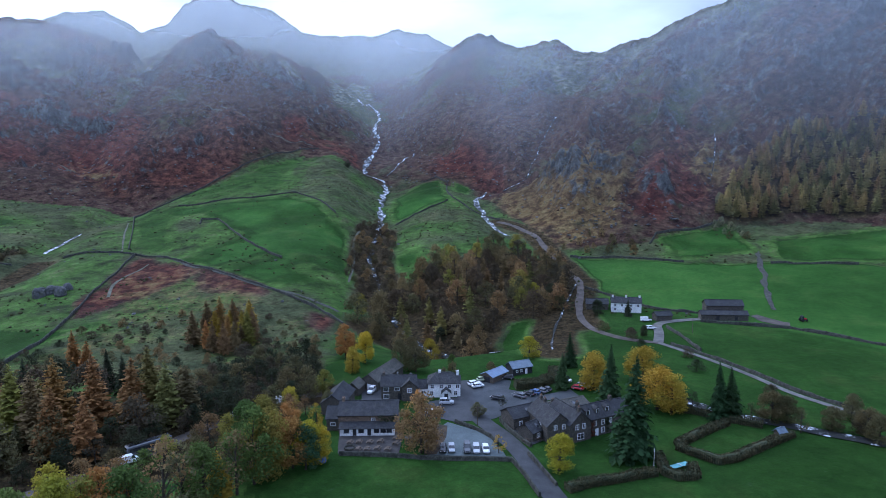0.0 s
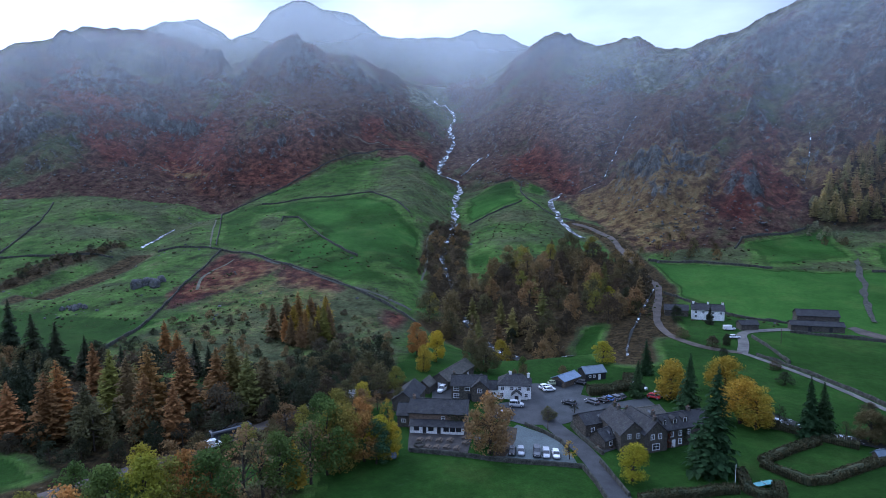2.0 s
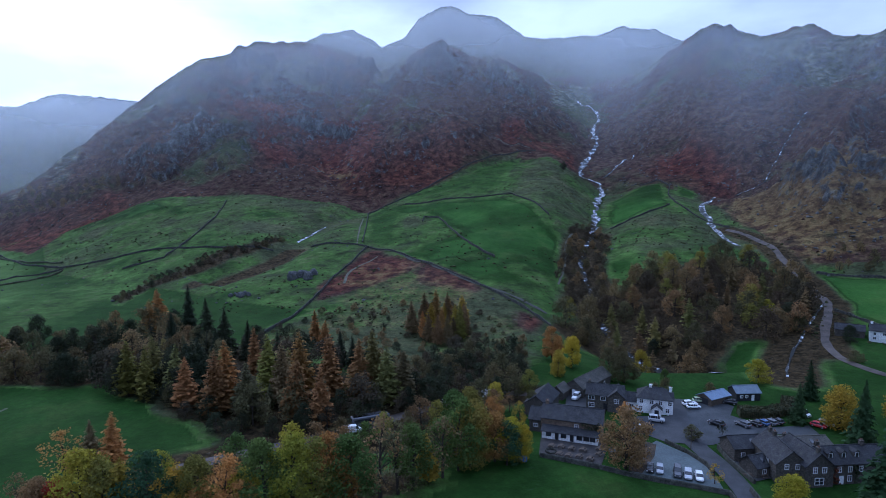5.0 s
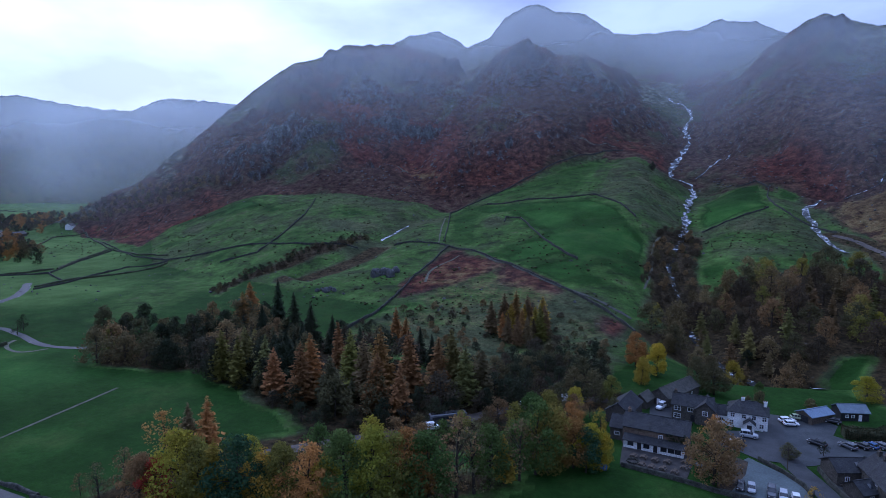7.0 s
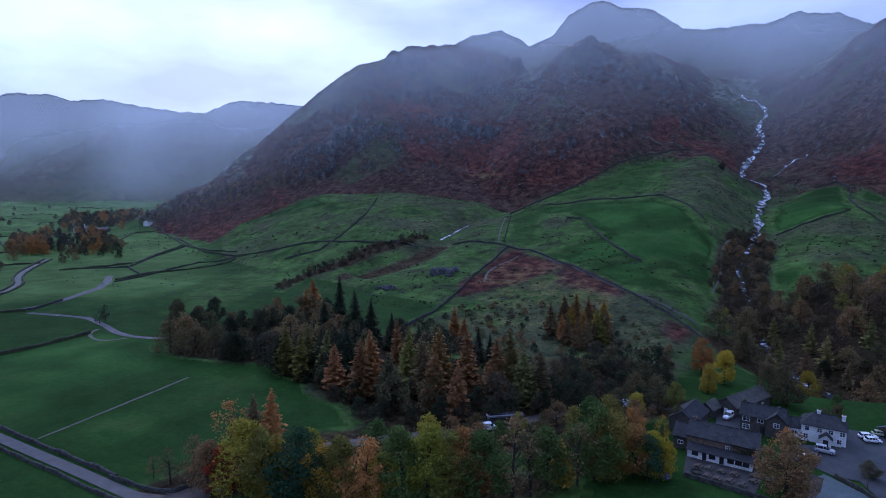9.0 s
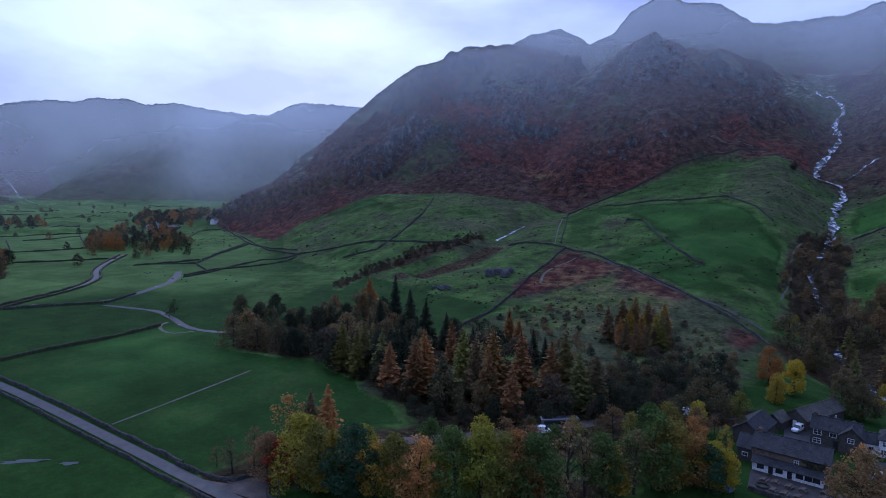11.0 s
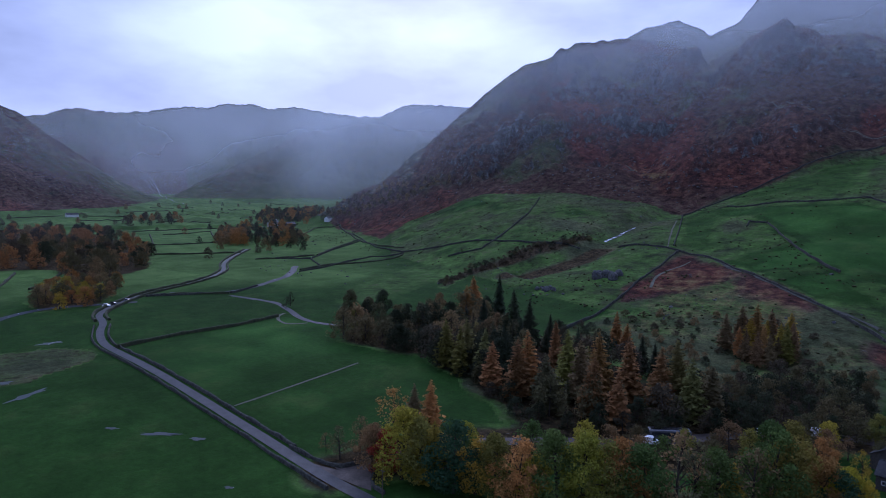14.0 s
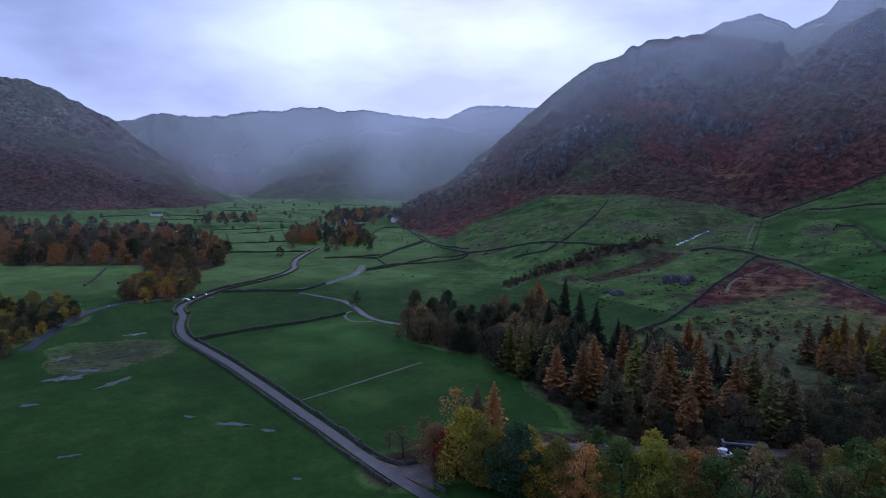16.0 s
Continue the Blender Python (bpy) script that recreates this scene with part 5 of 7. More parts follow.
def leaf_cards(rng, centres, radii, count, size):
    """Many small bent leaves round the given clump centres."""
    per = max(1, count // len(centres))
    c = np.repeat(np.array(centres), per, 0)
    rad = np.repeat(np.array(radii), per)
    n = len(c)
    d = rng.normal(size=(n, 3))
    d /= np.linalg.norm(d, axis=1)[:, None]
    c = c + d * (rad * rng.uniform(0.35, 1.0, n) ** 0.6)[:, None] * [1, 1, 0.75]
    nrm = d + 0.8 * rng.normal(size=(n, 3))
    nrm /= np.linalg.norm(nrm, axis=1)[:, None]
    a = np.cross(nrm, rng.normal(size=(n, 3)))
    a /= np.linalg.norm(a, axis=1)[:, None]
    b = np.cross(nrm, a)
    s = (size * rng.uniform(0.55, 1.3, n))[:, None]
    v = np.stack([c - a * s - b * s * 0.5, c + a * s * 0.2 - b * s, c + a * s + nrm * s * 0.3, c - a * s * 0.1 + b * s * 0.9], 1).reshape(-1, 3)
    f = np.arange(4 * n).reshape(-1, 4)
    return [tuple(p) for p in v], f.tolist()


def broadleaf(seed, spread=0.36, leaves=1500, size=0.30, clumps=46, bare=0.2, height=10.0, tuft=1.0):
    """A round-headed tree 10 m high: trunk, limbs, and a crown of leaf clumps."""
    rng = np.random.default_rng(seed)
    parts, centres, radii = [], [], []
    lean = rng.uniform(-0.4, 0.4, 2)
    top = Vector((lean[0], lean[1], height * 0.72))
    spine = [Vector((0, 0, -0.3)), Vector((lean[0] * 0.2, lean[1] * 0.2, height * 0.25)), Vector((lean[0] * 0.6, lean[1] * 0.6, height * 0.5)), top]
    parts.append(tube(spine, (0.26, 0.19, 0.13, 0.04), 6))
    for k in range(clumps):
        t = 2 * math.pi * rng.random()
        u = rng.uniform(0, 1)
        zc = height * (bare + (0.96 - bare) * u)
        # widest a third of the way up, drawn in at the top, uneven from side to side
        prof = math.sin(math.pi * min(0.97, 0.22 + 0.78 * u ** 0.9)) ** 0.65
        side = 1 + 0.22 * math.sin(2 * t + seed) + 0.15 * math.sin(3 * t + 2 * seed)
        rr = height * spread * prof * side * rng.uniform(0.45, 1.0) ** 0.6
        p = Vector((math.cos(t) * rr + lean[0] * u, math.sin(t) * rr + lean[1] * u, zc))
        centres.append(p)
        radii.append(height * tuft * rng.uniform(0.075, 0.125))
        if k % 3 == 0:
            s = spine[1].lerp(spine[3], 0.75 * u)
            mid = s.lerp(p, 0.5) + Vector((0, 0, 0.3))
            parts.append(tube([s, mid, p], (0.09, 0.05, 0.015), 4))
    return join(parts), leaf_cards(rng, centres, radii, leaves, size)


def conifer(seed, whorls=20, base=0.12, spread=0.19, sparse=0.0, height=10.0, droop=0.22, per=9, steps=4, taper=0.8):
    """A pointed tree 10 m high: straight trunk and whorls of drooping sprays."""
    rng = np.random.default_rng(seed)
    trunk = tube([(0, 0, -0.3), (0.05, 0, height * 0.5), (0, 0.03, height * 0.985)], (0.17, 0.10, 0.012), 5)
    v, f = [], []
    for k in range(whorls):
        u = (k + rng.uniform(-0.3, 0.3)) / whorls
        z0 = height * (base + (0.99 - base) * u)
        reach = height * spread * ((1 - u) ** taper * (0.75 + 0.25 * min(1, u * 6)) + 0.012)
        for s in range(per):
            if rng.random() < sparse:
                continue
            t = 2 * math.pi * (s / per + rng.uniform(-0.06, 0.06)) + k * 0.7
            ln = reach * rng.uniform(0.5, 1.2) * (1 + 0.18 * math.sin(t * 2 + seed) + 0.12 * math.sin(k * 1.7))
            d, w = Vector((math.cos(t), math.sin(t), 0)), Vector((-math.sin(t), math.cos(t), 0))
            zz = z0 + rng.uniform(-0.32, 0.32)
            dip = droop * rng.uniform(0.3, 1.8)
            # three tufts along each branch, each a small ragged fan
            for k2 in range(steps):
                a = 0.05 + 0.70 * k2 / (steps - 1)
                b, width = a + 1.5 / steps, (0.28 - 0.03 * k2 * 4 / steps) * (4 / steps) ** 0.75
                spray = 0.0 if steps == 4 else rng.uniform(-0.22, 0.22) * a
                o = len(v)
                wd = max(ln * width, 0.06) * rng.uniform(0.7, 1.25)
                tilt = rng.uniform(-0.7, 0.7)
                p0 = d * (ln * a) + w * ln * spray + Vector((0, 0, zz - dip * ln * a))
                p1 = d * (ln * (a + b) * 0.5) + w * ln * spray * 1.2
                p2 = d * (ln * b) + w * ln * spray * 1.5 + Vector((0, 0, zz - dip * ln * b * 1.25))
                dz = zz - dip * ln * (a + b) * 0.5
                v += [p0, p1 + w * wd + Vector((0, 0, dz - 0.25 * wd + tilt * wd)), p2, p1 - w * wd + Vector((0, 0, dz - 0.25 * wd - tilt * wd)),
                      p1 + Vector((0, 0, dz - 0.9 * wd))]
                f += [(o, o + 1, o + 2, o + 3), (o, o + 4, o + 2)]
    return trunk, (v, f)


# models, built once and then copied
MODELS = {"b": [], "s": [], "l": [], "c": [], "far_b": [], "far_l": [], "far_c": []}


def model(kind, name, label, data, mat):
    root = tree_root(name, *data, mat, label)
    MODELS[kind].append(root)


for q in range(6):
    model("b", "broadleaf_tree", "broadleaf tree in autumn leaf", broadleaf(11 + q, spread=0.25 + 0.03 * (q % 3), leaves=5200, size=0.145, clumps=64, bare=0.09 + 0.04 * (q % 2), tuft=1.15), leaf_mat)
for q in range(3):
    model("s", "thin_tree", "thinly leaved autumn tree", broadleaf(31 + q, 0.28, 700, 0.18, 40, 0.18), leaf_mat)
for q in range(4):
    model("l", "larch_tree", "larch in autumn needles", conifer(41 + q, 38, 0.10, 0.185, 0.06, droop=0.10, per=13, steps=5, taper=0.68), needle_mat)
for q in range(3):
    model("c", "spruce_tree", "dark green spruce", conifer(51 + q, 46, 0.03, 0.205, 0.02, droop=0.34, per=16, steps=9), needle_mat)
for q in range(4):
    model("far_b", "woodland_tree", "autumn woodland tree", broadleaf(61 + q, 0.36, 1450, 0.25, 44, 0.05, tuft=1.5), leaf_mat)
for q in range(3):
    model("far_l", "woodland_larch", "larch in a hillside wood", conifer(71 + q, 24, 0.10, 0.19, 0.04, droop=0.12, per=10, taper=0.6), needle_mat)
for q in range(2):
    model("far_c", "woodland_spruce", "dark spruce in a wood", conifer(81 + q, 13, 0.05, 0.19, 0.05, per=7), needle_mat)

tree_rng = random.Random(7)
USED = set()
WORD = {"olive": "olive green", "lime": "lime green", "yellow": "bright yellow", "gold": "golden", "orange": "orange", "tan": "tan brown",
        "rust": "rust brown", "red": "dark red", "brown": "brown", "dull": "dull brown green", "green": "still green", "teal": "deep green",
        "dark": "dark green", "spruce": "dark green", "moss": "mossy yellow green", "sage": "grey green", "bare": "bare brown", "straw": "straw yellow", "fawn": "fawn brown"}
KINDS = {"b": "broadleaf tree with a full autumn crown", "s": "thinly leaved tree with bare twigs", "l": "larch with autumn needles", "c": "tall pointed spruce",
         "far_b": "broadleaf tree in an autumn wood", "far_l": "larch in a hillside wood", "far_c": "spruce in a mixed wood"}


def plant(kind, colour, x, y, h, group=""):
    src = tree_rng.choice(MODELS[kind])
    s = h / 10.0
    wide = s * tree_rng.uniform(0.9, 1.15) * (1.25 if kind in ("l", "far_l", "c") else 1.3 if kind == "b" and x > 5 else 1.0)
    m = pose(x, y, ground_z(x, y), tree_rng.uniform(-2, 2), tree_rng.uniform(-2, 2), tree_rng.uniform(0, 360))
    if src in USED:
        ob = copy_thing(src, m)
    else:
        ob = src
        USED.add(src)
        ob.matrix_basis = m
    ob.scale = (wide, wide, s)
    base = LEAF[colour]
    j = tree_rng.uniform(0.82, 1.2)
    for ch in ob.children:
        if ch.name.startswith("crown"):
            ch.color = (base[0] * j * tree_rng.uniform(0.9, 1.12), base[1] * j, base[2] * j, 1)
    tagged(ob, f"{WORD[colour]} {KINDS[kind]}", "tree", group)
    return ob


for key, rows in TREES.items():
    kind, colour = key.split("_")
    for x, y, h in rows:
        plant(kind, colour, x, y, h * {"l": 1.22, "c": 1.0, "b": 1.02 if x < -40 and y < 150 else 1.0}.get(kind, 1.0), {"b": "trees round the inn", "s": "trees round the inn", "l": "larches by the lane", "c": "spruces"}[kind])

for kind, colour, x, y, h in (("b", "dull", -13.6, 251.3, 10), ("b", "olive", -39.1, 187.5, 8), ("b", "brown", -31.8, 269.1, 9), ("s", "tan", -7.9, 163.8, 10), ("b", "dark", -1.9, 275.2, 8), ("b", "green", 2.6, 212.7, 5), ("b", "tan", -41.8, 153.6, 11)):
    plant(kind, colour, x, y, h, "trees round the inn")


def wood(outline, gap, mix_of, low, high, group, seed, keep=1.0, joined=""):
    """Trees spread unevenly over an outline; joined: far off, as one mass."""
    rng = random.Random(seed)
    xs, ys = [p[0] for p in outline], [p[1] for p in outline]
    placed, mass = [], []
    for _ in range(int(6 * (max(xs) - min(xs)) * (max(ys) - min(ys)) / gap ** 2)):
        x, y = rng.uniform(min(xs), max(xs)), rng.uniform(min(ys), max(ys))
        if not inside(np.array([x]), np.array([y]), outline)[0]:
            continue
        if any((x - a) ** 2 + (y - b) ** 2 < (gap * rng.uniform(0.7, 1.3)) ** 2 for a, b in placed) or rng.random() > keep:
            continue
        placed.append((x, y))
        kind, colour = rng.choice(mix_of)
        if joined:
            mass.append((kind, colour, x, y, rng.uniform(low, high), rng.uniform(0, 6.28)))
        else:
            plant(kind, colour, x, y, rng.uniform(low, high), group)
    for colour in sorted({q[1] for q in mass}):
        vs, fs, o = [], [], 0
        for kind, c, x, y, h, t in mass:
            if c != colour:
                continue
            for ch in rng.choice(MODELS[kind]).children:
                n = len(ch.data.vertices)
                v = np.empty(n * 3)
                ch.data.vertices.foreach_get("co", v)
                v = v.reshape(-1, 3) * h / 10 * np.array((1.6, 1.6, 1.0) if h < 6 else (1.0, 1.0, 1.0))
                v = np.c_[v[:, 0] * math.cos(t) - v[:, 1] * math.sin(t) + x, v[:, 0] * math.sin(t) + v[:, 1] * math.cos(t) + y, v[:, 2] + ground_z(x, y)]
                vs.append(v)
                fs += [[i + o for i in p.vertices] for p in ch.data.polygons]
                o += n
        ob = mesh_object("far_wood", np.vstack(vs), fs, leaf_mat)
        base = LEAF[colour]
        ob.color = (*base, 1)
        tagged(ob, f"{WORD[colour]} trees of {joined}", "wood", kind="stuff")


wood(LARCH_WOOD, 8.5, [("far_b", "dark"), ("far_b", "dull"), ("far_b", "dark"), ("far_l", "dull"), ("far_b", "bare"), ("far_l", "moss")], 8, 14, "trees of the larch wood", 1)
wood(DARK_WOOD, 5.6, [("far_b", "bare"), ("far_b", "dark"), ("far_b", "dark"), ("far_b", "dull")], 6, 10, "bare wood above the lane", 2)
wood(WEST_WOOD, 8.5, [("far_b", "dark"), ("far_b", "dull"), ("far_c", "dark"), ("far_b", "dull"), ("far_b", "brown")], 9, 14, "trees of the west wood", 3)
wood(GHYLL_WOOD, 9.0, [("far_b", "brown"), ("far_b", "dull"), ("far_b", "brown"), ("far_b", "olive"), ("far_b", "bare"), ("far_l", "brown"), ("far_b", "dull"), ("far_l", "moss"), ("far_b", "bare")], 9, 15, "trees of the ghyll wood", 4)
wood(GHYLL_BANK, 6.0, [("far_b", "bare"), ("far_b", "brown"), ("far_b", "dull"), ("far_b", "bare")], 2.5, 6.5, "bushes along the ghyll", 20, 0.45, "the bushes along a ghyll")
wood(MID_LARCHES, 5.0, [("l", "brown"), ("l", "tan"), ("l", "orange"), ("l", "gold")], 10, 15, "larches on the bank", 5, 0.35)
wood(PLANTATION, 5.6, [("far_l", "straw"), ("far_l", "fawn"), ("far_l", "straw"), ("far_l", "moss")], 12, 17, "hillside plantation", 6)
wood(VALLEY_WOOD, 14, [("far_b", "rust"), ("far_b", "brown"), ("far_b", "dark"), ("far_b", "dull"), ("far_b", "rust"), ("far_b", "bare"), ("far_b", "dull")], 7, 19, "valley wood", 7, 0.8, "a far wood on the valley floor")
wood(RIVER_WOOD, 7, [("far_b", "olive"), ("far_b", "gold"), ("far_b", "dull"), ("far_b", "dark")], 6, 10, "trees by the river", 8)
wood(RIVER_WOOD_2, 8, [("far_b", "orange"), ("far_b", "dull"), ("far_b", "gold"), ("far_b", "brown")], 8, 12, "trees by the river", 9)
wood(BECK_SCRUB, 3.6, [("far_b", "bare"), ("far_b", "dull"), ("far_b", "dark"), ("far_b", "bare")], 1.2, 4.2, "scrub along the beck", 10, 0.5, "the scrub along a beck")
wood(HOTEL_TREES, 15, [("far_b", "dark"), ("far_b", "dull"), ("far_b", "orange"), ("far_b", "bare")], 9, 14, "trees in the valley", 11, 0.8, "the valley hamlet")
wood(RIVER_CLUMP, 9, [("far_b", "orange"), ("far_b", "brown"), ("far_b", "dull")], 10, 15, "trees by the bend", 21, 1.0, "a clump by the valley road")
wood(HAMLET_EDGE, 14, [("far_b", "dark"), ("far_b", "dull"), ("far_b", "bare"), ("far_b", "brown")], 6, 12, "trees by the hamlet", 22, 0.7, "the meadow edge below the hamlet")
wood(FAR_CLUMP, 16, [("far_b", "dark"), ("far_b", "dull"), ("far_b", "rust"), ("far_b", "bare")], 8, 14, "trees on the valley floor", 23, 0.8, "a clump on the valley floor")
wood(FELL_TREES, 8, [("far_b", "brown"), ("far_b", "bare"), ("far_b", "dull"), ("far_b", "brown")], 4, 8, "trees below the crag", 12, 1.0, "a thin wood below the crag")
wood(TRACK_TREES, 9, [("far_b", "brown"), ("far_b", "dull"), ("far_b", "bare")], 4, 7, "trees by the track", 13, 0.7)
wood(EDGE_TREES, 7, [("far_b", "sage"), ("far_b", "dull")], 4, 7, "trees by the plantation", 14)
wood(BANK_EAST, 16, [("far_b", "bare"), ("far_b", "dull"), ("far_b", "dark"), ("far_b", "bare")], 2.5, 5, "bushes on the bank", 15, 0.6, "the scrub on the bank")
wood(LANE_WOOD, 7, [("far_b", "dark"), ("far_b", "dark"), ("far_b", "dull"), ("far_b", "bare")], 5, 8, "trees above the lane", 16)
wood(BELT, 6.0, [("far_b", "olive"), ("far_b", "brown"), ("far_b", "green"), ("far_b", "dull"), ("far_b", "lime"), ("far_b", "dull")], 6, 9, "trees below the lane", 17)
wood(ROUGH_BANK, 6.5, [("far_b", "dull"), ("far_b", "bare"), ("far_b", "brown"), ("far_b", "dark")], 1.5, 4, "bushes above the larches", 18, 0.3, "the rough bank above the larches")
wood(VALLEY_FLOOR, 70, [("far_b", "dark"), ("far_b", "dull"), ("far_b", "bare"), ("far_b", "brown")], 4, 10, "hedgerow trees", 19, 0.7, "hedgerows in the valley")


# ---------------------------------------------------------------- buildings
def part(name, bm, material, parent, label=""):
    """Links a bmesh as one mesh object under a thing or a part."""
    me = bpy.data.meshes.new(name)
    bm.to_mesh(me)
    bm.free()
    me.materials.append(material)
    ob = new(name, me)
    ob.parent = parent
    if label:
        ob["label"] = label
    return ob


def solid(bm, pts, faces):
    vs = [bm.verts.new(p) for p in pts]
    for f in faces:
        bm.faces.new([vs[i] for i in f])
    return bm


BOX = [(0, 3, 2, 1), (4, 5, 6, 7), (0, 1, 5, 4), (1, 2, 6, 5), (2, 3, 7, 6), (3, 0, 4, 7)]


def box(bm, x0, x1, y0, y1, z0, z1):
    return solid(bm, [(x0, y0, z0), (x1, y0, z0), (x1, y1, z0), (x0, y1, z0), (x0, y0, z1), (x1, y0, z1), (x1, y1, z1), (x0, y1, z1)], BOX)


def slate_material(name, c1, c2):
    """Courses of slates, uneven and lichen-stained, wet."""
    m, nt, b = shader(name, 0.7, 0.2)
    co = nt.nodes.new("ShaderNodeTexCoord")
    br = nt.nodes.new("ShaderNodeTexBrick")
    br.inputs["Scale"].default_value = 2.2
    br.inputs["Color1"].default_value, br.inputs["Color2"].default_value, br.inputs["Mortar"].default_value = (*c1, 1), (*c2, 1), (0.018, 0.019, 0.022, 1)
    br.inputs["Mortar Size"].default_value = 0.03
    nt.links.new(co.outputs["Object"], br.inputs["Vector"])
    col = mix(nt, 1.0, br.outputs["Color"], span(nt, tex_noise(nt, 0.6, 4), 0.3, 0.7, 0.65, 1.35), "MULTIPLY")
    col = mix(nt, span(nt, tex_noise(nt, 1.3, 4), 0.55, 0.75, 0, 0.4), col, (0.10, 0.10, 0.07))
    nt.links.new(col, b.inputs["Base Color"])
    bump(nt, b, br.outputs["Fac"], 0.5, 0.03)
    return m


def rubble_material(name, c1, c2):
    """Coursed rubble masonry."""
    m, nt, b = shader(name, 0.9, 0.2)
    co = nt.nodes.new("ShaderNodeTexCoord")
    vo = nt.nodes.new("ShaderNodeTexVoronoi")
    mp = nt.nodes.new("ShaderNodeMapping")
    mp.inputs["Scale"].default_value = (2.0, 2.0, 4.5)
    nt.links.new(co.outputs["Object"], mp.inputs["Vector"])
    nt.links.new(mp.outputs["Vector"], vo.inputs["Vector"])
    col = ramp(nt, vo.outputs["Color"], (0.1, c1), (0.9, c2))
    col = mix(nt, 1.0, col, span(nt, tex_noise(nt, 1.5, 4), 0.3, 0.7, 0.7, 1.3), "MULTIPLY")
    col = mix(nt, span(nt, vo.outputs["Distance"], 0.5, 0.7, 0, 0.7), col, (0.03, 0.03, 0.028))
    nt.links.new(col, b.inputs["Base Color"])
    bump(nt, b, vo.outputs["Distance"], 0.6, 0.06)
    return m


slate = slate_material("slate_roof", (0.020, 0.021, 0.023), (0.052, 0.053, 0.056))
slate_pale = slate_material("mossy_slate", (0.060, 0.058, 0.048), (0.105, 0.098, 0.080))
rubble = rubble_material("grey_rubble", (0.034, 0.031, 0.027), (0.150, 0.134, 0.112))
rubble_brown = rubble_material("brown_rubble", (0.11, 0.078, 0.056), (0.30, 0.225, 0.165))
whitewash = mottled("whitewash", (0.62, 0.63, 0.62), (0.80, 0.81, 0.80), 0.5, 0.85, 8)
white_paint = mottled("white_paint", (0.70, 0.71, 0.72), (0.80, 0.81, 0.82), 2.0, 0.5, 8)
black_timber = mottled("black_timber", (0.012, 0.013, 0.015), (0.030, 0.032, 0.036), 1.5, 0.8, 8)
blue_metal = mottled("blue_sheet_roof", (0.10, 0.15, 0.22), (0.16, 0.22, 0.31), 0.6, 0.4, 8, 0.5)
grey_metal = mottled("grey_sheet_roof", (0.07, 0.10, 0.13), (0.11, 0.15, 0.19), 0.6, 0.4, 8, 0.5)
timber = mottled("weathered_timber", (0.055, 0.042, 0.032), (0.12, 0.095, 0.07), 2.5, 0.85, 6)
ivy_mat = mottled("ivy", (0.014, 0.026, 0.010), (0.045, 0.055, 0.020), 1.4, 0.85, 5, relief=0.2)
creeper_mat = mottled("red_creeper", (0.075, 0.022, 0.012), (0.15, 0.05, 0.02), 1.4, 0.85, 5, relief=0.2)
lead = mottled("chimney_pot", (0.12, 0.07, 0.05), (0.20, 0.12, 0.08), 3, 0.8, 4)


def glass_material():
    m, nt, b = shader("window_glass", 0.06, 0.6)
    nt.links.new(ramp(nt, tex_noise(nt, 0.7, 2), (0.3, (0.012, 0.014, 0.017)), (0.7, (0.045, 0.05, 0.055))), b.inputs["Base Color"])
    return m


glass = glass_material()


def window(parent, side, u, z, w, h, half_l, half_d, bars=True):
    """A framed window set on a wall: side f, b, l or r; u along it."""
    bm = bmesh.new()
    t, d = 0.12, 0.08
    box(bm, -w / 2, w / 2, -d, 0.04, -t, 0)
    box(bm, -w / 2, w / 2, -d, 0.04, h - t, h)
    box(bm, -w / 2, -w / 2 + t, -d, 0.04, 0, h - t)
    box(bm, w / 2 - t, w / 2, -d, 0.04, 0, h - t)
    if bars:
        box(bm, -0.04, 0.04, -d * 0.8, 0.04, 0, h - t)
        if h > 1.1:
            box(bm, -w / 2 + t, -0.04, -d * 0.7, 0.04, h * 0.5 - 0.035, h * 0.5 + 0.035)
            box(bm, 0.04, w / 2 - t, -d * 0.7, 0.04, h * 0.5 - 0.035, h * 0.5 + 0.035)
    ob = part("window", bm, white_paint, parent)
    place = {"f": (u, -half_d, z, 0), "b": (u, half_d, z, 180), "l": (-half_l, u, z, -90), "r": (half_l, u, z, 90)}[side]
    ob.matrix_basis = pose(place[0], place[1], place[2], 0, 0, place[3])
    bm = bmesh.new()
    box(bm, -w / 2 + t, w / 2 - t, -0.03, 0.02, 0.0, h - t)
    part("pane", bm, glass, ob)
    return ob


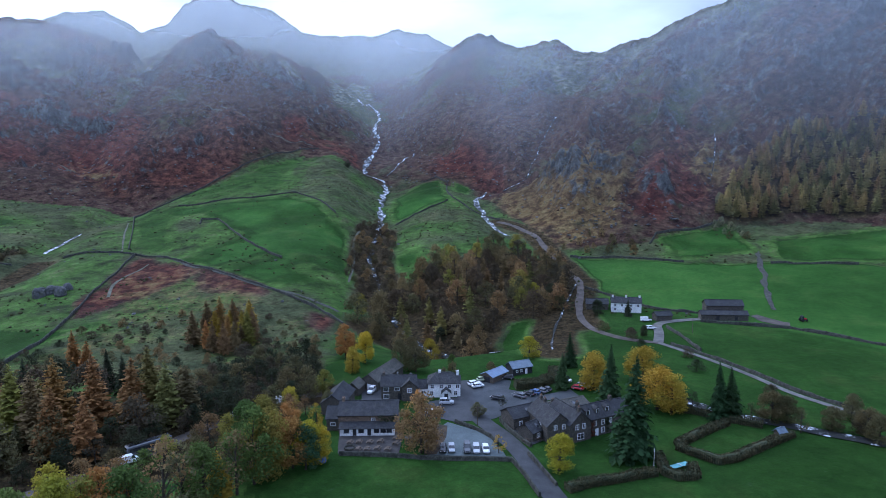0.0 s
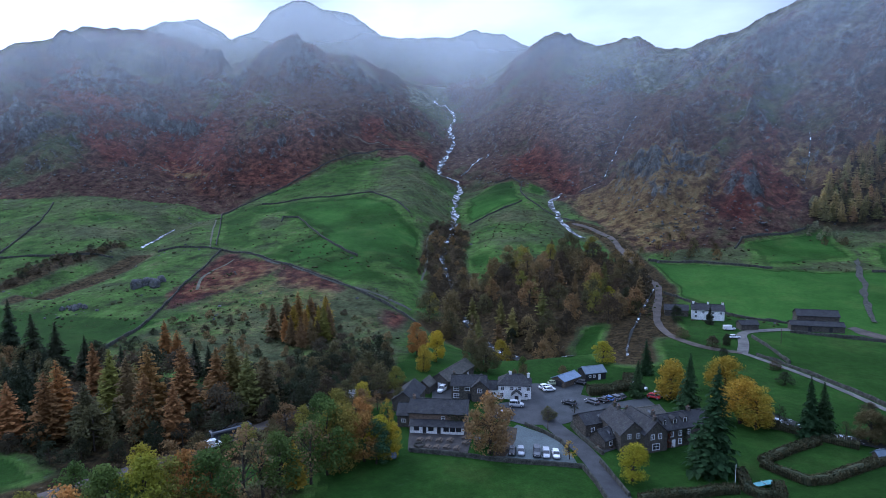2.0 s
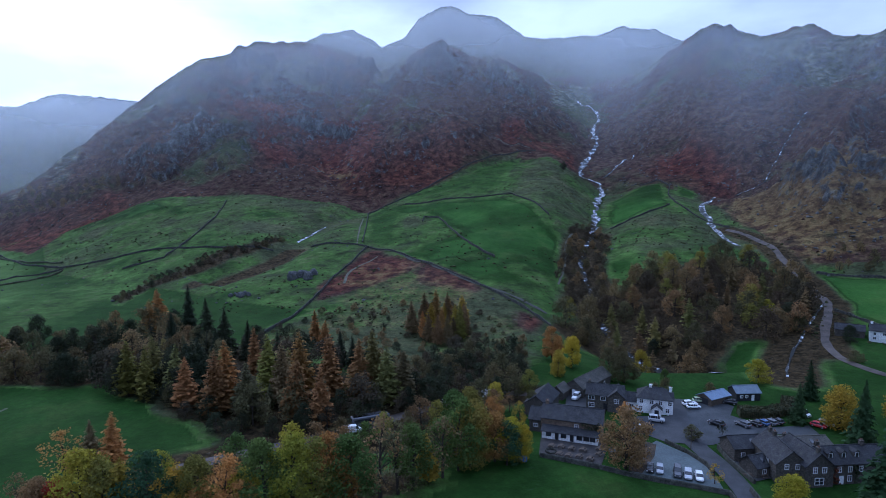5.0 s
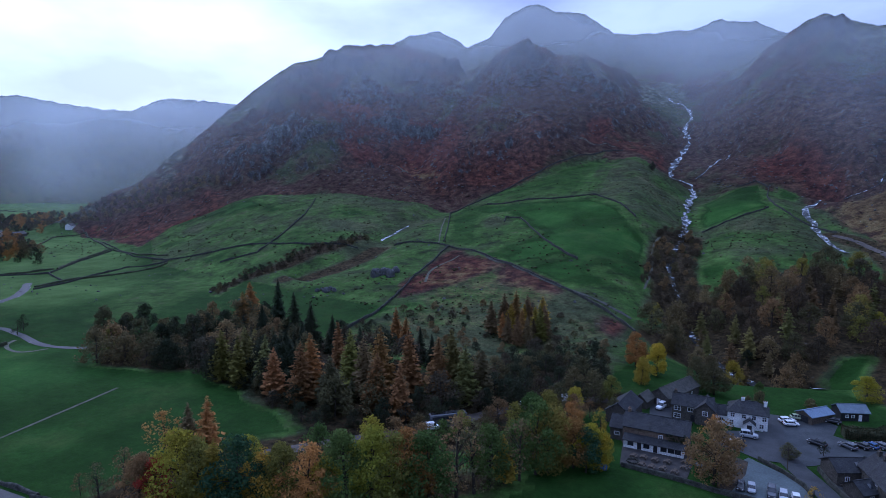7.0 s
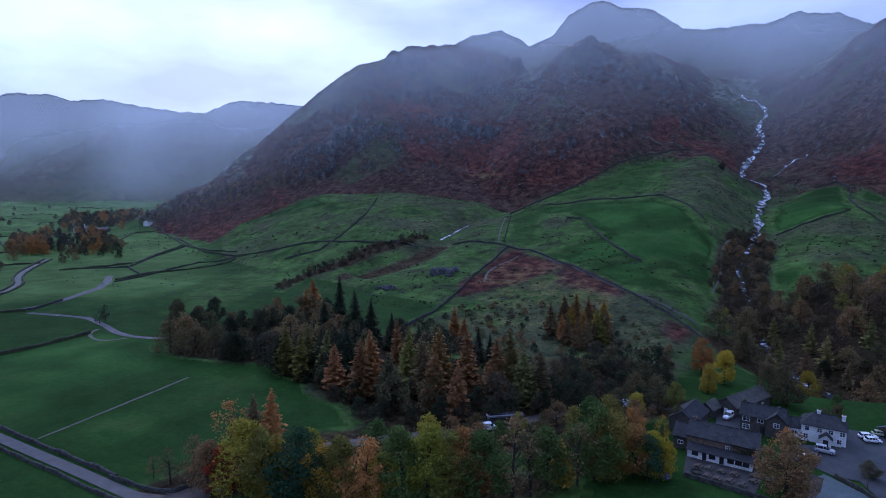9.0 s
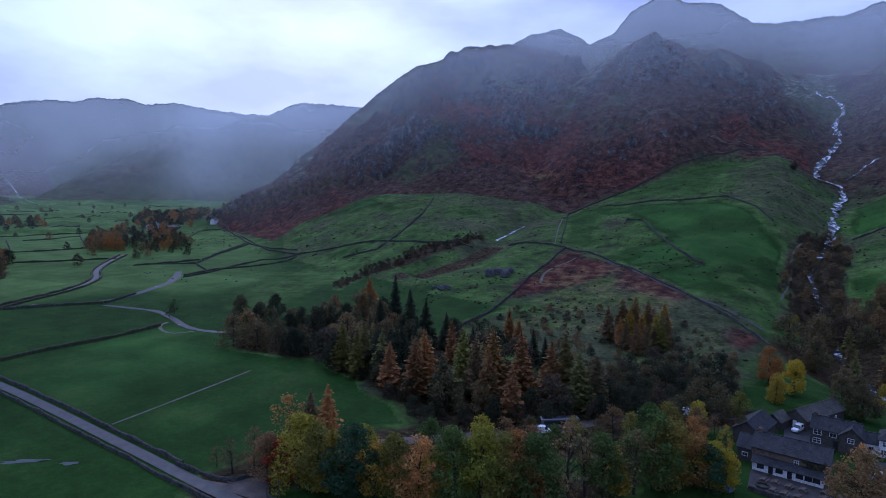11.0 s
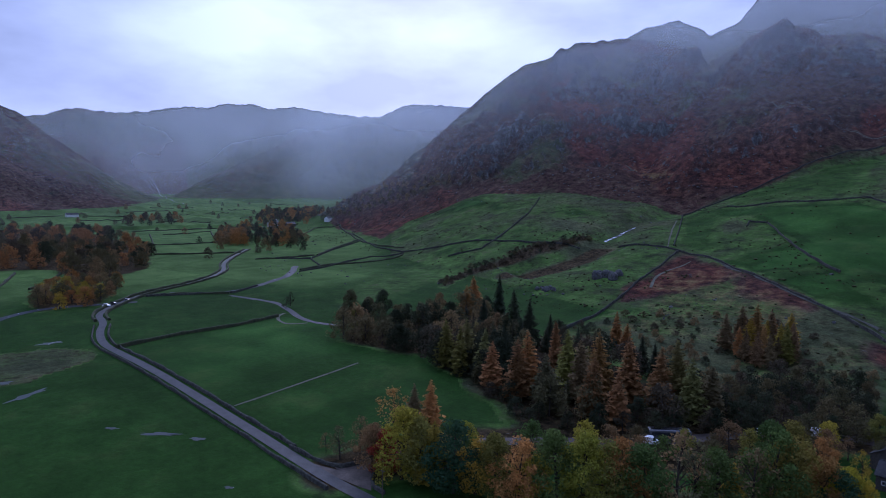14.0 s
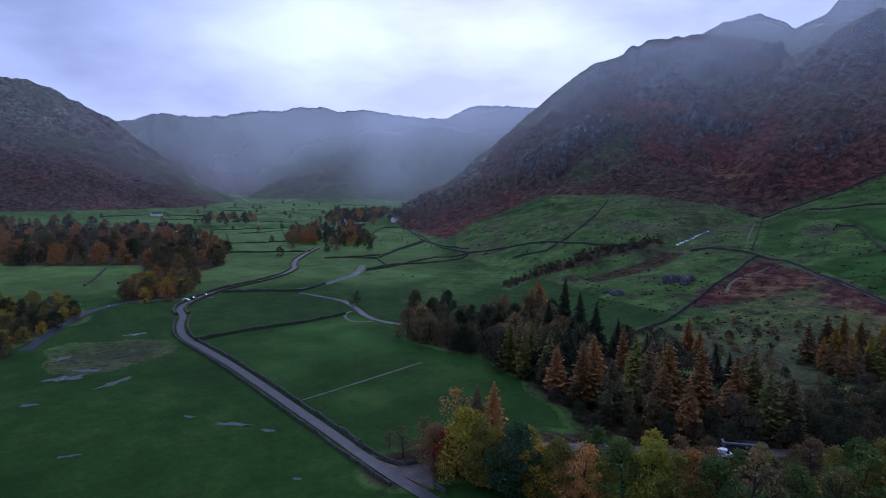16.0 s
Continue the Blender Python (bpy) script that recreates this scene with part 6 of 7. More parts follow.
def house(name, label, x, y, yaw, length, depth, eave, ridge, wall_mat, roof_mat, windows=(), chimneys=(), doors=(), hip=0.0, over=0.35, skylights=(),
          stack_mat=None, base=None, group="", category="house"):
    """A gabled or hipped house; its front faces its own -y."""
    root = new(name)
    root.matrix_basis = pose(x, y, (ground_z(x, y) if base is None else base) + 0.05, 0, 0, yaw)
    tagged(root, label, category, group)
    a, d = length / 2, depth / 2
    bm = bmesh.new()
    low = -1.2
    if hip:
        solid(bm, [(-a, -d, low), (a, -d, low), (a, d, low), (-a, d, low), (-a, -d, eave), (a, -d, eave), (a, d, eave), (-a, d, eave)], BOX)
    else:
        solid(bm, [(-a, -d, low), (a, -d, low), (a, d, low), (-a, d, low), (-a, -d, eave), (a, -d, eave), (a, d, eave), (-a, d, eave),
                   (-a, 0, ridge - 0.12), (a, 0, ridge - 0.12)],
              [(0, 3, 2, 1), (0, 1, 5, 4), (2, 3, 7, 6), (1, 2, 6, 9, 5), (3, 0, 4, 8, 7), (4, 5, 9, 8), (6, 7, 8, 9)])
    part("wall", bm, wall_mat, root)
    # two roof slopes with real thickness; slope drawn on past the eaves
    k = (ridge - eave) / d
    h = hip
    for s in (-1, 1):
        bm = bmesh.new()
        e, z = d + over, eave - over * k
        top = [(-a - over, s * e, z), (a + over, s * e, z), (a + over - h, 0, ridge), (-a - over + h, 0, ridge)]
        th = 0.16
        pts = [(px, py, pz) for px, py, pz in top] + [(px, py, pz + th) for px, py, pz in top]
        f = BOX if s < 0 else [q[::-1] for q in BOX]
        part("roof", solid(bm, pts, f), roof_mat, root)
    if h:
        for s in (-1, 1):
            bm = bmesh.new()
            e, z = d + over, eave - over * k
            top = [(s * (a + over), -e, z), (s * (a + over), e, z), (s * (a + over - h), 0, ridge)]
            pts = top + [(px, py, pz + 0.16) for px, py, pz in top]
            part("roof", solid(bm, pts, [(0, 1, 2), (3, 5, 4), (0, 3, 4, 1), (1, 4, 5, 2), (2, 5, 3, 0)]), roof_mat, root)
    bm = bmesh.new()
    box(bm, -a - over + h, a + over - h, -0.14, 0.14, ridge + 0.06, ridge + 0.24)
    part("ridge_tiles", bm, roof_mat, root)
    for u, tall in chimneys:
        bm = bmesh.new()
        box(bm, u - 0.42, u + 0.42, -0.35, 0.35, ridge - 0.9, ridge + tall)
        box(bm, u - 0.50, u + 0.50, -0.43, 0.43, ridge + tall, ridge + tall + 0.14)
        st = part("chimney", bm, stack_mat or wall_mat, root)
        for o in (-0.2, 0.2):
            bm = bmesh.new()
            bmesh.ops.create_cone(bm, cap_ends=True, segments=8, radius1=0.13, radius2=0.10, depth=0.42, matrix=Matrix.Translation((u + o, 0, ridge + tall + 0.34)))
            part("chimney_pot", bm, lead, st)
    for side, u, z, w, hh in windows:
        window(root, side, u, z, w, hh, a, d)
    for side, u, w, hh, mat in doors:
        bm = bmesh.new()
        box(bm, -w / 2, w / 2, -0.06, 0.05, 0, hh)
        ob = part("door", bm, mat, root)
        place = {"f": (u, -d, 0), "b": (u, d, 180), "l": (-a, u, -90), "r": (a, u, 90)}[side]
        ob.matrix_basis = pose(place[0], place[1], 0.0, 0, 0, place[2])
    for s, u, v in skylights:
        bm = bmesh.new()
        yy, zz = s * d * v, ridge - k * d * v
        box(bm, u - 0.45, u + 0.45, -0.6, 0.6, 0.17, 0.26)
        ob = part("skylight", bm, glass, root)
        ob.matrix_basis = pose(0, yy, zz, -s * math.degrees(math.atan(k)), 0, 0)
    return root


def growth(name, parent, mat, x0, x1, y, z0, z1, seed):
    """A climbing plant: an uneven mat of leaf clumps over a wall."""
    rng = np.random.default_rng(seed)
    n = int((x1 - x0) * (z1 - z0) * 4) + 8
    c = np.c_[rng.uniform(x0, x1, n), np.full(n, y) + rng.uniform(-0.15, 0.05, n), rng.uniform(z0, z1, n)]
    v, f = leaf_cards(rng, c, np.full(n, 0.4), n * 9, 0.16)
    return mesh_object(name, v, f, mat, parent)


def dormer(root, u, half_d, eave, ridge, wall_mat):
    """A gabled dormer on the front slope."""
    k = (ridge - eave) / half_d
    y0, y1 = -half_d * 0.72, -half_d * 0.12
    zb, zt = eave + k * (half_d + y0) + 0.05, eave + k * (half_d + y1)
    bm = bmesh.new()
    w = 0.62
    solid(bm, [(u - w, y0, zb), (u + w, y0, zb), (u + w, y0, zt - 0.25), (u, y0, zt + 0.3), (u - w, y0, zt - 0.25),
               (u - w, y1, zb), (u + w, y1, zb), (u + w, y1, zt - 0.25), (u, y1, zt + 0.3), (u - w, y1, zt - 0.25)],
          [(0, 1, 2, 3, 4), (5, 9, 8, 7, 6), (0, 5, 6, 1), (1, 6, 7, 2), (4, 9, 5, 0), (2, 7, 8, 3), (3, 8, 9, 4)])
    ob = part("dormer", bm, wall_mat, root)
    for s in (-1, 1):
        bm = bmesh.new()
        a = [(u + s * (w + 0.15), y0 - 0.2, zt - 0.36), (u, y0 - 0.2, zt + 0.34), (u, y1, zt + 0.34), (u + s * (w + 0.15), y1, zt - 0.36)]
        part("dormer_roof", solid(bm, a + [(p, q, r + 0.1) for p, q, r in a], BOX), slate, ob)
    bm = bmesh.new()
    box(bm, u - 0.38, u + 0.38, y0 - 0.05, y0 + 0.03, zb + 0.25, zt - 0.25)
    part("pane", bm, glass, ob)
    bm = bmesh.new()
    for p, q in ((u - 0.47, u - 0.38), (u + 0.38, u + 0.47)):
        box(bm, p, q, y0 - 0.06, y0 + 0.03, zb + 0.2, zt - 0.2)
    box(bm, u - 0.38, u + 0.38, y0 - 0.06, y0 + 0.03, zt - 0.25, zt - 0.2)
    part("window_frame", bm, white_paint, ob)


# the pub in a long barn, with its glazed lean-to
barn = house("pub_barn", "long brown stone barn pub with slate roof and white lean-to front", -21.3, 162.6, 0, 16.2, 8.6, 4.9, 7.4, rubble_brown, slate,
             [("f", 1.5, 2.9, 1.1, 1.2)], chimneys=[(-7.2, 0.8)], category="pub")
bm = bmesh.new()
solid(bm, [(-7.4, -6.6, 0), (7.4, -6.6, 0), (7.4, -4.3, 0), (-7.4, -4.3, 0), (-7.4, -6.6, 2.1), (7.4, -6.6, 2.1), (7.4, -4.3, 2.9), (-7.4, -4.3, 2.9)], BOX)
part("lean_to", bm, whitewash, barn, "white rendered lean-to wall")
bm = bmesh.new()
top = [(-7.7, -7.0, 2.0), (7.7, -7.0, 2.0), (7.7, -4.25, 3.05), (-7.7, -4.25, 3.05)]
part("lean_to_roof", solid(bm, top + [(p, q, r + 0.14) for p, q, r in top], BOX), slate, barn)
for k, u in enumerate((-5.6, -3.4, -1.6, 0.6, 2.6, 4.4, 6.0)):
    bm = bmesh.new()
    wide = 0.5 if k in (1, 3) else 0.75
    box(bm, u - wide, u + wide, -6.66, -6.5, 0.1 if k in (1, 3) else 0.75, 1.85)
    part("pane" if k not in (1, 3) else "door", bm, glass if k not in (1, 3) else black_timber, barn)
growth("ivy", barn, ivy_mat, 3.2, 8.1, -4.4, 2.4, 5.0, 3)
house("pub_wing", "low stone wing at the end of the barn pub", -31.2, 163.4, 0, 3.6, 7.2, 3.4, 5.6, rubble, slate, [("f", 0.0, 1.4, 1.4, 0.9)], category="pub")

house("stone_barn", "grey stone gabled barn with slate roof", -32.6, 176.5, 84, 12.5, 7.0, 3.5, 6.0, rubble, slate, [("l", 0.6, 1.2, 0.9, 0.8)], doors=[("f", 1.0, 1.6, 2.1, black_timber)], category="barn")
house("stone_shed", "small stone outbuilding with pale slate roof", -29.0, 188.5, 75, 5.5, 4.2, 2.5, 4.2, rubble, slate_pale, category="shed")
house("stone_cottage", "dark stone two-storey house with white sash windows", -14.6, 185.2, 0, 10.8, 6.6, 4.5, 6.9, rubble, slate,
      [("f", -3.9, 2.9, 1.9, 1.3), ("f", -3.9, 0.6, 1.9, 1.3), ("f", -0.4, 3.0, 1.6, 1.1), ("f", 3.6, 2.9, 1.7, 1.3), ("f", 3.2, 0.6, 1.7, 1.3)],
      doors=[("f", 0.3, 1.1, 2.0, black_timber)], chimneys=[(-4.8, 0.7)])
house("cottage_wing", "cross gable wing of a dark stone house", -11.0, 184.2, 90, 7.0, 5.0, 4.5, 6.6, rubble, slate, [("l", 0.0, 2.9, 1.5, 1.2)])
house("long_barn", "long low stone barn with mossy pale slate roof", -21.4, 199.5, 68, 19, 6.6, 2.9, 5.2, rubble, slate_pale,
      [("f", -5, 1.0, 0.9, 0.9), ("f", 0, 1.0, 0.9, 0.9), ("f", 5, 1.0, 0.9, 0.9)], doors=[("l", 0, 1.2, 2.0, white_paint)], category="barn")
pub = house("white_inn", "whitewashed two-storey inn with hipped slate roof", -0.2, 187.6, 0, 10.2, 7.6, 4.5, 6.8, whitewash, slate,
            [("f", -3.8, 2.9, 1.2, 1.2), ("f", -0.9, 2.9, 1.2, 1.2), ("f", 1.6, 2.9, 1.2, 1.2), ("f", 4.2, 2.9, 1.2, 1.2), ("f", 3.6, 0.7, 1.2, 1.3), ("f", -4.0, 0.7, 1.2, 1.3)],
            chimneys=[(-1.4, 0.7), (4.3, 0.4)], doors=[("f", 0.6, 1.1, 2.0, black_timber)], hip=3.0, stack_mat=whitewash, category="inn")
house("white_porch", "small gabled white porch of the inn", 0.4, 182.8, 90, 2.2, 2.6, 2.2, 3.3, whitewash, slate, doors=[("l", 0, 1.2, 1.9, black_timber)], category="porch")
house("inn_wing", "low whitewashed wing of the inn", -8.2, 187.0, 8, 6.5, 5.5, 2.8, 4.6, whitewash, slate, [("f", 1.0, 1.0, 1.2, 1.0)], category="inn")

house("timber_shed", "grey shed with blue sheet-metal roof", 17.0, 199.6, 48, 8.6, 5.2, 2.2, 3.4, timber, blue_metal, doors=[("l", 0, 3.0, 1.9, black_timber)], category="shed")
house("timber_shed", "black boarded shed with grey-blue metal roof", 26.3, 206.0, 22, 7.6, 5.4, 2.5, 4.0, black_timber, grey_metal,
      [("f", -2.2, 1.0, 0.9, 0.8), ("f", -0.6, 1.0, 0.9, 0.8)], doors=[("f", 1.4, 0.9, 1.9, white_paint)], category="shed")

# the hotel, a cluster of ranges
HG = "ranges of the stone hotel"
house("hotel_range", "low slate-roofed range of a stone hotel", 21.6, 163.0, 26, 9.5, 6.6, 3.3, 5.2, rubble, slate, [("f", -2.5, 1.1, 1.1, 1.1), ("f", 1.5, 1.1, 1.1, 1.1)],
      skylights=[(-1, 0.5, 0.5), (-1, 2.2, 0.4)], group=HG, category="hotel")
house("hotel_range", "single-storey terrace range of a stone hotel", 24.0, 154.6, 40, 7.5, 5.2, 2.6, 4.4, rubble, slate, [("f", -1.5, 0.9, 1.2, 1.1)], skylights=[(-1, -1.0, 0.5)], group=HG, category="hotel")
house("hotel_range", "tall gabled stone range of a hotel with stacks", 28.2, 156.5, -74, 12.5, 7.0, 4.6, 7.6, rubble, slate, [("r", 1.2, 3.4, 1.0, 1.2), ("r", -1.2, 3.4, 1.0, 1.2), ("f", 2.0, 3.0, 1.0, 1.2)],
      chimneys=[(-5.0, 1.0), (-2.6, 1.0)], group=HG, category="hotel")
house("hotel_range", "tall gabled stone front range of a hotel", 33.2, 155.6, -66, 11.0, 6.6, 5.0, 7.9, rubble, slate, [("r", 1.1, 3.4, 1.1, 1.3), ("r", -1.1, 3.4, 1.1, 1.3), ("r", 0.0, 0.6, 2.2, 1.6)],
      chimneys=[(4.6, 1.0)], group=HG, category="hotel")
front = house("hotel_range", "long stone hotel front with three dormers and creeper", 40.4, 157.6, 25, 12.5, 7.2, 4.9, 7.5, rubble, slate,
              [("f", -4.6, 0.7, 1.1, 1.4), ("f", -2.2, 2.9, 1.0, 1.3), ("f", 0.4, 0.7, 1.1, 1.4), ("f", 0.4, 2.9, 1.0, 1.3), ("f", 3.0, 2.9, 1.0, 1.3), ("f", 4.8, 0.7, 1.1, 1.4)],
              chimneys=[(-5.4, 1.2), (5.6, 1.0)], doors=[("f", -1.6, 1.1, 2.0, white_paint)], group=HG, category="hotel")
for u in (-3.8, -0.6, 2.6):
    dormer(front, u, 3.6, 4.9, 7.5, rubble)
growth("creeper", front, creeper_mat, -5.6, -2.4, -3.7, 0.3, 4.4, 5)
growth("ivy", front, ivy_mat, 1.2, 2.4, -3.7, 0.2, 4.6, 6)
house("hotel_range", "low rear range of a hotel with a skylight", 34.6, 166.2, 24, 12.0, 7.2, 3.9, 5.3, rubble, slate_pale, skylights=[(-1, 1.5, 0.5), (-1, -1.6, 0.4)], chimneys=[(-4.4, 0.8)], group=HG, category="hotel")
house("hotel_range", "stone end range of a hotel under trees", 47.6, 162.0, 20, 6.5, 7.6, 4.4, 6.8, rubble, slate, [("f", 0.5, 2.8, 1.0, 1.2)], group=HG, category="hotel")

# the farm
house("farmhouse", "long white farmhouse with slate roof", 89.5, 289.5, -13, 14.0, 6.4, 4.4, 6.6, whitewash, slate,
      [("f", -5.2, 2.7, 1.1, 1.1), ("f", -5.2, 0.8, 1.1, 1.1), ("f", -2.0, 2.7, 1.1, 1.1), ("f", 2.2, 2.7, 1.1, 1.1), ("f", 2.2, 0.8, 1.1, 1.1), ("f", 5.4, 2.7, 1.1, 1.1)],
      chimneys=[(-6.3, 0.8), (0.0, 0.8), (6.3, 0.8)], doors=[("f", -0.2, 1.1, 2.0, black_timber)])
house("farm_building", "low stone farm outbuilding with slate roof", 76.6, 294.8, -10, 10.5, 5.5, 2.6, 4.6, rubble, slate, category="barn")
house("farm_building", "small stone shed beside the farm drive", 101.2, 272.5, 8, 7.6, 4.6, 2.4, 3.8, rubble, slate, category="shed")
house("farm_building", "low front range of a stone barn", 129.2, 272.0, -8, 20.5, 5.2, 2.6, 4.0, rubble, slate, doors=[("f", -3.0, 1.4, 2.0, black_timber), ("f", 5.0, 1.2, 2.0, black_timber)], category="barn")
house("farm_building", "long stone field barn with slate roof", 132.2, 279.0, -8, 16.5, 6.6, 4.9, 7.0, rubble, slate, doors=[("f", -3.0, 3.4, 3.0, black_timber)], category="barn")
house("garden_hut", "little grey boarded garden hut", 88.0, 151.0, 20, 2.4, 1.8, 1.8, 2.6, timber, grey_metal, category="shed")
# far down the valley
FG = "houses of the valley hamlet"
house("valley_house", "white valley hotel among trees", -832, 392, -60, 18, 9, 6.0, 9.0, whitewash, slate, chimneys=[(-7, 1.2), (7, 1.2)], group=FG)
house("valley_house", "dark slate-roofed barn beside the valley hotel", -800, 402, -60, 22, 8, 4.0, 7.0, rubble, slate, group=FG)
house("valley_house", "long low white outbuilding in the valley", -790, 378, -55, 26, 6, 2.6, 3.8, whitewash, slate_pale, group=FG)
house("valley_house", "small white cottage below the fell", -768, 447, -60, 11, 7, 4.4, 6.8, whitewash, slate, group=FG)
house("valley_house", "far white farmhouse across the meadows", -1126, 184, -80, 18, 8, 4.5, 7.0, whitewash, slate, group=FG)


# ---------------------------------------------------------------- vehicles
def car_paint(name, c):
    m, nt, b = shader(name, 0.25, 0.6)
    nt.links.new(ramp(nt, tex_noise(nt, 3.0, 3), (0.3, tuple(v * 0.85 for v in c)), (0.7, c)), b.inputs["Base Color"])
    return m


PAINT = {"white": car_paint("white_car_paint", (0.75, 0.77, 0.78)), "black": car_paint("black_car_paint", (0.02, 0.021, 0.024)),
         "silver": car_paint("silver_car_paint", (0.42, 0.44, 0.46)), "red": car_paint("red_car_paint", (0.42, 0.02, 0.025)),
         "blue": car_paint("blue_car_paint", (0.03, 0.08, 0.20)), "green": car_paint("pale_green_car_paint", (0.38, 0.44, 0.28)),
         "grey": car_paint("grey_car_paint", (0.10, 0.105, 0.115))}
rubber = mottled("tyre_rubber", (0.012, 0.012, 0.012), (0.025, 0.025, 0.025), 4, 0.9)
steel = mottled("wheel_rim", (0.35, 0.36, 0.37), (0.5, 0.51, 0.52), 4, 0.35, 6, 0.6)
lamp_mat = mottled("lamp_lens", (0.6, 0.6, 0.6), (0.75, 0.75, 0.72), 4, 0.15, 6, 0.6)
tail_mat = mottled("tail_lens", (0.30, 0.015, 0.012), (0.40, 0.02, 0.015), 4, 0.2, 6, 0.6)


def loft(bm, sections):
    """A shell through rows of points, closed at both ends."""
    rows = [[bm.verts.new(p) for p in s] for s in sections]
    n = len(rows[0])
    for a, b in zip(rows, rows[1:]):
        for k in range(n):
            bm.faces.new((a[k], a[(k + 1) % n], b[(k + 1) % n], b[k]))
    bm.faces.new(rows[0][::-1])
    bm.faces.new(rows[-1])
    bmesh.ops.recalc_face_normals(bm, faces=bm.faces[:])
    return bm


def ring(x, w, z0, z1, r=0.16):
    """A rounded box section across the car at x."""
    return [(x, -w + r, z0), (x, w - r, z0), (x, w, z0 + r), (x, w, z1 - r), (x, w - r, z1), (x, -w + r, z1), (x, -w, z1 - r), (x, -w, z0 + r)]


def car(kind, colour, x, y, yaw, label):
    """kind: hatch, estate, offroad or van; it drives towards its own +x."""
    ln, wd, belt, roof, nose, screen, back = {"hatch": (4.1, 0.86, 0.92, 1.46, 0.80, 0.62, -1.70), "estate": (4.6, 0.90, 0.94, 1.48, 0.82, 0.72, -2.05),
                                              "offroad": (4.5, 0.90, 1.15, 1.92, 1.10, 0.55, -2.15), "van": (5.0, 0.95, 1.15, 2.05, 1.05, 1.35, -2.42)}[kind]
    root = new("parked_car" if kind != "van" else "parked_van")
    root.matrix_basis = pose(x, y, ground_z(x, y) + 0.2, 0, 0, yaw)
    tagged(root, label, "van" if kind == "van" else "car", "parked vehicles")
    h = ln / 2
    bm = bmesh.new()
    loft(bm, [ring(-h, wd * 0.86, 0.38, belt * 0.92), ring(-h + 0.25, wd, 0.24, belt), ring(0.2, wd, 0.22, belt), ring(screen + 0.35, wd, 0.22, belt),
              ring(h - 0.35, wd * 0.97, 0.24, nose), ring(h, wd * 0.80, 0.34, nose * 0.84)])
    part("body", bm, PAINT[colour], root)
    bm = bmesh.new()
    slant = 0.10 if kind in ("offroad", "van") else 0.45
    loft(bm, [ring(back, wd * 0.90, belt - 0.06, belt + 0.02, 0.02), ring(back + 0.12 + slant * 0.3, wd * 0.84, belt - 0.05, roof - 0.08, 0.10),
              ring(screen - 0.55, wd * 0.83, belt - 0.05, roof, 0.10), ring(screen - 0.25, wd * 0.83, belt - 0.05, roof - 0.07, 0.10),
              ring(screen + 0.42, wd * 0.90, belt - 0.06, belt + 0.02, 0.02)])
    part("cabin_glass", bm, glass, root)
    bm = bmesh.new()
    loft(bm, [ring(back + 0.14 + slant * 0.3, wd * 0.80, roof - 0.10, roof - 0.01, 0.04), ring(0, wd * 0.82, roof - 0.05, roof + 0.05, 0.04),
              ring(screen - 0.28, wd * 0.80, roof - 0.10, roof - 0.01, 0.04)])
    part("roof", bm, PAINT[colour], root)
    if kind == "van":
        bm = bmesh.new()
        box(bm, back + 0.02, screen - 0.6, -wd * 0.905, wd * 0.905, belt - 0.1, roof - 0.05)
        part("load_box", bm, PAINT[colour], root)
    else:
        for px in (back + 0.55, -0.35, screen - 0.30):
            bm = bmesh.new()
            box(bm, px - 0.05, px + 0.05, -wd * 0.89, wd * 0.89, belt - 0.02, roof - 0.06)
            part("pillar", bm, PAINT[colour], root)
    rad = 0.32 if kind in ("hatch", "estate") else 0.39
    for sx in (-h + 0.78, h - 0.82):
        for sy in (-1, 1):
            bm = bmesh.new()
            bmesh.ops.create_cone(bm, cap_ends=True, segments=14, radius1=rad, radius2=rad, depth=0.22)
            w = part("wheel", bm, rubber, root)
            w.matrix_basis = pose(sx, sy * (wd - 0.06), rad, 90, 0, 0)
            bm = bmesh.new()
            bmesh.ops.create_cone(bm, cap_ends=True, segments=10, radius1=rad * 0.6, radius2=rad * 0.55, depth=0.25)
            part("rim", bm, steel, w)
    for sy in (-1, 1):
        bm = bmesh.new()
        box(bm, h - 0.10, h + 0.01, sy * wd * 0.60 - 0.16, sy * wd * 0.60 + 0.16, 0.58, 0.74)
        part("headlight", bm, lamp_mat, root)
        bm = bmesh.new()
        box(bm, -h - 0.01, -h + 0.10, sy * wd * 0.66 - 0.10, sy * wd * 0.66 + 0.10, 0.62, 0.84)
        part("tail_light", bm, tail_mat, root)
    return root


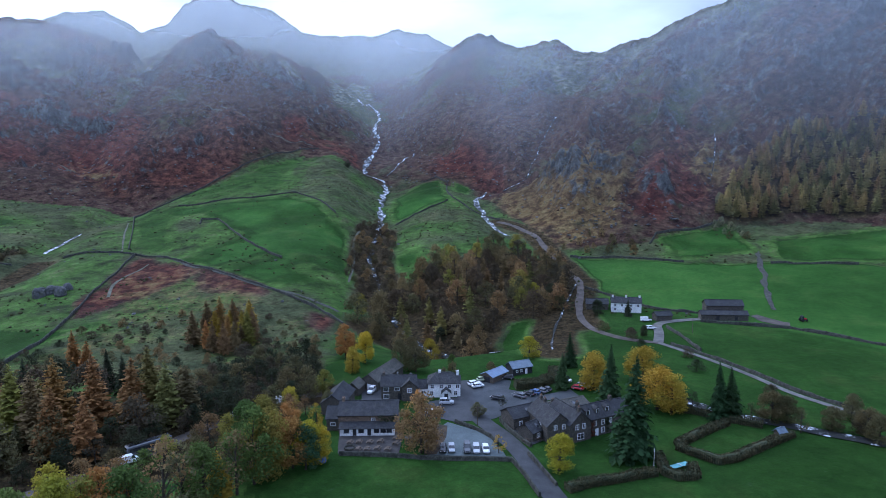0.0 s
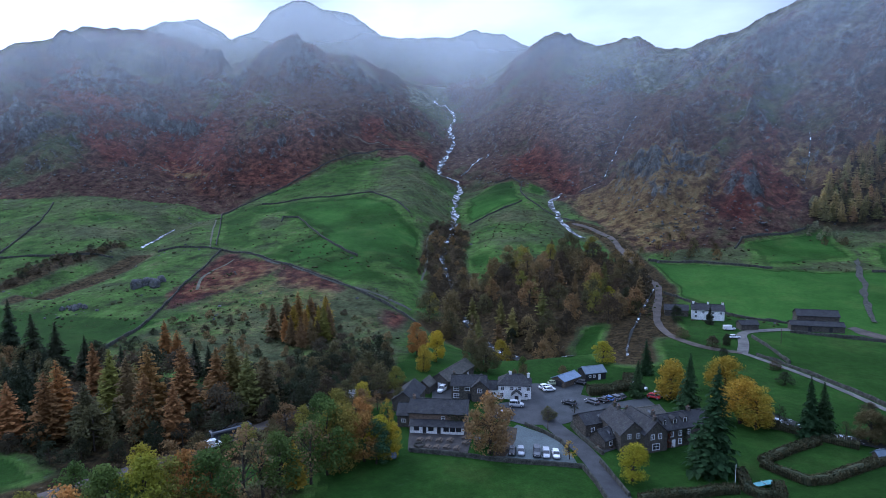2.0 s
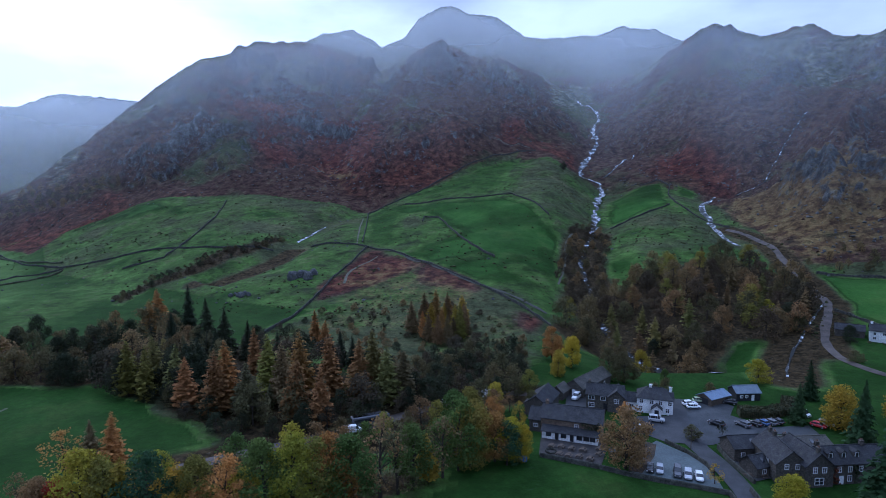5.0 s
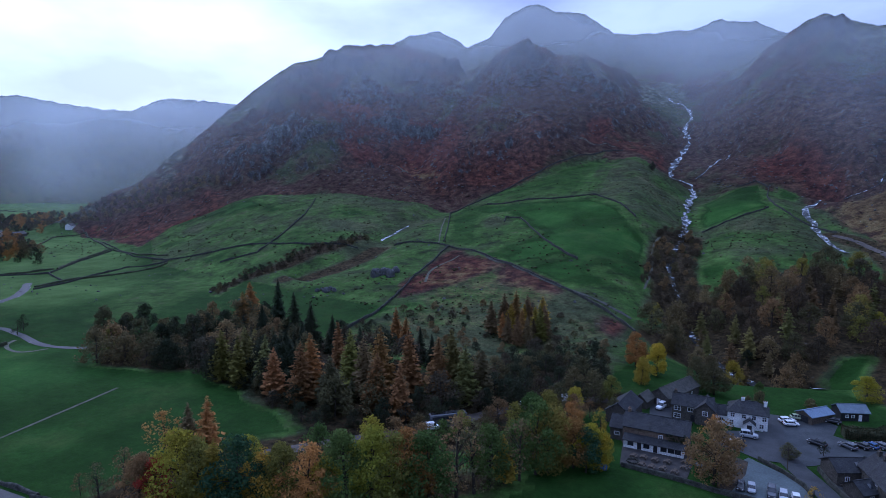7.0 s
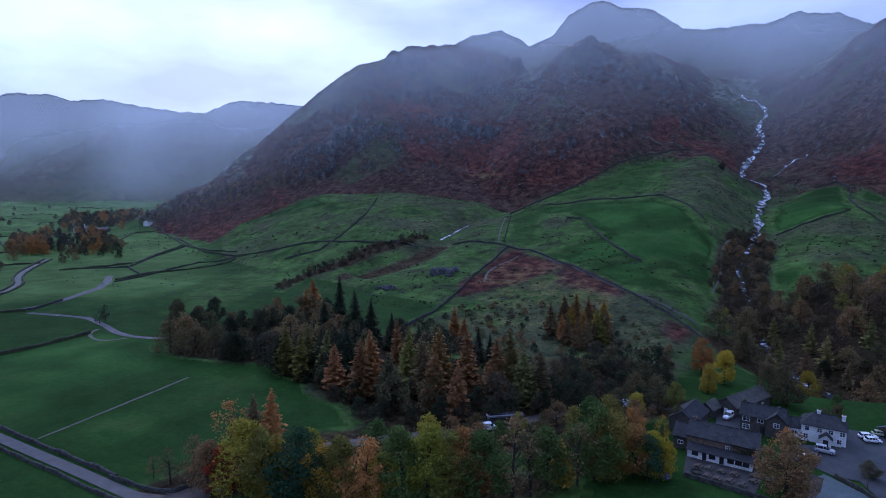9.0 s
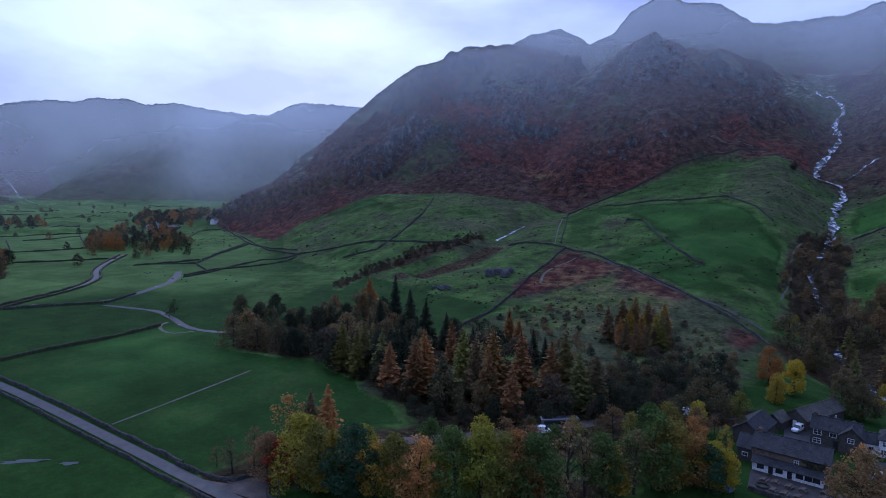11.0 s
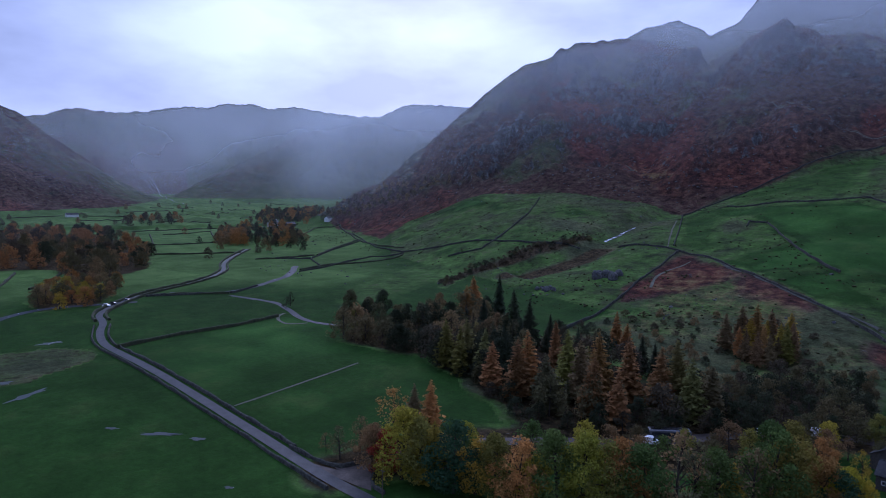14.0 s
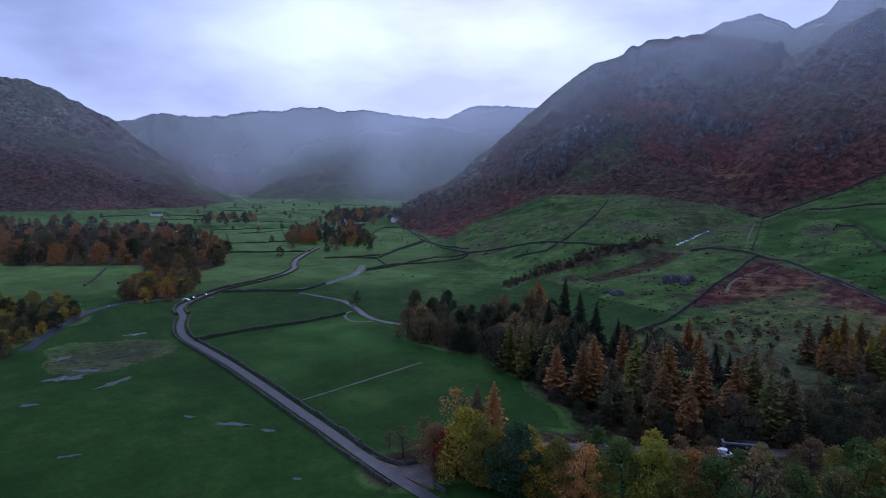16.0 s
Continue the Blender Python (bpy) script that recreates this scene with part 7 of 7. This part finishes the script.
for kind, colour, x, y, yaw, label in (
        ("hatch", "black", -0.7, 146.6, -92, "black hatchback parked on slate chippings"),
        ("hatch", "silver", 1.5, 146.8, -88, "silver hatchback parked under a shrub"),
        ("offroad", "grey", 5.5, 146.4, -90, "dark grey off-road car parked by a wall"),
        ("estate", "silver", 7.8, 146.2, -90, "silver estate car parked by a wall"),
        ("hatch", "white", 10.2, 145.9, -86, "white hatchback parked by a wall"),
        ("offroad", "white", -23.8, 188.0, -105, "white off-road car in a stone yard"),
        ("offroad", "silver", 0.4, 177.6, 0, "pale old off-road car before the inn"),
        ("hatch", "white", -3.9, 170.2, 168, "white hatchback beside a low hedge"),
        ("estate", "black", -2.8, 172.2, 168, "black estate car beside a white hatchback"),
        ("hatch", "white", 10.9, 191.6, 20, "white hatchback in the hotel car park"),
        ("estate", "white", 9.9, 193.9, 24, "white estate car in the hotel car park"),
        ("hatch", "green", 12.8, 197.6, 14, "pale green hatchback beside a shed"),
        ("estate", "black", 16.4, 180.4, 150, "black estate car in the hotel car park"),
        ("estate", "grey", 23.4, 182.0, 140, "grey estate car in a row of parked cars"),
        ("hatch", "black", 26.6, 183.6, 140, "black hatchback in a row of parked cars"),
        ("hatch", "blue", 28.6, 184.8, 140, "blue hatchback in a row of parked cars"),
        ("estate", "grey", 30.6, 185.8, 140, "grey estate car in a row of parked cars"),
        ("hatch", "black", 32.6, 186.9, 140, "black hatchback in a row of parked cars"),
        ("estate", "black", 21.4, 199.0, 170, "black estate car beside a black shed"),
        ("van", "white", 40.2, 195.0, -40, "white van under conifers"),
        ("hatch", "red", 43.0, 187.4, -30, "red hatchback under a golden tree"),
        ("estate", "silver", 45.2, 189.2, -30, "silver estate car under a golden tree"),
        ("van", "white", 92.8, 270.0, 5, "white van in the farm drive"),
        ("estate", "white", 90.6, 257.0, 10, "white estate car in the farm drive"),
        ("hatch", "white", -366.0, 73.5, 55, "white hatchback beside the bridge lane"),
        ("hatch", "black", -369.6, 77.6, 55, "black hatchback beside the bridge lane"),
        ("hatch", "grey", -374.6, 86.0, 52, "grey hatchback on the bridge lane"),
        ("van", "white", -51.4, 181.0, 60, "white van in the wooded car park"),
        ("hatch", "blue", -48.6, 183.6, 60, "blue hatchback in the wooded car park"),
        ("hatch", "white", -61.6, 170.8, 55, "white hatchback in the wooded car park"),
        ("van", "white", -79.0, 142.0, 42, "white van beside the coach")):
    car(kind, colour, x, y, yaw, label)


def coach(x, y, yaw):
    root = new("coach")
    root.matrix_basis = pose(x, y, ground_z(x, y) + 0.2, 0, 0, yaw)
    tagged(root, "dark blue coach parked under trees", "coach", "parked vehicles")
    bm = bmesh.new()
    loft(bm, [ring(-5.5, 1.15, 0.4, 3.0, 0.2), ring(-5.2, 1.25, 0.35, 3.2, 0.2), ring(5.1, 1.25, 0.35, 3.2, 0.2), ring(5.5, 1.1, 0.45, 2.9, 0.2)])
    part("body", bm, PAINT["grey"], root)
    for s in (-1, 1):
        bm = bmesh.new()
        box(bm, -4.9, 4.9, s * 1.26 - 0.02, s * 1.26 + 0.02, 1.6, 2.6)
        part("window_band", bm, glass, root)
        for sx in (-3.2, 3.4):
            bm = bmesh.new()
            bmesh.ops.create_cone(bm, cap_ends=True, segments=14, radius1=0.5, radius2=0.5, depth=0.3)
            w = part("wheel", bm, rubber, root)
            w.matrix_basis = pose(sx, s * 1.14, 0.5, 90, 0, 0)
    bm = bmesh.new()
    box(bm, -5.0, 4.8, -0.8, 0.8, 3.19, 3.32)
    part("roof_panel", bm, PAINT["black"], root)
    bm = bmesh.new()
    box(bm, 5.42, 5.54, -1.0, 1.0, 1.2, 2.6)
    part("windscreen", bm, glass, root)


coach(-76.6, 148.0, 44)


def tractor(x, y, yaw):
    root = new("tractor")
    root.matrix_basis = pose(x, y, ground_z(x, y) + 0.15, 0, 0, yaw)
    tagged(root, "dark farm tractor standing on a gravel yard", "tractor")
    bm = bmesh.new()
    loft(bm, [ring(-0.2, 0.42, 0.7, 1.4, 0.1), ring(1.0, 0.40, 0.7, 1.4, 0.1), ring(1.6, 0.34, 0.7, 1.25, 0.1)])
    part("bonnet", bm, PAINT["red"], root)
    bm = bmesh.new()
    loft(bm, [ring(-1.3, 0.6, 0.9, 2.3, 0.1), ring(-0.2, 0.6, 0.9, 2.4, 0.1)])
    part("cab", bm, glass, root)
    bm = bmesh.new()
    box(bm, -1.4, -0.1, -0.68, 0.68, 2.4, 2.5)
    part("cab_roof", bm, PAINT["grey"], root)
    for sx, rad in ((-0.8, 0.8), (1.2, 0.5)):
        for s in (-1, 1):
            bm = bmesh.new()
            bmesh.ops.create_cone(bm, cap_ends=True, segments=16, radius1=rad, radius2=rad, depth=0.4)
            w = part("wheel", bm, rubber, root)
            w.matrix_basis = pose(sx, s * 0.8, rad, 90, 0, 0)


tractor(161.9, 264.5, 10)


# ---------------------------------------------------------------- small things
def picnic_table(x, y, yaw):
    root = new("picnic_table")
    root.matrix_basis = pose(x, y, ground_z(x, y) + 0.16, 0, 0, yaw)
    tagged(root, "weathered wooden picnic table with fixed benches", "table", "picnic tables on the terraces")
    bm = bmesh.new()
    for k in range(5):
        box(bm, -0.9, 0.9, -0.37 + 0.15 * k, -0.24 + 0.15 * k, 0.71, 0.75)
    part("tabletop", bm, timber, root)
    for s in (-1, 1):
        bm = bmesh.new()
        box(bm, -0.9, 0.9, s * 0.72 - 0.13, s * 0.72 + 0.13, 0.42, 0.46)
        part("bench", bm, timber, root)
        bm = bmesh.new()
        u = s * 0.65
        solid(bm, [(u - 0.04, -0.75, 0), (u + 0.04, -0.75, 0), (u + 0.04, -0.62, 0), (u - 0.04, -0.62, 0), (u - 0.04, -0.34, 0.71), (u + 0.04, -0.34, 0.71), (u + 0.04, -0.22, 0.71), (u - 0.04, -0.22, 0.71)], BOX)
        solid(bm, [(u - 0.04, 0.62, 0), (u + 0.04, 0.62, 0), (u + 0.04, 0.75, 0), (u - 0.04, 0.75, 0), (u - 0.04, 0.22, 0.71), (u + 0.04, 0.22, 0.71), (u + 0.04, 0.34, 0.71), (u - 0.04, 0.34, 0.71)], BOX)
        box(bm, u - 0.04, u + 0.04, -0.84, 0.84, 0.34, 0.42)
        part("leg_frame", bm, timber, root)
    return root


table = picnic_table(-22.5, 147.4, 75)
for x, y, yaw in ((-20.2, 147.2, 80), (-17.6, 147.6, 70), (-14.9, 147.2, 78), (-13.0, 150.5, 65), (-13.2, 153.5, 70), (-22.8, 151.6, 85),
                  (-20.0, 151.4, 80), (-17.2, 151.7, 75), (-25.2, 151.2, 80), (18.6, 162.8, 30), (19.6, 160.2, 35), (20.6, 157.6, 30),
                  (21.8, 155.4, 35), (22.8, 152.6, 40), (24.4, 151.2, 30), (17.4, 165.2, 30), (21.0, 150.6, 40)):
    copy_thing(table, pose(x, y, ground_z(x, y) + 0.2, 0, 0, yaw))


def post(x, y, h, name="telegraph_pole", label="weathered wooden telegraph pole", arm=True, r=0.12):
    root = new(name)
    root.matrix_basis = pose(x, y, ground_z(x, y), 0, 0, 20)
    tagged(root, label, "pole")
    bm = bmesh.new()
    bmesh.ops.create_cone(bm, cap_ends=True, segments=8, radius1=r, radius2=r * 0.75, depth=h, matrix=Matrix.Translation((0, 0, h / 2 - 0.1)))
    part("shaft", bm, timber if arm else white_paint, root)
    if arm:
        bm = bmesh.new()
        box(bm, -0.8, 0.8, -0.06, 0.06, h - 0.7, h - 0.58)
        part("cross_arm", bm, timber, root)
    return root


post(49.3, 135.2, 5.2, "flagpole", "slim white flagpole on a lawn", False, 0.06)
post(-103.5, 72.8, 7.0)
post(9.0, 161.5, 6.0)
post(106.0, 250.0, 6.5)


def stone_ring(x, y):
    root = new("stone_planter")
    root.matrix_basis = pose(x, y, ground_z(x, y) + 0.15)
    tagged(root, "round dry-stone planter on the pub terrace", "planter")
    rng = random.Random(4)
    for k in range(16):
        t = 2 * math.pi * k / 16
        bm = bmesh.new()
        bmesh.ops.create_icosphere(bm, subdivisions=1, radius=0.32)
        for v in bm.verts:
            v.co *= rng.uniform(0.8, 1.15)
        ob = part("stone", bm, stone_mat, root)
        ob.matrix_basis = pose(math.cos(t) * 1.3, math.sin(t) * 1.3, 0.22, 0, 0, rng.uniform(0, 360))


stone_ring(-24.9, 148.6)


def blue_canopy(x, y):
    root = new("blue_cloth")
    root.matrix_basis = pose(x, y, ground_z(x, y) + 0.1)
    tagged(root, "bright blue cloth thrown over a garden bench", "cloth")
    bm = bmesh.new()
    bmesh.ops.create_icosphere(bm, subdivisions=3, radius=0.9)
    for v in bm.verts:
        n = noise.noise(v.co * 1.7)
        v.co = Vector((v.co.x * (1.1 + 0.3 * n), v.co.y * (0.8 + 0.3 * n), max(0.0, v.co.z * (0.9 + 0.4 * n) + 0.6)))
    part("cloth", bm, mottled("blue_cloth", (0.02, 0.10, 0.42), (0.04, 0.17, 0.60), 1.5, 0.7, 5), root)


blue_canopy(-30.4, 141.2)


def tennis_table(x, y, yaw):
    root = new("play_table")
    root.matrix_basis = pose(x, y, ground_z(x, y) + 0.05, 0, 0, yaw)
    tagged(root, "pale teal play table inside a hedged garden plot", "table")
    teal = mottled("teal_board", (0.10, 0.30, 0.30), (0.18, 0.42, 0.42), 1.0, 0.5, 6)
    for s in (-1, 1):
        bm = bmesh.new()
        box(bm, -1.3 + 1.35 * s, 1.25 + 1.35 * s - 0.0, -0.8, 0.8, 0.70, 0.75)
        part("tabletop", bm, teal, root)
        for u in (-0.7, 0.7):
            bm = bmesh.new()
            box(bm, 1.35 * s - 0.6, 1.35 * s - 0.52, u - 0.04, u + 0.04, -0.1, 0.70)
            part("leg", bm, timber, root)
    bm = bmesh.new()
    box(bm, -0.02, 0.02, -0.85, 0.85, 0.75, 0.92)
    part("net", bm, white_paint, root)


tennis_table(55.6, 135.6, 24)


def bin_shed(x, y, yaw, label):
    root = new("garden_kiosk")
    root.matrix_basis = pose(x, y, ground_z(x, y) + 0.1, 0, 0, yaw)
    tagged(root, label, "kiosk")
    bm = bmesh.new()
    box(bm, -0.9, 0.9, -0.7, 0.7, 0, 1.9)
    part("cabin", bm, mottled("green_boards", (0.02, 0.05, 0.035), (0.04, 0.08, 0.055), 1.5, 0.8), root)
    bm = bmesh.new()
    top = [(-1.05, -0.9, 1.88), (1.05, -0.9, 1.88), (1.05, 0.9, 2.15), (-1.05, 0.9, 2.15)]
    part("roof", solid(bm, top + [(p, q, r + 0.08) for p, q, r in top], BOX), blue_chip, root)


bin_shed(-9.6, 150.4, 0, "small green kiosk with a pale roof")

# boulders and outcrops
def boulders(name, places, sizes, seed, label, category="rock", group="", kind="stuff", mat=None, squash=0.75):
    """Many angular stones in one mesh."""
    rng = np.random.default_rng(seed)
    base = bmesh.new()
    bmesh.ops.create_icosphere(base, subdivisions=1, radius=1.0)
    bv = np.array([v.co[:] for v in base.verts])
    bf = np.array([[v.index for v in f.verts] for f in base.faces])
    base.free()
    n = len(places)
    s = np.asarray(sizes)[:, None, None] * rng.uniform(0.6, 1.2, (n, 1, 3))
    v = bv[None] * (1 + rng.uniform(-0.42, 0.42, (n, len(bv), 1))) * s * [1.1, 1.1, squash]
    t = rng.uniform(0, 2 * math.pi, n)
    c, sn = np.cos(t)[:, None], np.sin(t)[:, None]
    x, y = v[..., 0] * c - v[..., 1] * sn, v[..., 0] * sn + v[..., 1] * c
    p = np.asarray(places)
    z = lie(p[:, 0], p[:, 1])
    v = np.stack([x + p[:, :1], y + p[:, 1:2], v[..., 2] + (z + 0.2 * np.asarray(sizes))[:, None]], -1).reshape(-1, 3)
    f = (bf[None] + (np.arange(n) * len(bv))[:, None, None]).reshape(-1, 3)
    return tagged(mesh_object(name, v, f.tolist(), mat or fell_rock), label, category, group, kind)


def rock_material():
    m, nt, b = shader("fell_rock", 0.9, 0.25)
    col = ramp(nt, tex_noise(nt, 0.9, 6, 0.65), (0.3, (0.035, 0.037, 0.040)), (0.55, (0.085, 0.086, 0.086)), (0.72, (0.165, 0.165, 0.16)))
    col = mix(nt, span(nt, tex_noise(nt, 0.35, 4), 0.5, 0.7, 0, 0.55), col, (0.06, 0.07, 0.03))
    nt.links.new(col, b.inputs["Base Color"])
    bump(nt, b, tex_noise(nt, 1.2, 5), 0.8, 0.4)
    return m


fell_rock = rock_material()


def scatter_stones():
    rng = np.random.default_rng(17)
    a, r = np.radians(rng.uniform(-44, 66, 60000)), rng.uniform(300, 1150, 60000)
    x, y = -np.sin(a) * r, np.cos(a) * r
    z, up = land(x, y)
    h = lie(x + 4, y) - z, lie(x, y + 4) - z
    steep = np.hypot(h[0], h[1]) / 4
    rough = cloudy(x, y, 55, 4, 91)
    chance = np.where(up > 0.02, 0.06 + 0.5 * np.clip(rough, 0, 1) + 0.25 * np.clip(steep - 0.5, 0, 1), 0.15 * np.clip(rough, 0, 1))
    for pts in (FIELD_BIG, FIELD_TOP, FIELD_STRIP, FIELD_GHYLL, FIELD_EAST, FIELD_EAST_TOP, FIELD_EAST_FAR, FIELD_LOW, PLANTATION, GHYLL_WOOD):
        chance = np.where(inside(x, y, pts), 0.0, chance)
    keep = rng.random(60000) < chance
    p = np.stack([x, y], -1)[keep]
    size = rng.uniform(0.35, 1.0, len(p)) ** 2 * np.where(up[keep] > 0.02, 1.3, 0.9) + 0.15
    boulders("fell_stones", p, size, 5, "grey boulders and outcrops strewn over the fellsides")


scatter_stones()


def scatter_tussocks():
    """Clumps of rush and dead grass on the rough pastures, and bracken clumps on the fell."""
    rng = np.random.default_rng(23)
    n = 90000
    a, r = np.radians(rng.uniform(-40, 66, n)), 230 + 650 * rng.uniform(0, 1, n) ** 0.8
    x, y = -np.sin(a) * r, np.cos(a) * r
    z, up = land(x, y)
    az = np.degrees(a)
    rf, _ = at_bearing("foot", az)
    wet = cloudy(x, y, 45, 4, 101)
    pasture = np.where((up < 0.02) & (r > rf), 0.05 + 0.55 * np.clip(wet + 0.1, 0, 1), 0.0)
    fell = np.where(up >= 0.02, 0.05 + 0.4 * np.clip(wet, 0, 1), 0.0)
    for pts, m in ((FIELD_BIG, 0.12), (FIELD_TOP, 0.3), (FIELD_GHYLL, 0.1), (FIELD_EAST, 0.0), (FIELD_EAST_TOP, 0.1), (FIELD_EAST_FAR, 0.0), (BANK_EAST, 0.2), (GHYLL_WOOD, 0.0), (PLANTATION, 0.0)):
        pasture = np.where(inside(x, y, pts), pasture * m, pasture)
    roll = rng.random(n)
    for name, chance, mat, label in (("rush_tussocks", pasture, tussock_mat, "dark tussocks of rush and dead grass on rough pasture"),
                                     ("bracken_clumps", fell, clump_mat, "brown bracken and heather clumps on the fellside")):
        keep = roll < chance
        p = np.stack([x, y], -1)[keep]
        boulders(name, p, 0.25 + 0.75 * rng.uniform(0, 1, len(p)) ** 2.5, 31, label, "vegetation", mat=mat, squash=0.8)


tussock_mat = mottled("rush_tussock", (0.022, 0.030, 0.012), (0.070, 0.070, 0.030), 0.8, 0.95, 6, 0.1)
clump_mat = mottled("bracken_clump", (0.028, 0.018, 0.016), (0.085, 0.045, 0.030), 0.8, 0.95, 6, 0.1)
scatter_tussocks()


def crag(x, y, span_x, span_y, tall, seed, label):
    """An outcrop: many blocks standing out of the turf, each a part."""
    root = new("rock_outcrop")
    root.matrix_basis = pose(x, y, ground_z(x, y))
    tagged(root, label, "rock", "outcrops in the pasture")
    rng = random.Random(seed)
    for k in range(16):
        px, py = rng.gauss(0, span_x * 0.33), rng.gauss(0, span_y * 0.33)
        bm = bmesh.new()
        bmesh.ops.create_icosphere(bm, subdivisions=3, radius=1.0)
        s = rng.uniform(0.3, 1.0) * tall
        co = np.array([v.co[:] for v in bm.verts])
        # upright flutes and ledges
        f = 1 + 0.45 * cloudy(co[:, 0] * 9 + k * 31, co[:, 1] * 9, 7, 3, seed) + 0.25 * cloudy(co[:, 2] * 9 + k * 17, co[:, 0] * 5, 4, 3, seed + 1)
        for v, g in zip(bm.verts, f):
            v.co = Vector((v.co.x * s * 0.75 * g, v.co.y * s * 0.75 * g, v.co.z * s * 1.15 * (0.6 + 0.4 * g)))
        ob = part("rock", bm, fell_rock, root)
        ob.matrix_basis = pose(px, py, ground_z(x + px, y + py) - ground_z(x, y) + 0.1 * s, rng.uniform(-8, 8), rng.uniform(-8, 8), rng.uniform(0, 360))


crag(-207.8, 315, 14, 9, 4.0, 31, "craggy grey rock outcrop in a pasture")
crag(-227, 280, 7, 5, 2.2, 32, "small grey rock outcrop beside trees")

# standing water on the meadow
puddle_mat = water_material("puddle_water", (0.05, 0.06, 0.06), 0.0)


def puddle(x, y, a, b, yaw, seed):
    rng = np.random.default_rng(seed)
    t = np.linspace(0, 2 * math.pi, 26, endpoint=False)
    rad = 1 + 0.4 * np.sin(2 * t + rng.uniform(0, 6)) * rng.uniform(0.3, 1) + 0.3 * np.sin(5 * t + rng.uniform(0, 6))
    px, py = a * rad * np.cos(t), b * rad * np.sin(t)
    c, s = math.cos(radians(yaw)), math.sin(radians(yaw))
    pts = np.c_[x + c * px - s * py, y + s * px + c * py]
    sheet("puddle", [tuple(p) for p in pts], puddle_mat, 0.05, "shallow standing water on a wet meadow", "puddle")


for x, y, a, b, yaw, seed in ((-244.6, 8, 5, 3, 100, 1), (-250.4, 15.4, 4, 2, 60, 2), (-230, 22, 6, 1.6, 120, 3), (-171, 45.5, 5.5, 0.9, 45, 4), (-161, 52.4, 2.4, 0.7, 40, 5),
                              (-183.7, 36.4, 1.8, 0.7, 50, 6), (-221, -2.9, 2.5, 1.2, 90, 7), (-173.6, 5.2, 2.0, 0.8, 80, 8), (-130, 48.8, 1.2, 0.5, 30, 9), (-273, 8.4, 3, 2, 90, 10),
                              (-298.5, 37.8, 4, 2, 80, 11)):
    puddle(x, y, a, b, yaw, seed)
